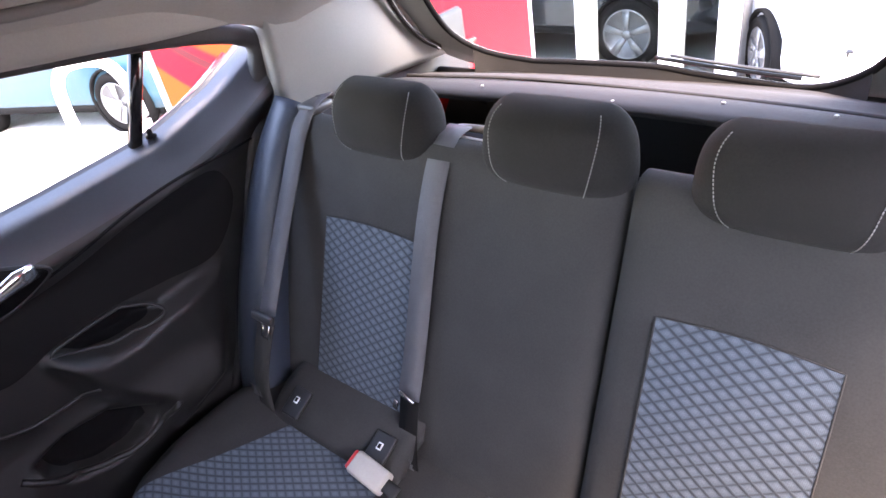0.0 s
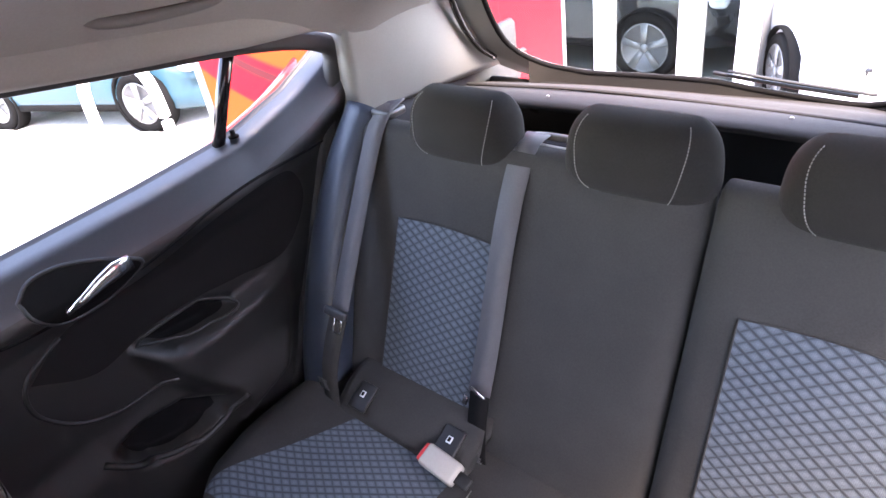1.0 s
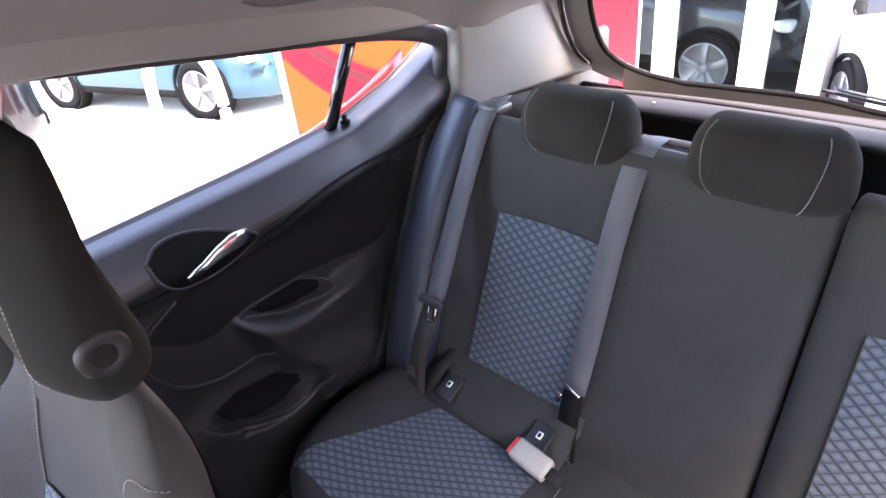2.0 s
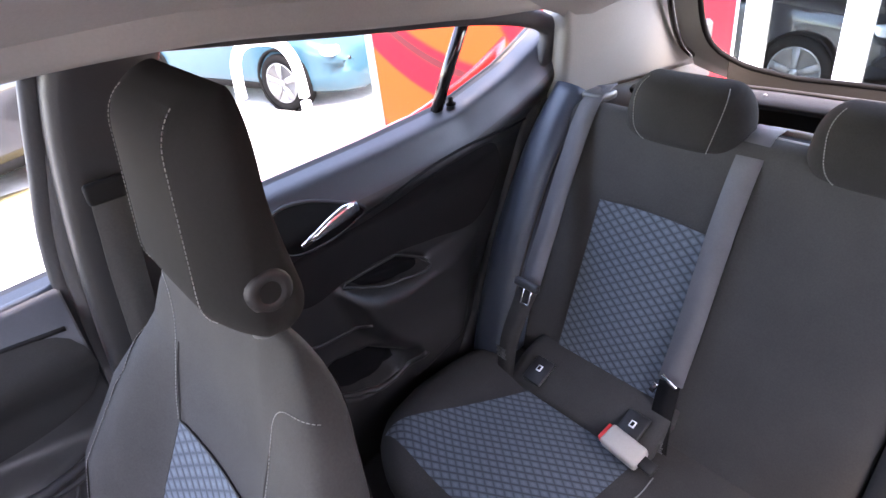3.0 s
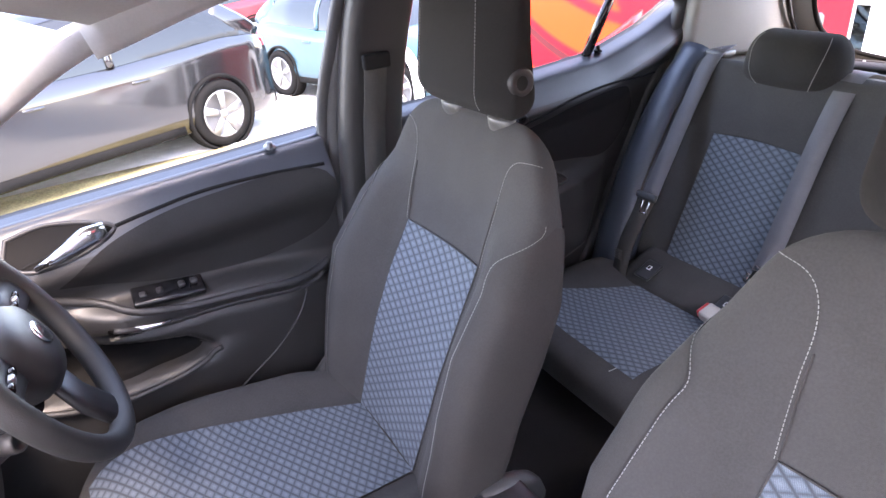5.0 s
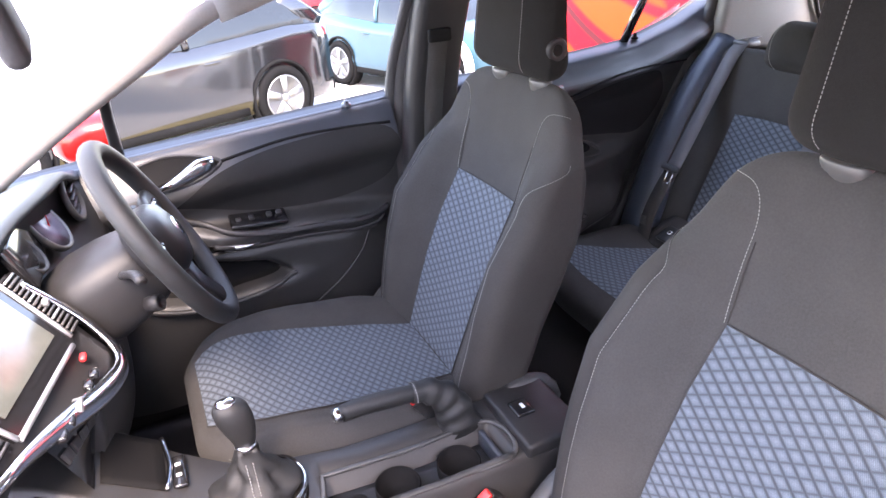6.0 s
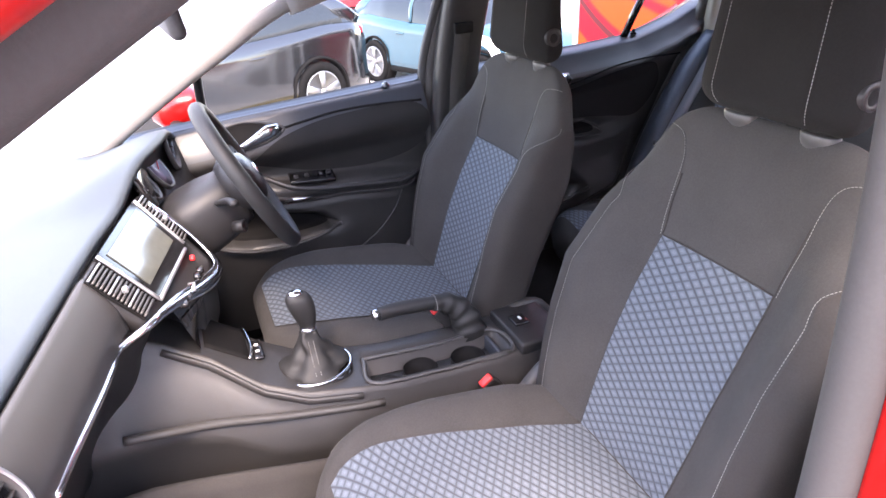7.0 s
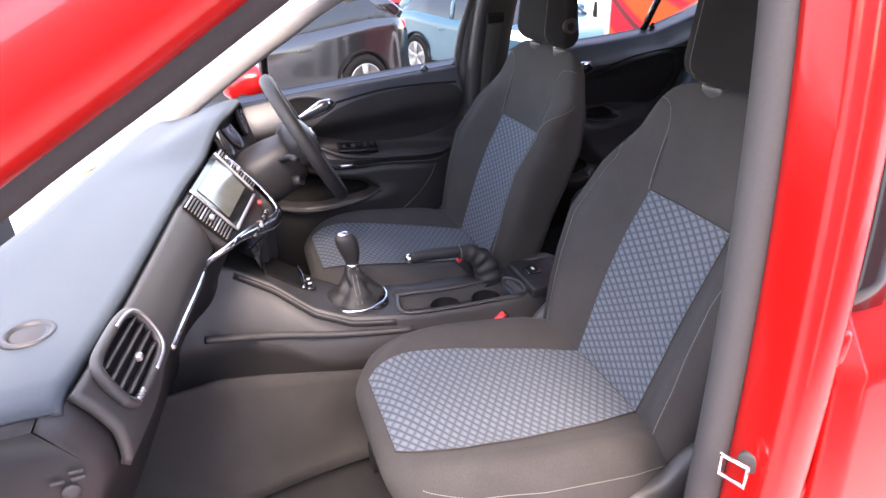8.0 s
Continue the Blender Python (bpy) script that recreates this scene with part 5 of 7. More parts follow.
ax, az = (fascia_at(0.43, 0.880) - fascia_at(0.58, 0.880)).normalized() * -1, (fascia_at(0.475, 0.90) - fascia_at(0.475, 0.84)).normalized()
ay = az.cross(ax).normalized()
if ay.y < 0:
    ay = -ay
ring0 = [(0.092, -0.030), (0.092, 0.020), (0.075, 0.048), (0.0, 0.054), (-0.062, 0.050), (-0.090, 0.030), (-0.092, -0.020), (-0.070, -0.048), (0.0, -0.054), (0.072, -0.052)]
rimv = spline([ax * a * VS + az * b * VS + ay * 0.014 for a, b in ring0 + ring0[:1]], 50)[:-1]
nr = len(rimv)
v, f = sweep(rimv, oval(0.007, 0.008, 8), up=ay, closed=True)
part("rim", v, f, M_FASCIA, vt, "grey moulded vent rim")
half = [p for p in rimv if p.dot(ax) < -0.005]
v, f = sweep(sorted([p + ay * 0.006 for p in half], key=lambda p: math.atan2(p.dot(az), p.dot(ax) + 0.02) % (2 * math.pi)), oval(0.003, 0.003, 8), up=ay)
part("rim_highlight", v, f, M_SILVER, vt, "silver vent rim insert")
# cavity is shallow; its near-black colour stands in for deep shade
part("cavity", rimv + [p * 0.9 - ay * 0.003 for p in rimv], [(i, (i + 1) % nr, nr + (i + 1) % nr, nr + i) for i in range(nr)] + [tuple(range(nr, 2 * nr))], M_TRIM_DARK, vt, "shallow vent cavity, coloured near black as shade")
for k in range(4):
    b = (-0.030 + 0.020 * k) * VS
    w = 0.084 * VS * math.sqrt(max(1 - (b / (0.064 * VS)) ** 2, 0.1))
    v, f = sweep([ax * t + az * b + ay * 0.014 for t in np.linspace(-w, w, 6)], [(-0.0012, -0.005), (0.0012, -0.005), (0.0012, 0.005), (-0.0012, 0.005)], up=ay)
    part("vent_slat", v, f, M_FASCIA, vt, "dark vent slat")
part("vent_tab", *block(0.012, 0.010, 0.010, 0.003, 2, ay * 0.020 - az * 0.008), M_SILVER, vt, "silver vent tab")
for k in range(4):
    part("vent_dial", *block(0.004, 0.005, 0.009, 0.001, 1, ax * (0.058 - 0.006 * k) - az * 0.036 + ay * 0.020), M_SILVER, vt, "pale ribbed vent dial")

# tweeter on the dash pad
sp = thing("dash_speaker", "round grey mesh dash loudspeaker", "loudspeaker", at=(0.463, -1.078, 0.9215))
part("rim", *disc_ring((0, 0, 0), (0, 0.05, 1), ((0.034, -0.002), (0.032, 0.006), (0.026, 0.005), (0.025, 0.0))), M_TRIM_SOFT, sp)
part("grille", *disc_ring((0, 0, 0.001), (0, 0.05, 1), ((0.025, 0.0), (0.02, 0.002), (0.001, 0.003))), M_RUBBER, sp, "grey mesh grille")
# airbag switch on the dash end
ab = thing("airbag_switch", "silver airbag key switch in dash end panel", "switch", at=(0.634, -1.035, 0.80))
part("lock", *disc_ring((0, 0, 0), (1, 0.1, 0), ((0.010, -0.002), (0.010, 0.003), (0.004, 0.004))), M_RUBBER, ab)
for k in range(3):
    part("label_bar", *block(0.002, 0.016, 0.005, 0.001, 1, (0.002, 0.012 - 0.022 * (k % 2), 0.018 + 0.010 * (k // 2))), M_RUBBER, ab, "pale printed bar")
part("label_bar", *block(0.002, 0.022, 0.005, 0.001, 1, (0.002, -0.012, -0.022)), M_RUBBER, ab, "pale printed bar")

# instrument cluster
cl = thing("instrument_cluster", "round instrument dials under the dash hood", "instrument cluster", at=(-0.445, -0.812, 0.912))
M_DIAL = mat("dial_face", (0.20, 0.17, 0.23), 0.25, var=0.05)
for dx, dy, r, face, edge in ((-0.062, 0.020, 0.056, M_DIAL, M_COLLAR), (0.066, 0.004, 0.036, M_GLOSS, M_TRIM)):
    part("dial_ring", *disc_ring((dx, dy, -0.010), (0.10, 0.85, 0.52), ((r, -0.008), (r, 0.002), (r - 0.003, 0.004), (r - 0.007, 0.001))), edge, cl, "dark satin dial ring")
    part("dial_face", *disc_ring((dx, dy, -0.010), (0.10, 0.85, 0.52), ((r - 0.006, 0.001), (0.01, 0.0015), (0.001, 0.002))), face, cl, "smoky dial face")
part("cluster_backing", *block(0.27, 0.02, 0.085, 0.01, 2, m=Matrix.Translation((0, -0.005, -0.005)) @ Matrix.Rotation(radians(20), 4, "X")), M_GLOSS, cl, "gloss black dial panel")
part("pointer", *block(0.002, 0.002, 0.026, 0, 1, (-0.062, 0.0235, -0.006)), M_REDPLASTIC, cl, "red pointer")

# driver air vent beyond the wheel
dv = thing("air_vent", "black slatted driver air vent in grey rim", "air vent", at=(-0.63, -0.755, 0.90))
part("rim", *disc_ring((0, 0, 0), (0.1, 1, 0.2), ((0.045, -0.006), (0.046, 0.004), (0.040, 0.006), (0.037, -0.006))), M_COLLAR, dv)
for k in range(4):
    part("vent_slat", *block(0.066, 0.012, 0.003, 0.001, 1, (0, 0.0, -0.022 + 0.015 * k)), M_TRIM, dv)

# ---- steering wheel ----
SWC, SWN = Vector((-0.37, -0.607, 0.893)), Vector((0, 0.90, 0.436)).normalized()
SWU = Vector((0, -0.436, 0.90))
st = thing("steering_wheel", "black leather three-spoke steering wheel", "steering wheel", at=SWC)
R = 0.172
rimp = [Vector((1, 0, 0)) * R * math.cos(t) + SWU * R * math.sin(t) for t in np.linspace(0, 2 * math.pi, 64, endpoint=False)]
rr = []
for k, p in enumerate(rimp):
    t = (rimp[(k + 1) % 64] - rimp[k - 1]).normalized()
    a, b = p.normalized(), SWN
    rr.append([p + a * x + b * y for x, y in oval(0.0165, 0.0175, 14)])
v, f = loft(rr + [rr[0]], cap=False)
part("rim", v, f, M_LEATHER, st, "black leather wrapped rim")
v, f = loft([[Vector((1, 0, 0)) * a * s + SWU * (b * s - 0.004) + SWN * h for a, b in oval(0.075, 0.062, 24, 2.6)] for s, h in ((0.9, -0.05), (1.0, -0.02), (0.97, 0.0), (0.80, 0.016), (0.45, 0.024), (0.05, 0.026))])
part("hub", v, f, M_TRIM, st, "black airbag hub")
part("emblem", *disc_ring(SWN * 0.026, SWN, ((0.018, -0.003), (0.018, 0.002), (0.014, 0.003), (0.001, 0.004))), M_CHROME, st, "round silver emblem")
for sgn in (-1, 1):
    v, f = sweep([Vector((sgn * 0.055, 0, 0)) + SWU * 0.01 + SWN * -0.01, Vector((sgn * 0.11, 0, 0)) + SWU * 0.016 + SWN * -0.012, Vector((sgn * 0.165, 0, 0)) + SWU * 0.014 + SWN * -0.004], oval(0.026, 0.010, 12, 3), up=SWN)
    sk = part("spoke", v, f, M_TRIM, st, "black spoke with buttons")
    for j in range(3):
        part("button", *block(0.014, 0.008, 0.010, 0.002, 1, Vector((sgn * (0.09 + 0.018 * j), 0, 0)) + SWU * 0.018 + SWN * 0.002), M_SILVER if j == 1 else M_GLOSS, sk, "wheel control button")
v, f = sweep([SWU * -0.05 + SWN * -0.01, SWU * -0.11 + SWN * -0.012, SWU * -0.165], oval(0.035, 0.009, 12, 3), up=SWN)
part("spoke", v, f, M_TRIM, st, "lower black spoke")
col = thing("steering_column", "black plastic steering column shroud with stalks", "steering column", at=SWC - SWN * 0.06)
v, f = loft([[Vector((1, 0, 0)) * a * s + SWU * (b * s - 0.02) - SWN * h for a, b in oval(0.085, 0.075, 24, 3)] for s, h in ((0.75, -0.02), (0.85, 0.0), (0.95, 0.04), (1.0, 0.09), (0.9, 0.14))])
part("shroud", v, f, M_TRIM, col)
for sgn in (-1, 1):
    v, f = sweep(spline([(sgn * 0.07, -0.02, 0.0), (sgn * 0.12, 0.0, 0.02), (sgn * 0.16, 0.01, 0.025)], 8), oval(0.009, 0.007, 8))
    part("stalk", v, f, M_TRIM, col, "black control stalk")
part("ignition", *disc_ring((0.085, 0.02, -0.055), (0.5, 0.8, 0.2), ((0.014, -0.02), (0.014, 0.004), (0.010, 0.006), (0.009, 0.002))), M_TRIM, col, "grey ignition barrel")
v, f = sweep(spline([(-0.70, -0.80, 0.72), (-0.5, -0.77, 0.66), (-0.3, -0.77, 0.66), (-0.16, -0.80, 0.70)], 20), oval(0.045, 0.085, 14, 3))
part("knee_panel", v, f, M_TRIM, dash, "black knee panel below the wheel", m=do)

# ---- centre console ----
CY = [-1.20, -0.92, -0.84, -0.76, -0.68, -0.60, -0.50, -0.42, -0.30, -0.18, -0.08, -0.03]
CZ = [0.76, 0.745, 0.708, 0.662, 0.602, 0.574, 0.566, 0.556, 0.548, 0.546, 0.540, 0.520]
CWD = [0.12, 0.105, 0.098, 0.094, 0.096, 0.090, 0.084, 0.082, 0.084, 0.086, 0.086, 0.080]
CXC = [-0.16, -0.155, -0.15, -0.125, -0.085, -0.050, -0.025, -0.02, -0.02, -0.02, -0.02, -0.02]


def con_top(y):
    return interp(y, CY, CZ)


def con_ring(y):
    z, w, c = con_top(y), interp(y, CY, CWD), interp(y, CY, CXC)
    low = interp(y, [-1.2, -0.92, -0.6, -0.4, -0.03], [0.65, 0.60, 0.12, 0.03, 0.01])
    dip = 0.045 * smoothstep(-0.474, -0.468, y) * (1 - smoothstep(-0.172, -0.166, y))
    half = [(-0.018, z), (-0.014, z - dip), (w * 0.84, z - dip), (w * 0.88, z), (w * 0.93, z - 0.004), (w, z - 0.016), (w + 0.006, z - 0.045), (w + 0.020 + 0.2 * low, z - 0.075 - 0.08 * low), (w + 0.012 + 0.17 * low, z - 0.10 - 0.13 * low), (w + 0.02 + 0.15 * low, 0.36), (w + 0.03 + 0.15 * low, 0.25)]
    return [Vector((c + a, y, b)) for a, b in half] + [Vector((c - a, y, b)) for a, b in half[:2:-1]]


cons = thing("centre_console", "black plastic centre console with gear lever and cup holders", "console", at=(-0.03, -0.45, 0.3))
co = Matrix.Translation((0.03, 0.45, -0.3))
v, f = loft([con_ring(y) for y in sorted(list(np.linspace(-1.18, -0.03, 64)) + [-0.474, -0.468, -0.172, -0.166])])
part("body", v, f, M_CONSOLE, cons, m=co)
v, f = sweep(spline([(0.088, -0.915, 0.628), (0.066, -0.83, 0.600), (0.050, -0.757, 0.576), (0.048, -0.65, 0.548), (0.058, -0.538, 0.533), (0.066, -0.46, 0.527)], 30), oval(0.008, 0.007, 10, 3))
part("side_trim", v, f, M_FASCIA, cons, "grey moulded console side trim", m=co)
v, f = sweep([con_ring(y)[5] + Vector((0.001, 0, 0.002)) for y in np.linspace(-0.84, -0.50, 24)], oval(0.005, 0.007, 10, 3))
part("top_ridge", v, f, M_CONSOLE, cons, "moulded ridge along the console top", m=co)
v, f = sheet(lambda y, b: Vector((interp(y, [-1.2, -0.9, -0.5, -0.3], [0.17, 0.15, 0.11, 0.10]) + 0.05 * b ** 2 + 0.012 * math.sin(9 * y + 5 * b), y, interp(y, [-1.2, -0.9, -0.5], [0.56, 0.56, 0.47]) * (1 - b) + 0.27 * b)), np.linspace(-1.2, -0.30, 30), np.linspace(0, 1, 10), 0.012)
part("tunnel_side", v, f, M_TUNNEL, cons, "brown-grey carpeted tunnel side", m=co)
# tray ahead of the gear lever
# the tray's depth is only painted: a dark sheet as its shade
v, f = sheet(lambda x, y: Vector((x, y, con_top(y) + 0.004)), np.linspace(-0.190, -0.075, 8), np.linspace(-0.765, -0.69, 6), 0.006)
part("storage_tray", v, f, M_TRIM_DARK, cons, "open storage tray, its shade as a dark sheet", m=co)
v, f = sweep(spline([(-0.192, -0.69, con_top(-0.69) + 0.006), (-0.13, -0.683, con_top(-0.683) + 0.007), (-0.074, -0.69, con_top(-0.69) + 0.006)], 12), oval(0.004, 0.004, 8))
part("tray_lip", v, f, M_CHROME, cons, "chrome tray lip", m=co)
part("switch_pad", *block(0.07, 0.022, 0.010, 0.004, 2, (-0.116, -0.672, con_top(-0.672) + 0.004)), M_GLOSS, cons, "gloss black switch pad", m=co)
for k in (-1, 1):
    part("switch_icon", *block(0.006, 0.008, 0.002, 0, 1, (-0.116 + 0.012 * k, -0.672, con_top(-0.672) + 0.0095)), M_LABEL, cons, m=co)
# sloping panel from the foot of the screen unit down to the console
def slope_at(a, b, lift=0.0):
    p = scr_pt(a, stack_foot(a) - 0.03, 0.0)
    q = Vector((-0.058 - 0.150 * (a - 0.05) / 1.1, -0.772, con_top(-0.772) + 0.004))
    return p.lerp(q, b) + Vector((0, 0.75, 0.66)) * lift


v, f = sheet(slope_at, np.linspace(0.05, 1.15, 14), np.linspace(0, 1, 10))
part("climate_panel", v, f, M_GLOSS, cons, "gloss black climate panel", m=co)
for k in range(6):
    a = 0.14 + 0.165 * k
    v, f = loft([[slope_at(a + u * w, 0.42 + t * w * 0.9, h) for u, t in ((-0.06, -0.10), (0.06, -0.10), (0.06, 0.10), (-0.06, 0.10))] for w, h in ((1.0, 0.0005), (1.0, 0.004), (0.85, 0.0055))])
    part("climate_button", v, f, M_TRIM_SOFT, cons, "climate button", smooth=False, m=co)
# gear lever
GC = Vector((-0.048, -0.570, con_top(-0.575) - 0.006))
gear = thing("gear_lever", "black leather gear lever with chrome ring and gaiter", "gear lever", at=GC)
v, f = loft([[Vector((a * s + ox, b * s + oy, h)) for a, b in oval(0.062, 0.070, 28, 3)] for s, h, ox, oy in ((1.08, 0.0, 0, 0), (1.05, 0.010, 0, 0), (0.96, 0.011, 0, 0))], cap=False)
part("base_frame", v, f, M_GLOSS, gear, "gloss black gaiter frame")
arc = [Vector((0.066 * math.cos(t), 0.074 * math.sin(t), 0.010)) for t in np.linspace(-1.1, 2.0, 30)]
v, f = sweep(arc, oval(0.004, 0.004, 8))
part("chrome_arc", v, f, M_CHROME, gear, "chrome gaiter trim")
arc = [Vector((0.064 * math.cos(t), 0.072 * math.sin(t), 0.010)) for t in np.linspace(3.2, 4.9, 20)]
v, f = sweep(arc, oval(0.003, 0.003, 8))
part("chrome_arc", v, f, M_CHROME, gear, "chrome gaiter trim")
rg = []
for h in np.linspace(0.008, 0.094, 18):
    s, ox, oy = interp(h, [0.008, 0.020, 0.030, 0.045, 0.066, 0.082, 0.094], [1.0, 0.96, 0.80, 0.56, 0.37, 0.29, 0.24]), -0.08 * h, 0.0
    ring_ = []
    for k, (a, b) in enumerate(oval(0.058, 0.064, 32, 3)):
        pl = 1 + 0.20 * math.sin(k * math.pi * 2 * 4 / 32 + h * 45 + 1.2 * math.sin(h * 90)) * (1 - abs(s - 0.6)) + 0.05 * math.sin(h * 210 + k * 0.39)
        ring_.append(Vector((a * s * pl + ox, b * s * pl + oy, h)))
    rg.append(ring_)
v, f = loft(rg)
part("gaiter", v, f, M_LEATHER, gear, "creased black leather gaiter")
for dx in (-0.005, 0.005):
    v, f = stitches([Vector((0.058 * s + ox + 0.002, dx - 0.002, h)) for s, h, ox in ((0.93, 0.022, 0), (0.76, 0.034, 0), (0.62, 0.050, -0.003), (0.44, 0.066, -0.005), (0.32, 0.082, -0.006))], r=0.0009)
    part("stitching", v, f, M_THREAD, gear, "pale gaiter stitching")
part("collar", *disc_ring((-0.007, 0, 0.094), (0, 0, 1), ((0.015, -0.002), (0.0165, 0.003), (0.015, 0.008))), M_CHROME, gear, "chrome collar")
v, f = loft([[Vector((a * s - 0.008 + ox, b * s + oy, h)) for a, b in oval(0.020, 0.025, 24, 2.4)] for s, h, ox, oy in ((0.62, 0.102, 0, 0), (0.72, 0.112, 0, 0), (0.92, 0.130, -0.001, -0.002), (1.05, 0.150, -0.002, -0.006), (1.02, 0.166, -0.003, -0.009), (0.78, 0.177, -0.003, -0.011), (0.30, 0.181, -0.003, -0.012))])
part("knob", v, f, M_LEATHER, gear, "black leather knob")
v, f = loft([[Vector((a * s - 0.011, b * s - 0.013, h)) for a, b in oval(0.012, 0.015, 20, 2.4)] for s, h in ((1.0, 0.174), (0.95, 0.181), (0.6, 0.184), (0.05, 0.185))])
part("knob_cap", v, f, M_CHROME, gear, "chrome rimmed shift cap")
# handbrake
hb0 = thing("handbrake", "black leather handbrake lever with chrome button", "handbrake", at=(-0.07, -0.2, con_top(-0.2)))
ho = Matrix.Translation(-hb0.location)
v, f = sweep(spline([(-0.083, -0.415, 0.634), (-0.083, -0.38, 0.636), (-0.08, -0.32, 0.633), (-0.079, -0.270, 0.626)], 16), lambda t: oval(0.012 + 0.003 * math.sin(math.pi * t), 0.015, 14, 2.4))
part("grip", v, f, M_LEATHER, hb0, m=ho)
part("button", *disc_ring((-0.083, -0.420, 0.634), (0, -1, 0), ((0.013, -0.006), (0.0135, 0.004), (0.011, 0.010), (0.004, 0.012))), M_CHROME, hb0, "chrome release button", m=ho)
v, f = sweep(spline([(-0.080, -0.292, 0.630), (-0.079, -0.262, 0.623), (-0.074, -0.232, 0.600), (-0.068, -0.218, 0.570), (-0.065, -0.212, 0.535)], 22), lambda t: oval((0.016 + 0.018 * t) * (1 + 0.10 * math.sin(t * 31)), (0.016 + 0.024 * t) * (1 + 0.10 * math.cos(t * 27)), 16, 2.6), up=(0, 0.6, 0.8))
part("gaiter", v, f, M_LEATHER, hb0, "creased black handbrake gaiter", m=ho)
v, f = stitches([Vector((-0.080 + 0.020 * math.cos(t), -0.288, 0.628 + 0.019 * math.sin(t))) for t in np.linspace(-0.4, 3.3, 14)], r=0.0009)
part("stitching", v, f, M_THREAD, hb0, "pale stitching", m=ho)
# cup holder tray
cup = thing("cup_holder", "grey framed double cup holder on console", "cup holder", at=(0.015, -0.31, con_top(-0.31)))
uo = Matrix.Translation(-cup.location)
fr = [(-0.036, -0.472), (0.050, -0.472), (0.053, -0.31), (0.054, -0.168), (-0.036, -0.168), (-0.037, -0.31)]
path = spline([(x, y, con_top(y) + 0.003) for x, y in fr] + [(fr[0][0], fr[0][1], con_top(fr[0][1]) + 0.003)], 60)[:-1]
v, f = sweep(path, oval(0.004, 0.003, 10, 3), closed=True)
part("frame", v, f, M_COLLAR, cup, "satin grey tray frame", m=uo)
# tray floor and end use the blue tint for reflected sky
v, f = sheet(lambda x, y: Vector((x, y, con_top(y) - 0.041)), np.linspace(-0.033, 0.048, 6), np.linspace(-0.466, -0.174, 10), 0.004)
part("tray_floor", v, f, M_LEDGE, cup, "dark tray floor", m=uo)
v, f = sweep([Vector((0.056, y, con_top(y) + 0.005)) for y in np.linspace(-0.46, -0.17, 10)], oval(0.006, 0.003, 8, 3))
part("rail", v, f, M_FASCIA, cup, "satin grey tray rail", m=uo)
part("divider", *block(0.080, 0.010, 0.034, 0.003, 2, (0.008, -0.186, con_top(-0.186) - 0.022)), M_LEDGE, cup, "blue-grey tray end", m=uo)
for yy in (-0.361, -0.250):
    # wells take a near-black colour for the shade inside them
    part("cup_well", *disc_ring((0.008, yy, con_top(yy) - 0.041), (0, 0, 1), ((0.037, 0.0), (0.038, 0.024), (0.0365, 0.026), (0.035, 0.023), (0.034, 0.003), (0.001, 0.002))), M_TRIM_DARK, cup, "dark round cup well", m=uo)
part("power_socket", *disc_ring((0.008, -0.430, con_top(-0.430) - 0.040), (0, 0, 1), ((0.018, 0.0), (0.017, 0.012), (0.001, 0.013))), M_TRIM, cup, "round socket cap", m=uo)
box = thing("console_box", "black console storage box with brake switch", "storage box", at=(-0.01, -0.09, con_top(-0.09)))
part("lid", *block(0.16, 0.12, 0.03, 0.008, 3, (0, 0, 0.010)), M_TRIM, box)
part("switch", *block(0.04, 0.036, 0.008, 0.003, 2, (-0.008, -0.02, 0.027)), M_GLOSS, box, "gloss black switch")
part("switch_icon", *block(0.012, 0.006, 0.002, 0, 1, (-0.008, -0.018, 0.0315)), M_LABEL, box, "white switch symbol")

# pale floor trim by the seats
for x, y, lab in ((0.135, -0.115, "pale grey seat-side trim by the console"), (-0.575, -0.138, "pale grey seat-side trim by the driver door")):
    ob = thing("seat_side_trim", lab, "trim", at=(x, y, 0.46))
    part("cover", *block(0.05, 0.12, 0.10, 0.015, 3), M_GREYPL, ob)
    part("foot", *block(0.03, 0.08, 0.24, 0.004, 1, (0, 0, -0.14)), M_TRIM, ob)

# sunlit footwell sheet: drain plug in the carpet
plug = thing("carpet_fixing", "small pale round carpet fixing in footwell", "fixing", at=(0.16, -0.78, 0.282))
part("disc", *disc_ring((0, 0, 0), (0, 0, 1), ((0.010, -0.02), (0.010, 0.002), (0.001, 0.003))), M_COLLAR, plug)

# ---- mirrors ----
im = thing("interior_mirror", "black interior mirror hanging from the windscreen", "mirror", at=(-0.1, -0.70, 1.27))
part("housing", *block(0.20, 0.026, 0.070, 0.012, 3, (-0.03, 0.0, -0.005), m=Matrix.Rotation(radians(5), 4, "Z") @ Matrix.Rotation(radians(10), 4, "X")), M_RUBBER, im)
v, f = sweep(spline([(-0.03, -0.012, 0.005), (-0.01, -0.06, 0.012), (0.0, -0.12, 0.035)], 10), oval(0.008, 0.008, 8))
part("stem", v, f, M_RUBBER, im)
part("mount", *block(0.04, 0.035, 0.03, 0.008, 2, (0.0, -0.13, 0.045)), M_RUBBER, im, "black mirror mount")
wm = thing("door_mirror", "red door mirror outside the driver window", "door mirror", at=(-0.87, -0.68, 0.95))
v, f = loft([[Vector((a * s * 1.0 - 0.02, h, b * s)) for a, b in oval(0.085, 0.062, 24, 2.8)] for s, h in ((0.4, -0.11), (0.75, -0.085), (0.95, -0.04), (1.0, 0.0), (0.97, 0.012))])
part("shell", v, f, M_RED, wm, "red painted mirror shell")
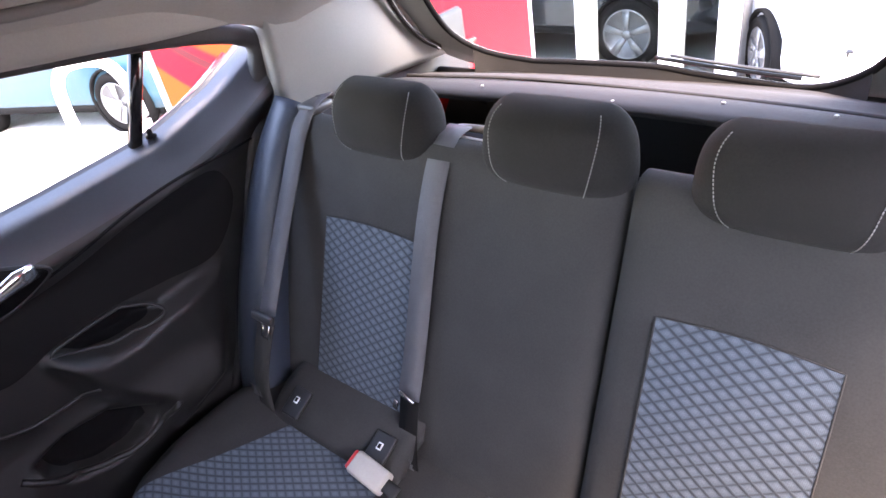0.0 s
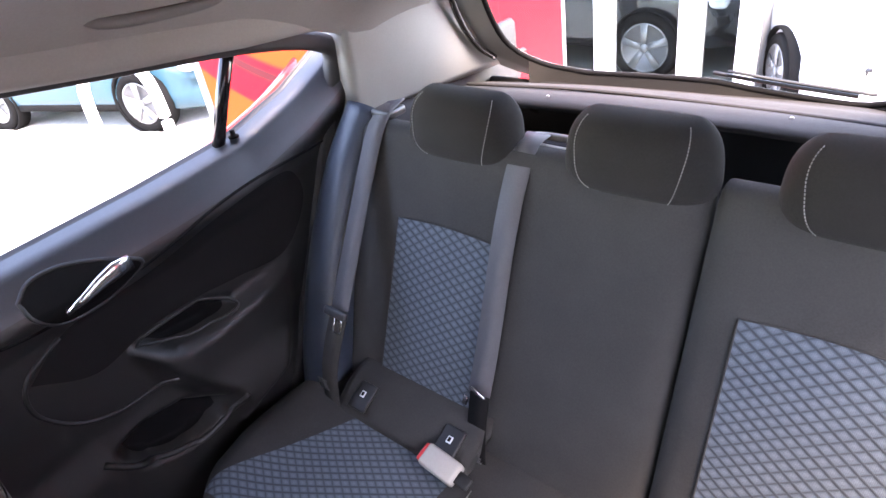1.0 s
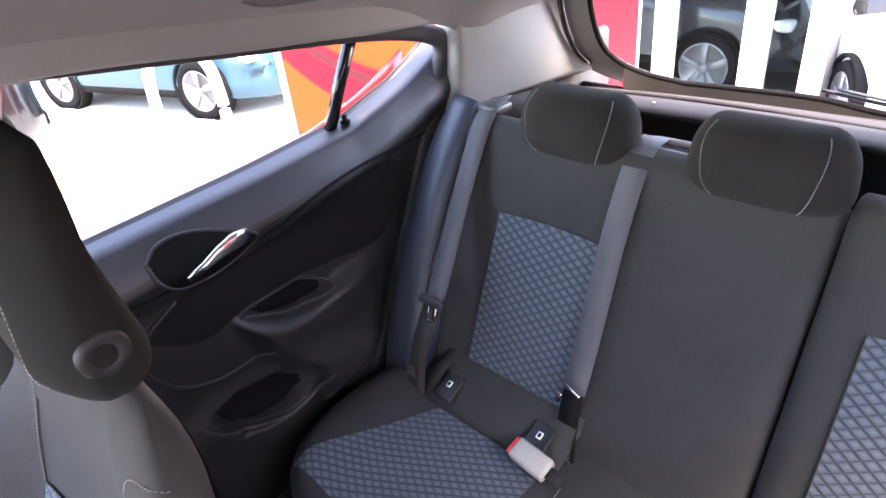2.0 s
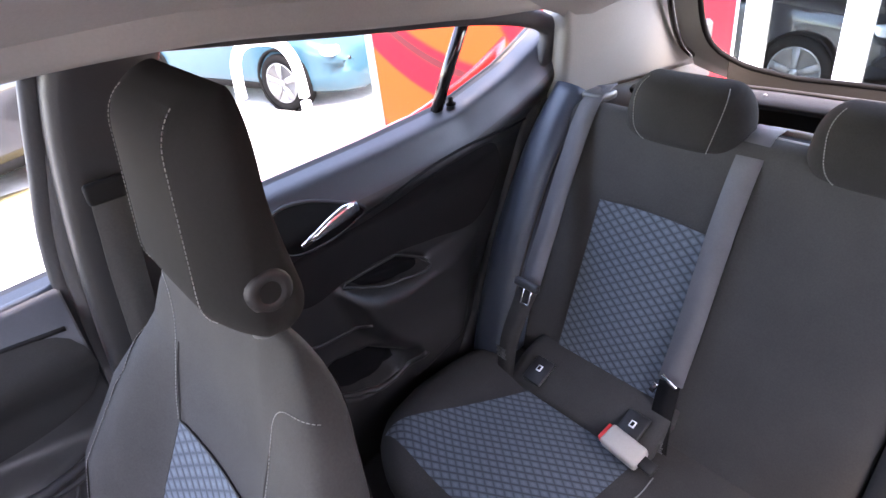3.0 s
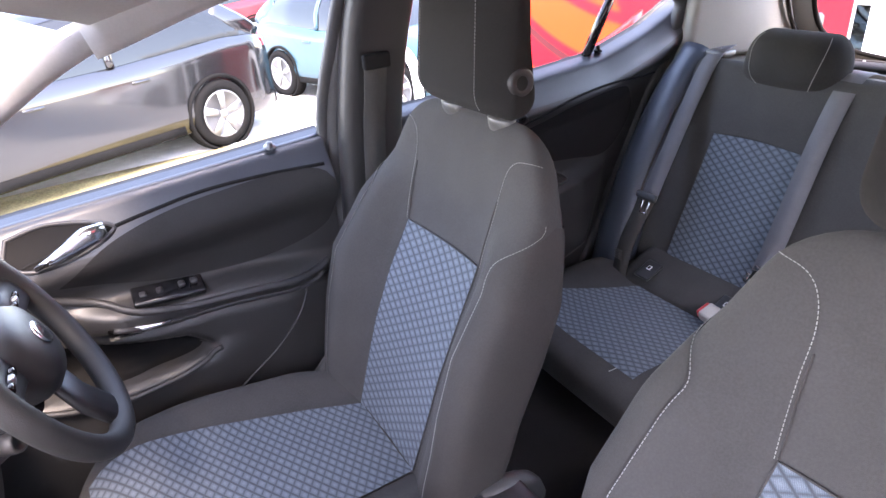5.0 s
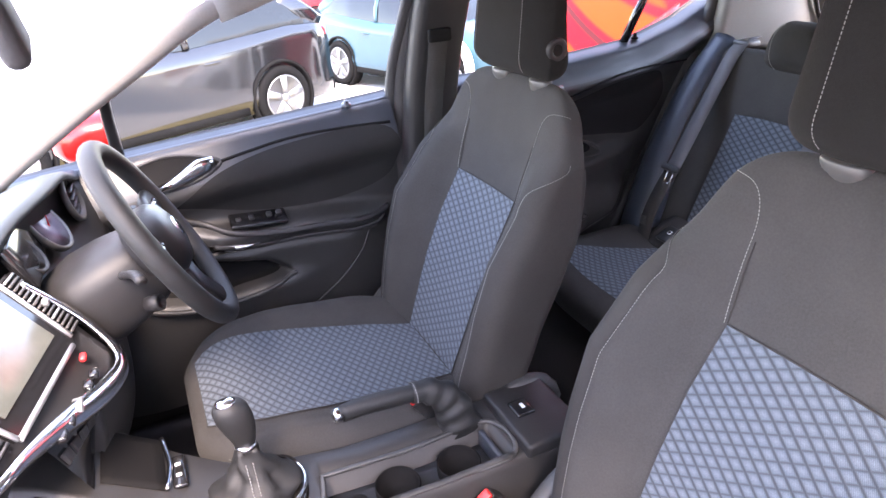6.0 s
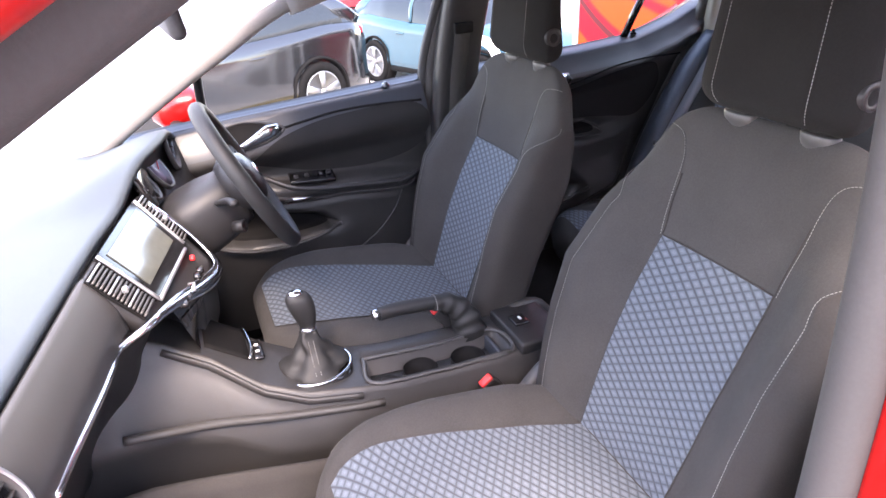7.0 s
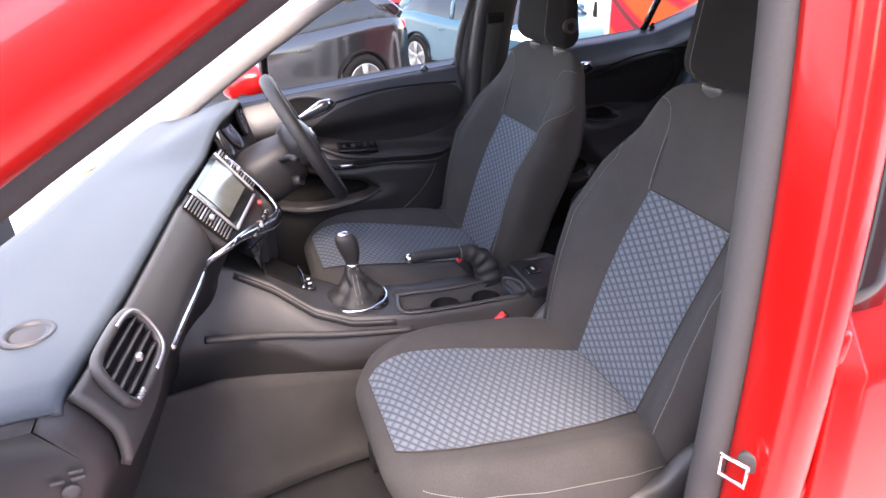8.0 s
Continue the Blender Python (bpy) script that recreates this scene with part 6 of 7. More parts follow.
M_MIRROR = mat("mirror_silver", (0.85, 0.87, 0.88), 0.03, 1.0, var=0.01)
v, f = loft([[Vector((a * s - 0.02, 0.0145, b * s)) for a, b in oval(0.085, 0.062, 24, 2.8)] for s in (0.88, 0.02)])
part("mirror_glass", v, f, M_MIRROR, wm, "clear mirror glass")
v, f = sweep(spline([(0.05, -0.05, -0.03), (0.10, -0.06, -0.045), (0.14, -0.06, -0.05)], 8), oval(0.02, 0.015, 10))
part("arm", v, f, M_TRIM, wm, "black mirror arm")
v, f = sweep(spline([(-0.735, -0.66, 0.94), (-0.720, -0.66, 1.02), (-0.70, -0.655, 1.10)], 10), oval(0.012, 0.012, 8), up=(0, 1, 0))
tagged(part("trim_quarter_bar", v, f, M_TRIM), "black bar of the front quarter window", "trim", kind="structure")

# windscreen
WD = spline([(-0.70, -1.12, 0.82), (-0.685, -0.84, 0.98), (-0.66, -0.60, 1.13), (-0.645, -0.42, 1.225)], 12)
WP = spline([(0.78, -1.40, 0.93), (0.745, -1.10, 1.13), (0.72, -0.855, 1.274), (0.70, -0.64, 1.40)], 12)


def screen_at(a, k):
    b, w = k / 11, math.sin(math.pi * a)
    return WD[k].lerp(WP[k], a) + Vector((0, -w * (0.08 + 0.10 * b), 0.09 * w * b))


v, f = sheet(screen_at, np.linspace(0, 1, 16), range(12))
g = part("window_windscreen", v, f, M_GLAREGLASS)
g.visible_shadow = False
tagged(g, "sloping windscreen glass with sky glare as a white haze", "windscreen", kind="structure")

# ---- passenger side: sill, striker, rear door ----
v, f = sweep(spline([(0.80, -1.40, 0.30), (0.80, -0.8, 0.285), (0.80, -0.2, 0.285), (0.80, 0.9, 0.30)], 20), oval(0.07, 0.08, 16, 4))
tagged(part("wall_passenger_sill", v, f, M_RED), "red painted door sill of passenger side", "sill", kind="structure")
v, f = sweep(spline([(0.725, -1.35, 0.36), (0.725, -0.8, 0.35), (0.73, -0.27, 0.36), (0.740, -0.205, 0.42), (0.745, -0.190, 0.55)], 30), oval(0.022, 0.022, 12))
tagged(part("trim_sill_seal", v, f, M_RUBBER), "dark grey rubber seal along the sill", "door seal", kind="structure")
sk = thing("door_striker", "chrome door latch striker loop on red pillar", "door striker", at=(0.848, -0.240, 0.752))
part("plate", *disc_ring((0, 0, 0), (0.45, -0.9, 0), ((0.015, -0.008), (0.015, 0.002), (0.012, 0.004), (0.002, 0.004))), M_RUBBER, sk)
fr = [(-0.014, -0.015), (0.018, -0.018), (0.018, 0.014), (-0.014, 0.016)]
v, f = sweep([Vector((a * 0.9, a * 0.45 - 0.028, b)) for a, b in fr], oval(0.0035, 0.0035, 8), up=(0.4, -0.9, 0), closed=True)
part("loop", v, f, M_CHROME, sk, "chrome striker loop")
od = thing("rear_passenger_door", "closed glossy red rear passenger door with dark window", "car door", at=(0.85, 0.40, 0.3))
oo = Matrix.Translation((-0.85, -0.40, -0.3))


def rear_skin(a, b):
    y = -0.138 + 1.07 * a
    x = 0.868 + 0.016 * math.sin(math.pi * min(b * 1.15, 1.0)) - 0.055 * max(b - 0.88, 0) / 0.12 - 0.020 * (1 - min(a / 0.03, 1.0))
    return Vector((x, y, 0.24 + (0.705 + 0.05 * a) * b - 0.02 * max(b - 0.9, 0)))


v, f = sheet(rear_skin, np.concatenate((np.linspace(0, 0.04, 5), np.linspace(0.07, 1, 18))), np.concatenate((np.linspace(0, 0.85, 14), np.linspace(0.88, 1, 7))), 0.02)
part("outer_skin", v, f, M_RED, od, "glossy red outer skin", m=oo)
v, f = sheet(lambda a, b: Vector((0.735 + 0.01 * math.sin(6 * b), -0.10 + 1.0 * a, 0.28 + (0.68 + 0.05 * a) * b)), np.linspace(0, 1, 12), np.linspace(0, 1, 12), -0.05)
part("trim_panel", v, f, M_TRIM, od, "black inner trim panel", m=oo)
v, f = sweep([Vector((0.80, -0.138 + 1.07 * t, 0.955 + 0.05 * t)) for t in np.linspace(0, 1, 12)], oval(0.045, 0.014, 10, 3))
part("window_ledge", v, f, M_RUBBER, od, "dark window ledge and seal", m=oo)
v, f = sweep(spline([(0.838, -0.112, 0.95), (0.828, -0.108, 1.10), (0.805, -0.104, 1.27), (0.770, -0.10, 1.42)], 14), oval(0.012, 0.034, 10, 3), up=(0, 1, 0))
part("window_frame", v, f, M_GLOSS, od, "gloss black window frame", m=oo)
v, f = sheet(lambda a, b: Vector((0.815 * (1 - b) + rail_x(RAIL_P, -0.08 + 0.95 * a) * b, -0.08 + 0.95 * a, (0.96 + 0.05 * a) * (1 - b) + rail_z(RAIL_P, -0.08 + 0.95 * a) * b)), np.linspace(0, 1, 14), np.linspace(0, 1, 6))
g = part("window_pane", v, f, M_GLASS, od, "clear window glass", m=oo)
g.visible_shadow = False
for zz in (0.66, 0.905):
    part("hinge", *block(0.045, 0.035, 0.055, 0.012, 3, (0.838, -0.148, zz)), M_RED, od, "red painted door hinge", m=oo)
# plain rear quarter
v, f = block(0.03, 0.64, 0.84, 0.01, 1, (0.70, 1.29, 0.60))
tagged(part("wall_passenger_quarter", v, f, M_TRIM), "black rear quarter inner trim of passenger side", "wall", kind="structure")
v, f = block(0.03, 0.64, 0.84, 0.01, 1, (-0.695, 1.29, 0.60))
tagged(part("wall_driver_quarter", v, f, M_TRIM), "black rear quarter inner trim of driver side", "wall", kind="structure")
v, f = block(0.08, 2.6, 0.12, 0.02, 1, (-0.86, 0.1, 0.22))
tagged(part("wall_driver_sill", v, f, M_RED), "red painted sill of driver side", "sill", kind="structure")
v, f = block(0.02, 2.75, 0.26, 0.006, 1, (-0.752, -0.08, 0.29))
tagged(part("wall_driver_sill_lining", v, f, M_CARPET), "black carpet lining of the driver side sill", "sill lining", kind="structure")

# ---- plain outer body ahead of the windscreen and behind the rear doors ----
def bonnet_at(x, t):
    y = -1.42 - 0.86 * t
    return Vector((x * (0.80 - 0.10 * t ** 2), y - 0.06 * (1 - x * x), 0.885 - 0.08 * t - 0.16 * t ** 4 - 0.05 * abs(x) ** 3))


v, f = sheet(bonnet_at, np.linspace(-1, 1, 24), np.linspace(0, 1, 16), 0.012)
tagged(part("wall_bonnet", v, f, M_RED), "red painted bonnet ahead of the windscreen", "bonnet", kind="structure")
v, f = sheet(lambda a, b: Vector((-0.80 + 1.6 * a, -1.40 + 0.03 * math.sin(math.pi * a) * -2, 0.88 + 0.05 * b)), np.linspace(0, 1, 14), np.linspace(0, 1, 4), 0.02)
tagged(part("trim_cowl", v, f, M_TRIM), "black plastic cowl below the windscreen", "cowl", kind="structure")
for sgn, nm in ((-1, "driver"), (1, "passenger")):
    v, f = sheet(lambda a, b: Vector((sgn * (0.83 - 0.12 * a ** 3 + 0.03 * math.sin(math.pi * b)), -1.30 - 1.0 * a, 0.22 + (0.36 - 0.05 * a ** 3) * b)), np.linspace(0, 1, 16), np.linspace(0, 1, 10), 0.015)
    tagged(part("wall_%s_wing" % nm, v, f, M_RED), "red painted front wing of the car", "wing", kind="structure")
    v, f = sheet(lambda a, b: Vector((sgn * (0.84 - 0.10 * a ** 2 + 0.03 * math.sin(math.pi * b) - 0.06 * b ** 3), 0.99 + 0.66 * a, 0.22 + (0.72 - 0.02 * a) * b)), np.linspace(0, 1, 14), np.linspace(0, 1, 10), 0.015)
    tagged(part("wall_%s_rear_wing" % nm, v, f, M_RED), "red painted rear wing of the car", "wing", kind="structure")
v, f = sheet(lambda a, b: Vector(((-0.70 + 1.4 * a) * (1 - 0.04 * b), 1.70 - 0.16 * abs(2 * a - 1) ** 3 - 0.10 * b ** 2, 0.22 + 0.62 * b)), np.linspace(0, 1, 16), np.linspace(0, 1, 10), 0.02)
tagged(part("wall_tailgate_outer", v, f, M_RED), "red painted tailgate and rear bumper", "tailgate", kind="structure")
v, f = sheet(lambda a, b: Vector((-0.72 + 1.44 * a, -2.30 + 0.16 * abs(2 * a - 1) ** 3, 0.20 + 0.48 * b)), np.linspace(0, 1, 16), np.linspace(0, 1, 6), 0.02)
tagged(part("wall_front_bumper", v, f, M_RED), "red painted front bumper", "bumper", kind="structure")


# ---- outside ----
M_GROUND = mat("pale_concrete", (0.42, 0.41, 0.39), 0.9, var=0.2, scale=2, bump=0.4, bscale=60)
M_GRAVEL = mat("yellow_stained_verge", (0.26, 0.215, 0.10), 0.95, var=0.6, scale=9, bump=0.8, bscale=80)
YARD = -0.75


def ground_z(x, y):
    d = max(abs(x) - 1.3, abs(y) - 2.6, 0.0)
    rise = 0.25 * (1 - smoothstep(1.3, 2.2, y)) * smoothstep(-9.0, -8.0, x) * (1 - smoothstep(-3.2, -2.0, x))
    return (YARD + rise) * smoothstep(0.0, 2.6, d) - 0.25 * smoothstep(3.6, 5.4, y)


gx = sorted(set(list(np.linspace(-8, 8, 90)) + [-400, -150, -60, -25, -14, 14, 25, 60, 150, 400]))
v, f = sheet(lambda x, y: (x, y, ground_z(x, y)), gx, gx)
tagged(part("ground", v, f, M_GROUND), "pale sunlit concrete forecourt", "ground", kind="structure")

M_TYRE = mat("tyre_rubber", (0.0065, 0.0065, 0.0067), 0.9, var=0.2, spec=0.05)
M_ALLOY = mat("alloy_rim", (0.15, 0.153, 0.16), 0.35, 0.5, var=0.06)
M_CARGLASS = mat("dark_car_glass", (0.010, 0.012, 0.013), 0.05, var=0.05, spec=0.35)
M_LAMP_RED = mat("tail_lamp", (0.45, 0.01, 0.015), 0.15, var=0.1, coat=1.0)
M_LAMP_CLEAR = mat("head_lamp", (0.7, 0.72, 0.74), 0.1, 0.3, var=0.1, coat=1.0)


def wheel(parent, off, side, r=0.325):
    ax = Vector((side, 0, 0))
    w = part("wheel", *disc_ring(off, ax, ((r * 0.70, -0.20), (r * 0.93, -0.20), (r, -0.17), (r, -0.03), (r * 0.95, 0.0), (r * 0.72, 0.0), (r * 0.70, -0.02))), M_TYRE, parent, "black tyre on alloy wheel")
    part("rim", *disc_ring(off, ax, ((r * 0.72, -0.012), (r * 0.71, 0.002), (r * 0.66, 0.002), (r * 0.64, -0.05), (r * 0.60, -0.10))), M_ALLOY, w, "silver rim")
    part("brake_disc", *disc_ring(Vector(off) - ax * 0.09, ax, ((r * 0.6, 0.0), (0.02, 0.004))), M_TYRE, w)
    for k in range(5):
        t = 2 * math.pi * k / 5 + 0.3
        d = Vector((0, math.cos(t), math.sin(t)))
        v, f = sweep([Vector(off) + ax * -0.01 + d * 0.03, Vector(off) + ax * 0.0 + d * r * 0.36, Vector(off) + ax * -0.006 + d * r * 0.68], lambda q: oval(0.028 + 0.016 * q, 0.012, 8, 3), up=ax)
        part("spoke", v, f, M_ALLOY, w)
    part("hub_cap", *disc_ring(off, ax, ((0.05, -0.04), (0.045, 0.006), (0.01, 0.01))), M_ALLOY, w)
    return w


def parked_car(at, turn, paint, label, L=4.35, W=0.90, H=1.46, belt=0.92, suv=0.0, category="car"):
    """A hatchback; its nose points to -y before the turn."""
    ob = thing("parked_car", label, category, "parked cars")
    ob.matrix_world = Matrix.Translation(at) @ Matrix.Rotation(radians(turn), 4, "Z")
    h = L / 2
    zl = 0.17 + suv

    def sec(t):
        """Half width, top of the lower body, at t from the nose (0) to the tail (1)."""
        w = W * interp(t, [0, 0.03, 0.10, 0.3, 0.75, 0.93, 0.98, 1], [0.55, 0.78, 0.93, 1.0, 1.0, 0.94, 0.86, 0.70])
        z = interp(t, [0, 0.03, 0.10, 0.28, 0.34, 0.6, 0.85, 0.95, 1.0], [0.55, 0.66, 0.80, belt + 0.0, belt + 0.02, belt + 0.04, belt + 0.10, belt + 0.08, 0.80])
        return w, z + suv

    rings = []
    for t in np.linspace(0, 1, 44):
        w, z = sec(t)
        y = -h + L * t
        half = [(0.0, zl), (w * 0.80, zl), (w * 0.97, zl + 0.06), (w * 1.0, zl + 0.22), (w * 0.975, zl + 0.36), (w * 0.99, z - 0.16), (w * 0.97, z - 0.06), (w * 0.90, z), (w * 0.45, z + 0.03), (0.0, z + 0.035)]
        rings.append([Vector((a, y, b)) for a, b in half] + [Vector((-a, y, b)) for a, b in half[-2:0:-1]])
    v, f = loft(rings)
    body = part("body", v, f, paint, ob)

    def cabin(t, lift=0.0):
        y = -h + L * t
        w, z = sec(t)
        top = interp(t, [0.28, 0.36, 0.46, 0.55, 0.75, 0.90, 0.965], [belt, 1.18, H - 0.06, H, H - 0.03, H - 0.16, belt + 0.05]) + suv
        k = min(max((top - z) / 0.45, 0), 1)
        wr = w * (0.90 - 0.20 * k)
        half = [(w * 0.915 + lift, z - 0.01), (w * 0.86 + lift, z + (top - z) * 0.45), (wr + lift, z + (top - z) * 0.86), (wr * 0.86, top + lift), (wr * 0.4, top + 0.02 + lift), (0, top + 0.024 + lift)]
        return [Vector((a, y, b)) for a, b in half]

    ts = np.linspace(0.285, 0.965, 30)
    rings = []
    for t in ts:
        hf = cabin(t)
        rings.append(hf + [Vector((-p.x, p.y, p.z)) for p in hf[-2::-1]])
    v, f = loft(rings, closed=False)
    part("glasshouse", v, f, M_CARGLASS, ob, "dark tinted windows")
    # painted roof and pillars
    rr = []
    for t in np.linspace(0.44, 0.93, 22):
        hf = cabin(t, 0.006)[2:]
        rr.append([p for p in hf] + [Vector((-p.x, p.y, p.z)) for p in hf[-2::-1]])
    v, f = loft(rr, closed=False)
    part("roof", v, f, paint, ob)
    for sgn in (-1, 1):
        for t0, t1, wd in ((0.285, 0.44, 0.03), (0.585, 0.59, 0.035), (0.955, 0.86, 0.09)):
            a, b = cabin(t0, 0.005)[0], cabin(t1, 0.008)[2]
            a, b = Vector((a.x * sgn, a.y, a.z)), Vector((b.x * sgn, b.y, b.z))
            mid = cabin((t0 + t1) / 2, 0.008)[1]
            mid = Vector((mid.x * sgn, mid.y, (a.z + b.z) / 2))
            v, f = sweep(spline([a, mid, b], 8), oval(0.012, wd, 8, 3), up=(0, 1, 0))
            part("pillar", v, f, paint, ob)
        for t in (0.195, 0.80):
            y = -h + L * t
            w, z = sec(t)
            part("wheel_arch", *disc_ring((sgn * (W - 0.014), y, 0.335 + suv * 0.4), (sgn, 0, 0), ((0.375, -0.14), (0.375, 0.022), (0.352, 0.022), (0.345, 0.010), (0.342, -0.12))), M_TYRE, ob, "dark wheel arch")
            wheel(ob, (sgn * (W + 0.016), y, 0.325 + suv * 0.3), sgn, 0.325 + suv * 0.3)
        w, z = sec(0.955)
        part("tail_lamp", *block(0.10, 0.16, 0.13, 0.04, 3, (sgn * w * 0.90, -h + L * 0.955, z - 0.09)), M_LAMP_RED, ob, "red tail lamp")
        w, z = sec(0.06)
        part("head_lamp", *block(0.18, 0.26, 0.11, 0.04, 3, (sgn * w * 0.86, -h + L * 0.055, z - 0.07)), M_LAMP_CLEAR, ob, "clear head lamp")
        v, f = sweep([Vector((sgn * (sec(t)[0] * 0.985), -h + L * t, zl + 0.10)) for t in np.linspace(0.29, 0.70, 10)], oval(0.012, 0.04, 8, 3))
        part("sill_strip", v, f, M_TYRE, ob)
        for t in (0.42, 0.63):
            w, z = sec(t)
            part("door_handle", *block(0.03, 0.17, 0.03, 0.012, 2, (sgn * (w * 0.99), -h + L * t, z - 0.17)), paint, ob)
        w, z = sec(0.36)
        part("door_mirror", *block(0.16, 0.10, 0.11, 0.04, 3, (sgn * (w + 0.06), -h + L * 0.35, z + 0.05)), paint, ob)
    part("bumper", *block(W * 1.55, 0.10, 0.16, 0.04, 2, (0, h - 0.05, zl + 0.12)), M_TYRE, ob, "dark lower bumper")
    part("grille", *block(W * 1.2, 0.06, 0.14, 0.03, 2, (0, -h + 0.05, 0.50 + suv)), M_GLOSS, ob, "dark front grille")
    part("plate_panel", *block(0.52, 0.02, 0.11, 0.01, 1, (0, h - 0.0, 0.62 + suv)), M_LABEL, ob, "plain pale plate")
    return ob


for wx, wy in ((-0.80, -1.62), (0.80, -1.62), (-0.80, 1.12), (0.80, 1.12)):
    wt = thing("road_wheel", "black tyre on silver alloy wheel of the red car", "wheel", "road wheels", at=(wx, wy, 0.315))
    wheel(wt, (0, 0, 0), math.copysign(1, wx), 0.315)

M_BLACKCAR = mat("black_metallic", (0.0055, 0.0057, 0.0066), 0.16, 0.0, var=0.1, spec=0.5, coat=0.5)
M_TEALCAR = mat("teal_metallic", (0.016, 0.052, 0.072), 0.25, var=0.06, spec=0.4)
M_GREYCAR = mat("grey_metallic", (0.020, 0.021, 0.024), 0.25, 0.2, var=0.06, coat=0.5)
M_WHITECAR = mat("white_paint", (0.80, 0.80, 0.80), 0.3, var=0.03, coat=1.0)
M_REDCAR = mat("red_metallic", (0.20, 0.008, 0.012), 0.3, var=0.06, spec=0.4)


def place_car(wheel_xy, turn, t_wheel, side, paint, label, L=4.35, W=0.90, base=YARD, **kw):
    """Stands a car so that one of its wheels, on its side, lies at a place on the yard."""
    q = Matrix.Rotation(radians(turn), 3, "Z") @ Vector((side * W, -L / 2 + L * t_wheel, 0))
    return parked_car(Vector((wheel_xy[0], wheel_xy[1], base)) - q, turn, paint, label, L=L, W=W, **kw)


place_car((-6.0, 0.76), 23, 0.80, 1, M_BLACKCAR, "black hatchback parked on the forecourt with alloy wheels", base=-0.5)
place_car((-6.6, 3.0), 109, 0.195, -1, M_TEALCAR, "teal blue hatchback parked beyond the black car", L=3.9)
place_car((-13.5, 3.2), 20, 0.80, 1, M_REDCAR, "red hatchback parked far across the forecourt")
place_car((-13.0, 8.0), 60, 0.80, 1, M_WHITECAR, "white hatchback parked far across the forecourt")

v, f = sheet(lambda a, b: (-5.75 + 0.8 * a - 0.22 * b, -3.5 + 4.7 * b, -0.49), np.linspace(0, 1, 6), np.linspace(0, 1, 12), 0.004)
tagged(part("verge", v, f, M_GRAVEL), "yellowish stained strip beside the black car", "verge", kind="structure")

# hoop barrier in front of the teal car, and two slim posts
hoop = thing("hoop_barrier", "white painted bent steel hoop barrier", "barrier", at=(-5.6, 2.75, YARD))
v, f = sweep(spline([(0, 0, 0), (0, 0, 0.55), (-0.04, -0.03, 0.82), (-0.16, -0.12, 0.96), (-0.40, -0.30, 0.96), (-0.52, -0.39, 0.82), (-0.56, -0.42, 0.55), (-0.56, -0.42, 0)], 50), oval(0.055, 0.055, 14))
part("tube", v, f, M_LABEL, hoop)
for x, y in ((-9.6, 2.65), (-9.2, 2.95)):
    ps = thing("slim_post", "slim grey metal post on forecourt", "post", "slim posts", at=(x, y, YARD))
    part("pole", *disc_ring((0, 0, 0), (0, 0, 1), ((0.16, 0), (0.16, 0.02), (0.03, 0.03), (0.028, 1.0), (0.035, 1.02), (0.01, 1.04))), M_SILVER, ps)

# ---- advertising wall ----
A0, A1 = Vector((-2.03, 1.38, 0)), Vector((-1.20, 2.72, 0))
M_SIGN = bpy.data.materials.new("printed_swirl")
M_SIGN.use_nodes = True
t = M_SIGN.node_tree
b = t.nodes["Principled BSDF"]
b.inputs["Roughness"].default_value = 0.35
uvn = t.nodes.new("ShaderNodeUVMap")
sx = t.nodes.new("ShaderNodeSeparateXYZ")
t.links.new(uvn.outputs[0], sx.inputs[0])


def sign_math(op, a, b_in):
    n = t.nodes.new("ShaderNodeMath")
    n.operation = op
    for i, val in enumerate((a, b_in)):
        if isinstance(val, (int, float)):
            n.inputs[i].default_value = val
        else:
            t.links.new(val, n.inputs[i])
    return n.outputs[0]


# swirl bands sag along an exponential curve across the sheet
sag = sign_math("MULTIPLY", sign_math("POWER", 2.71828, sign_math("MULTIPLY", sx.outputs[0], -2.8)), 0.5)
q = sign_math("SUBTRACT", sign_math("SUBTRACT", sx.outputs[1], 1.0), sag)
cr = t.nodes.new("ShaderNodeValToRGB")
els = cr.color_ramp.elements
S_ORANGE, S_RED, S_DARK = (0.42, 0.036, 0.007, 1), (0.36, 0.007, 0.013, 1), (0.05, 0.010, 0.013, 1)
els[0].position, els[0].color = 0.0, S_RED
els[1].position, els[1].color = 1.0, S_RED
for pos, colr in ((0.25, S_RED), (0.28, S_ORANGE), (0.42, S_ORANGE), (0.426, S_RED), (0.487, S_RED), (0.491, S_DARK), (0.508, S_DARK), (0.512, S_RED), (0.524, S_RED), (0.534, S_ORANGE), (0.622, S_ORANGE), (0.632, S_RED), (0.648, S_RED), (0.66, S_ORANGE), (0.74, S_ORANGE), (0.76, S_RED)):
    e = els.new(pos)
    e.color = colr
t.links.new(sign_math("ADD", sign_math("MULTIPLY", q, 0.5), 0.5), cr.inputs[0])
nz = t.nodes.new("ShaderNodeTexNoise")
nz.inputs["Scale"].default_value = 9.0
nz.inputs["Detail"].default_value = 3.0
t.links.new(uvn.outputs[0], nz.inputs[0])
edge = sign_math("ADD", sign_math("MULTIPLY", sx.outputs[1], 0.37), sx.outputs[0])
edge = sign_math("ADD", edge, sign_math("MULTIPLY", nz.outputs[0], 0.10))
side = t.nodes.new("ShaderNodeMapRange")
side.inputs[1].default_value, side.inputs[2].default_value = 1.07, 1.10
t.links.new(edge, side.inputs[0])
mx = t.nodes.new("ShaderNodeMixRGB")
mx.inputs[2].default_value = S_RED
t.links.new(side.outputs[0], mx.inputs[0])
t.links.new(cr.outputs[0], mx.inputs[1])
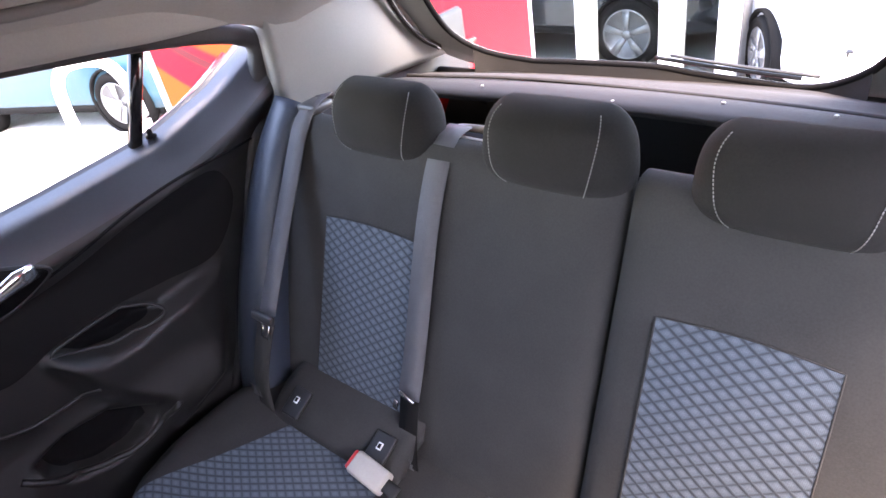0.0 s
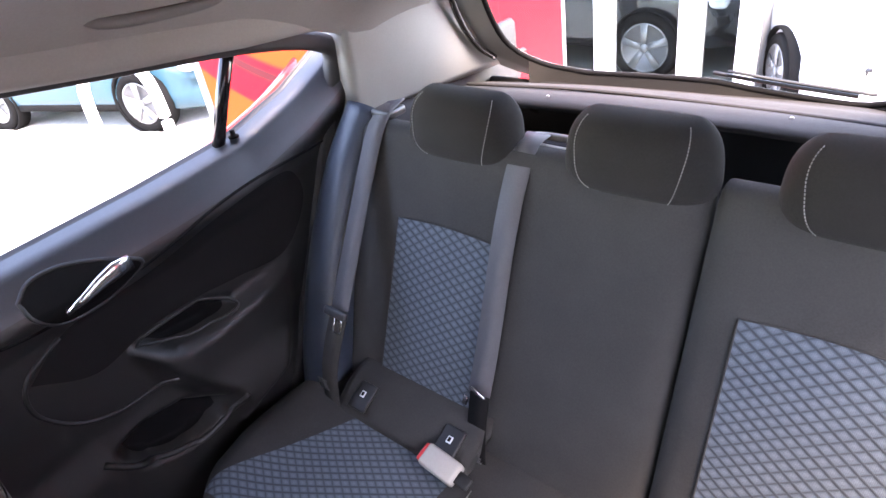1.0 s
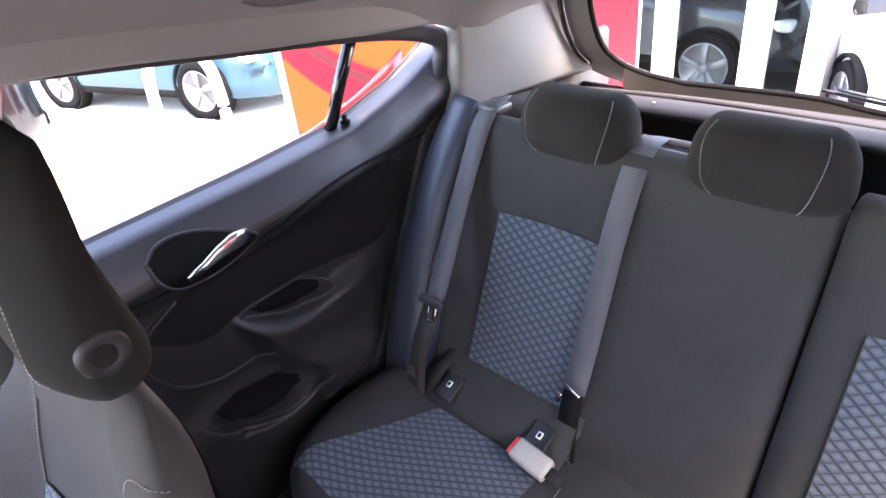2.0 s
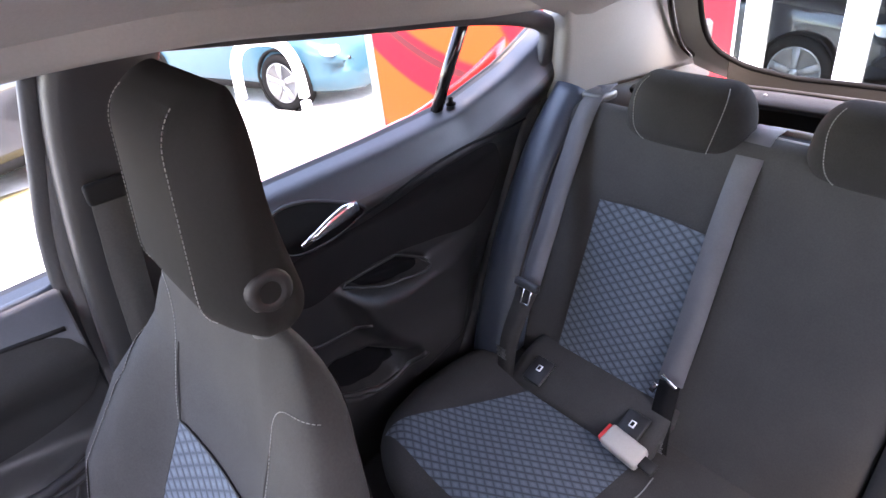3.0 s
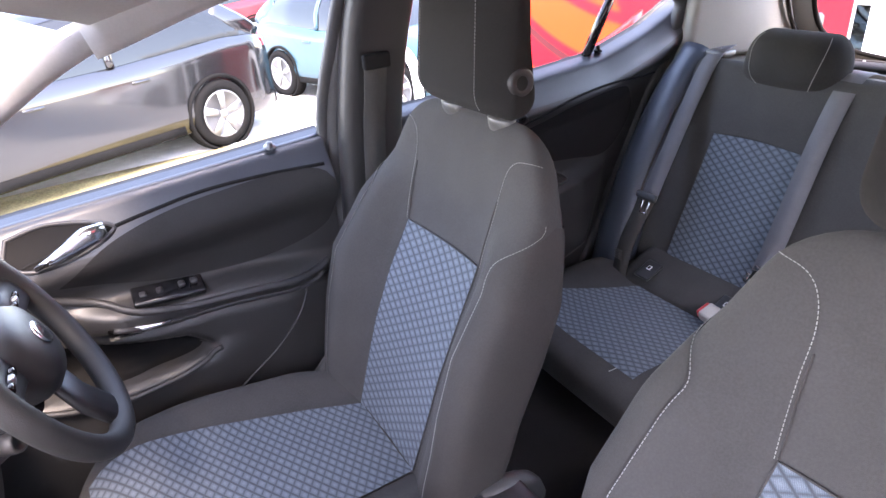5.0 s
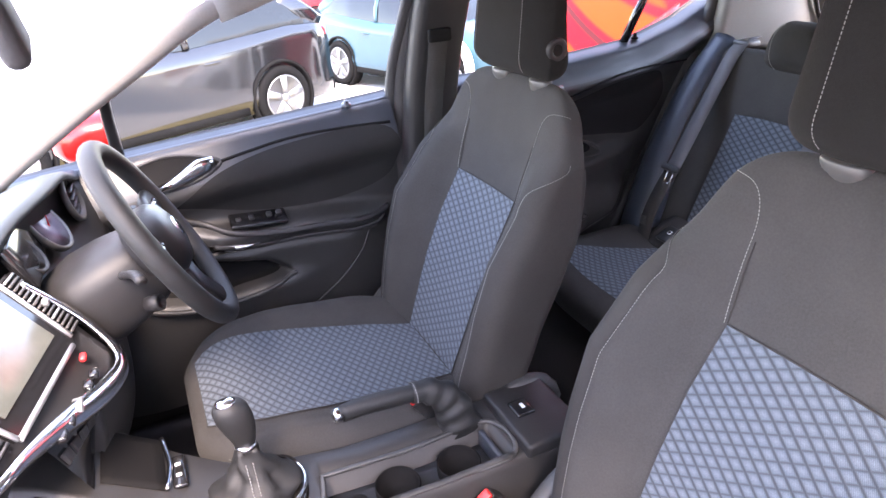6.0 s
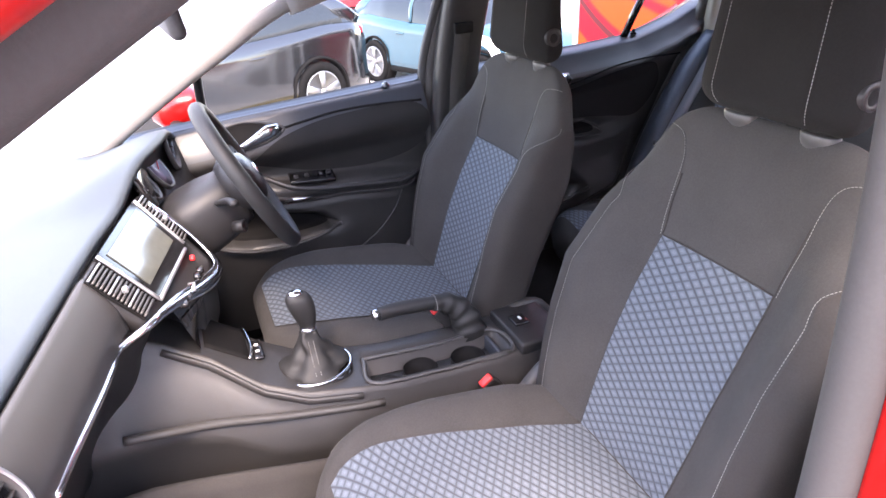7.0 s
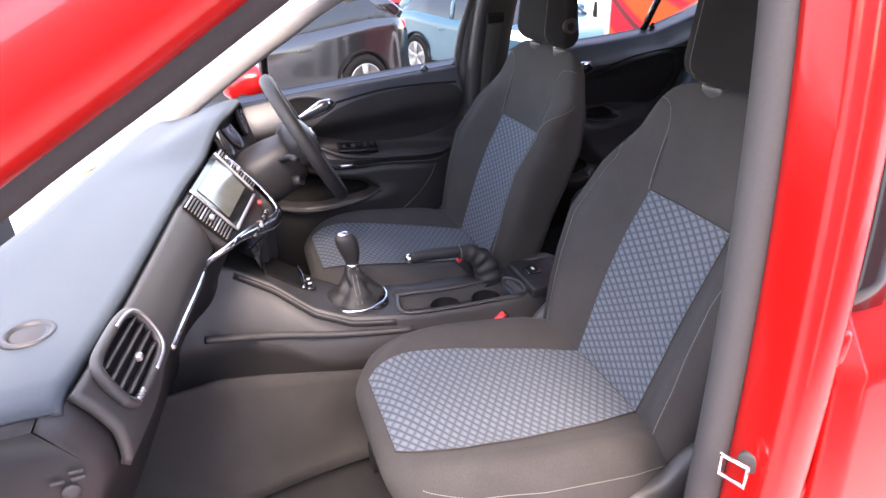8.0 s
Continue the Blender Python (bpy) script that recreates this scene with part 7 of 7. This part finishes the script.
t.links.new(mx.outputs[0], b.inputs["Base Color"])

def printed_wall(at, run, height, label):
    """A printed sheet between end posts; run is its foot line."""
    ob = thing("advertising_wall", label, "advertising board", "advertising walls", at=at)
    side_n = Vector((-run.y, run.x, 0)).normalized()
    pts = [p + Vector((0, 0, z)) for z in (0.0, height) for p in (Vector((0, 0, 0)), run)]
    uvs = [(p.xy.length, p.z) for p in pts]
    part("print", pts + [p + side_n * 0.01 for p in pts], [(0, 1, 3, 2), (4, 6, 7, 5), (0, 2, 6, 4), (1, 5, 7, 3), (2, 3, 7, 6)], M_SIGN, ob, "red and orange printed sheet", False, uvs + uvs)
    for p in (Vector((0, 0, 0)), run):
        part("post", *block(0.05, 0.05, height + 0.05, 0.008, 2, p + Vector((0, 0, height / 2)) + side_n * 0.035), M_SILVER, ob, "silver end post")
    return ob


printed_wall(A0 + Vector((0, 0, -0.5)), A1 - A0, 2.7, "red and orange swirl printed advertising wall")
printed_wall(Vector((2.9, 0.9, -0.6)), Vector((0.5, 4.2, 0)), 3.1, "orange printed advertising wall beside the passenger side")


# unseen wall, added only to cut light from the passenger side
v, f = block(0.2, 5.2, 3.0, 0.02, 1, (3.7, -1.75, 0.80))
tagged(part("wall_light_block", v, f, mat("grey_blocker", (0.30, 0.295, 0.29), 0.9, var=0.15, scale=3, bump=0.4, bscale=90)), "plain grey wall added out of view to block light", "wall", kind="structure")


# ---- showroom ----
FY = 6.15
M_FRAME = mat("white_window_frame", (0.78, 0.78, 0.77), 0.45, var=0.04)
M_SHOWGLASS = glass_mat("showroom_glass", (0.80, 0.84, 0.84))
M_FLOORTILE = mat("grey_showroom_floor", (0.30, 0.29, 0.27), 0.25, var=0.1, scale=4)
M_SHOWWALL = mat("dark_showroom_wall", (0.12, 0.125, 0.13), 0.7, var=0.2, scale=3)
show = thing("showroom", "glass fronted car showroom with white window frames", "building", at=(0, FY, -1.0))
for x, w in ((-5.55, 0.14), (-2.75, 0.20), (-1.87, 0.22), (-1.36, 0.17)):
    part("window_post", *block(w, 0.12, 3.4, 0.01, 2, (x, 0, 1.7)), M_FRAME, show, "white window post")
part("transom", *block(4.3, 0.10, 0.12, 0.01, 2, (-3.45, 0, 3.4)), M_FRAME, show)
part("transom", *block(4.3, 0.10, 0.05, 0.01, 2, (-3.45, 0, 0.025)), M_FRAME, show)
part("letter_box", *block(0.52, 0.10, 0.9, 0.01, 2, (-2.70, -0.07, 1.87)), M_FRAME, show, "white door panel")
for x0, x1 in ((-5.48, -2.86), (-2.64, -1.99), (-1.75, -1.46)):
    g = part("pane", *block(x1 - x0, 0.012, 3.3, 0, 1, ((x0 + x1) / 2, 0, 1.72)), M_SHOWGLASS, show, "clear showroom pane", False)
    g.visible_shadow = False
part("roof", *block(4.8, 6.6, 0.35, 0.02, 1, (-3.45, 3.25, 3.65)), M_FRAME, show, "pale flat roof")
part("back_wall", *block(4.5, 0.2, 3.4, 0.02, 1, (-3.45, 6.4, 1.7)), M_SHOWWALL, show, "dark back wall")
for x in (-5.65, -1.33):
    part("side_wall", *block(0.12, 6.3, 3.4, 0.02, 1, (x, 3.25, 1.7)), M_SHOWWALL, show, "grey side wall")
part("floor_slab", *block(4.2, 6.2, 0.03, 0, 1, (-3.48, 3.2, 0.016)), M_FLOORTILE, show, "grey tiled showroom floor", False)
part("red_banner", *block(1.15, 0.05, 2.9, 0.01, 1, (-4.22, -0.1, 1.45)), M_REDCAR, show, "red banner")
for k in range(9):
    part("glass_dot", *disc_ring((-3.52 + 0.25 * k, -0.085, 1.37), (0, -1, 0), ((0.032, 0.0), (0.03, 0.004), (0.005, 0.005))), M_LABEL, show, "white round glass marking")
place_car((-2.48, 6.50), 92, 0.195, -1, M_GREYCAR, "dark grey sport utility car inside the showroom", base=-0.97, suv=0.12, H=1.62)
place_car((-2.75, 8.6), 12, 0.195, -1, M_BLACKCAR, "black car inside the showroom", base=-0.97)
place_car((-4.0, 9.9), 88, 0.195, -1, M_BLACKCAR, "black car deep inside the showroom", base=-0.97)
place_car((-1.10, 6.15), 32, 0.195, -1, M_WHITECAR, "white car parked beside the showroom glass", base=-0.95)
rb_ = thing("red_banner_stand", "red upright banner stand outside rear window", "banner", at=(0.12, 6.3, -1.0))
part("sheet", *block(0.9, 0.03, 2.0, 0.01, 1, (0, 0, 1.05)), M_REDCAR, rb_)
part("foot", *block(0.95, 0.3, 0.06, 0.01, 1, (0, 0, 0.03)), M_SILVER, rb_)
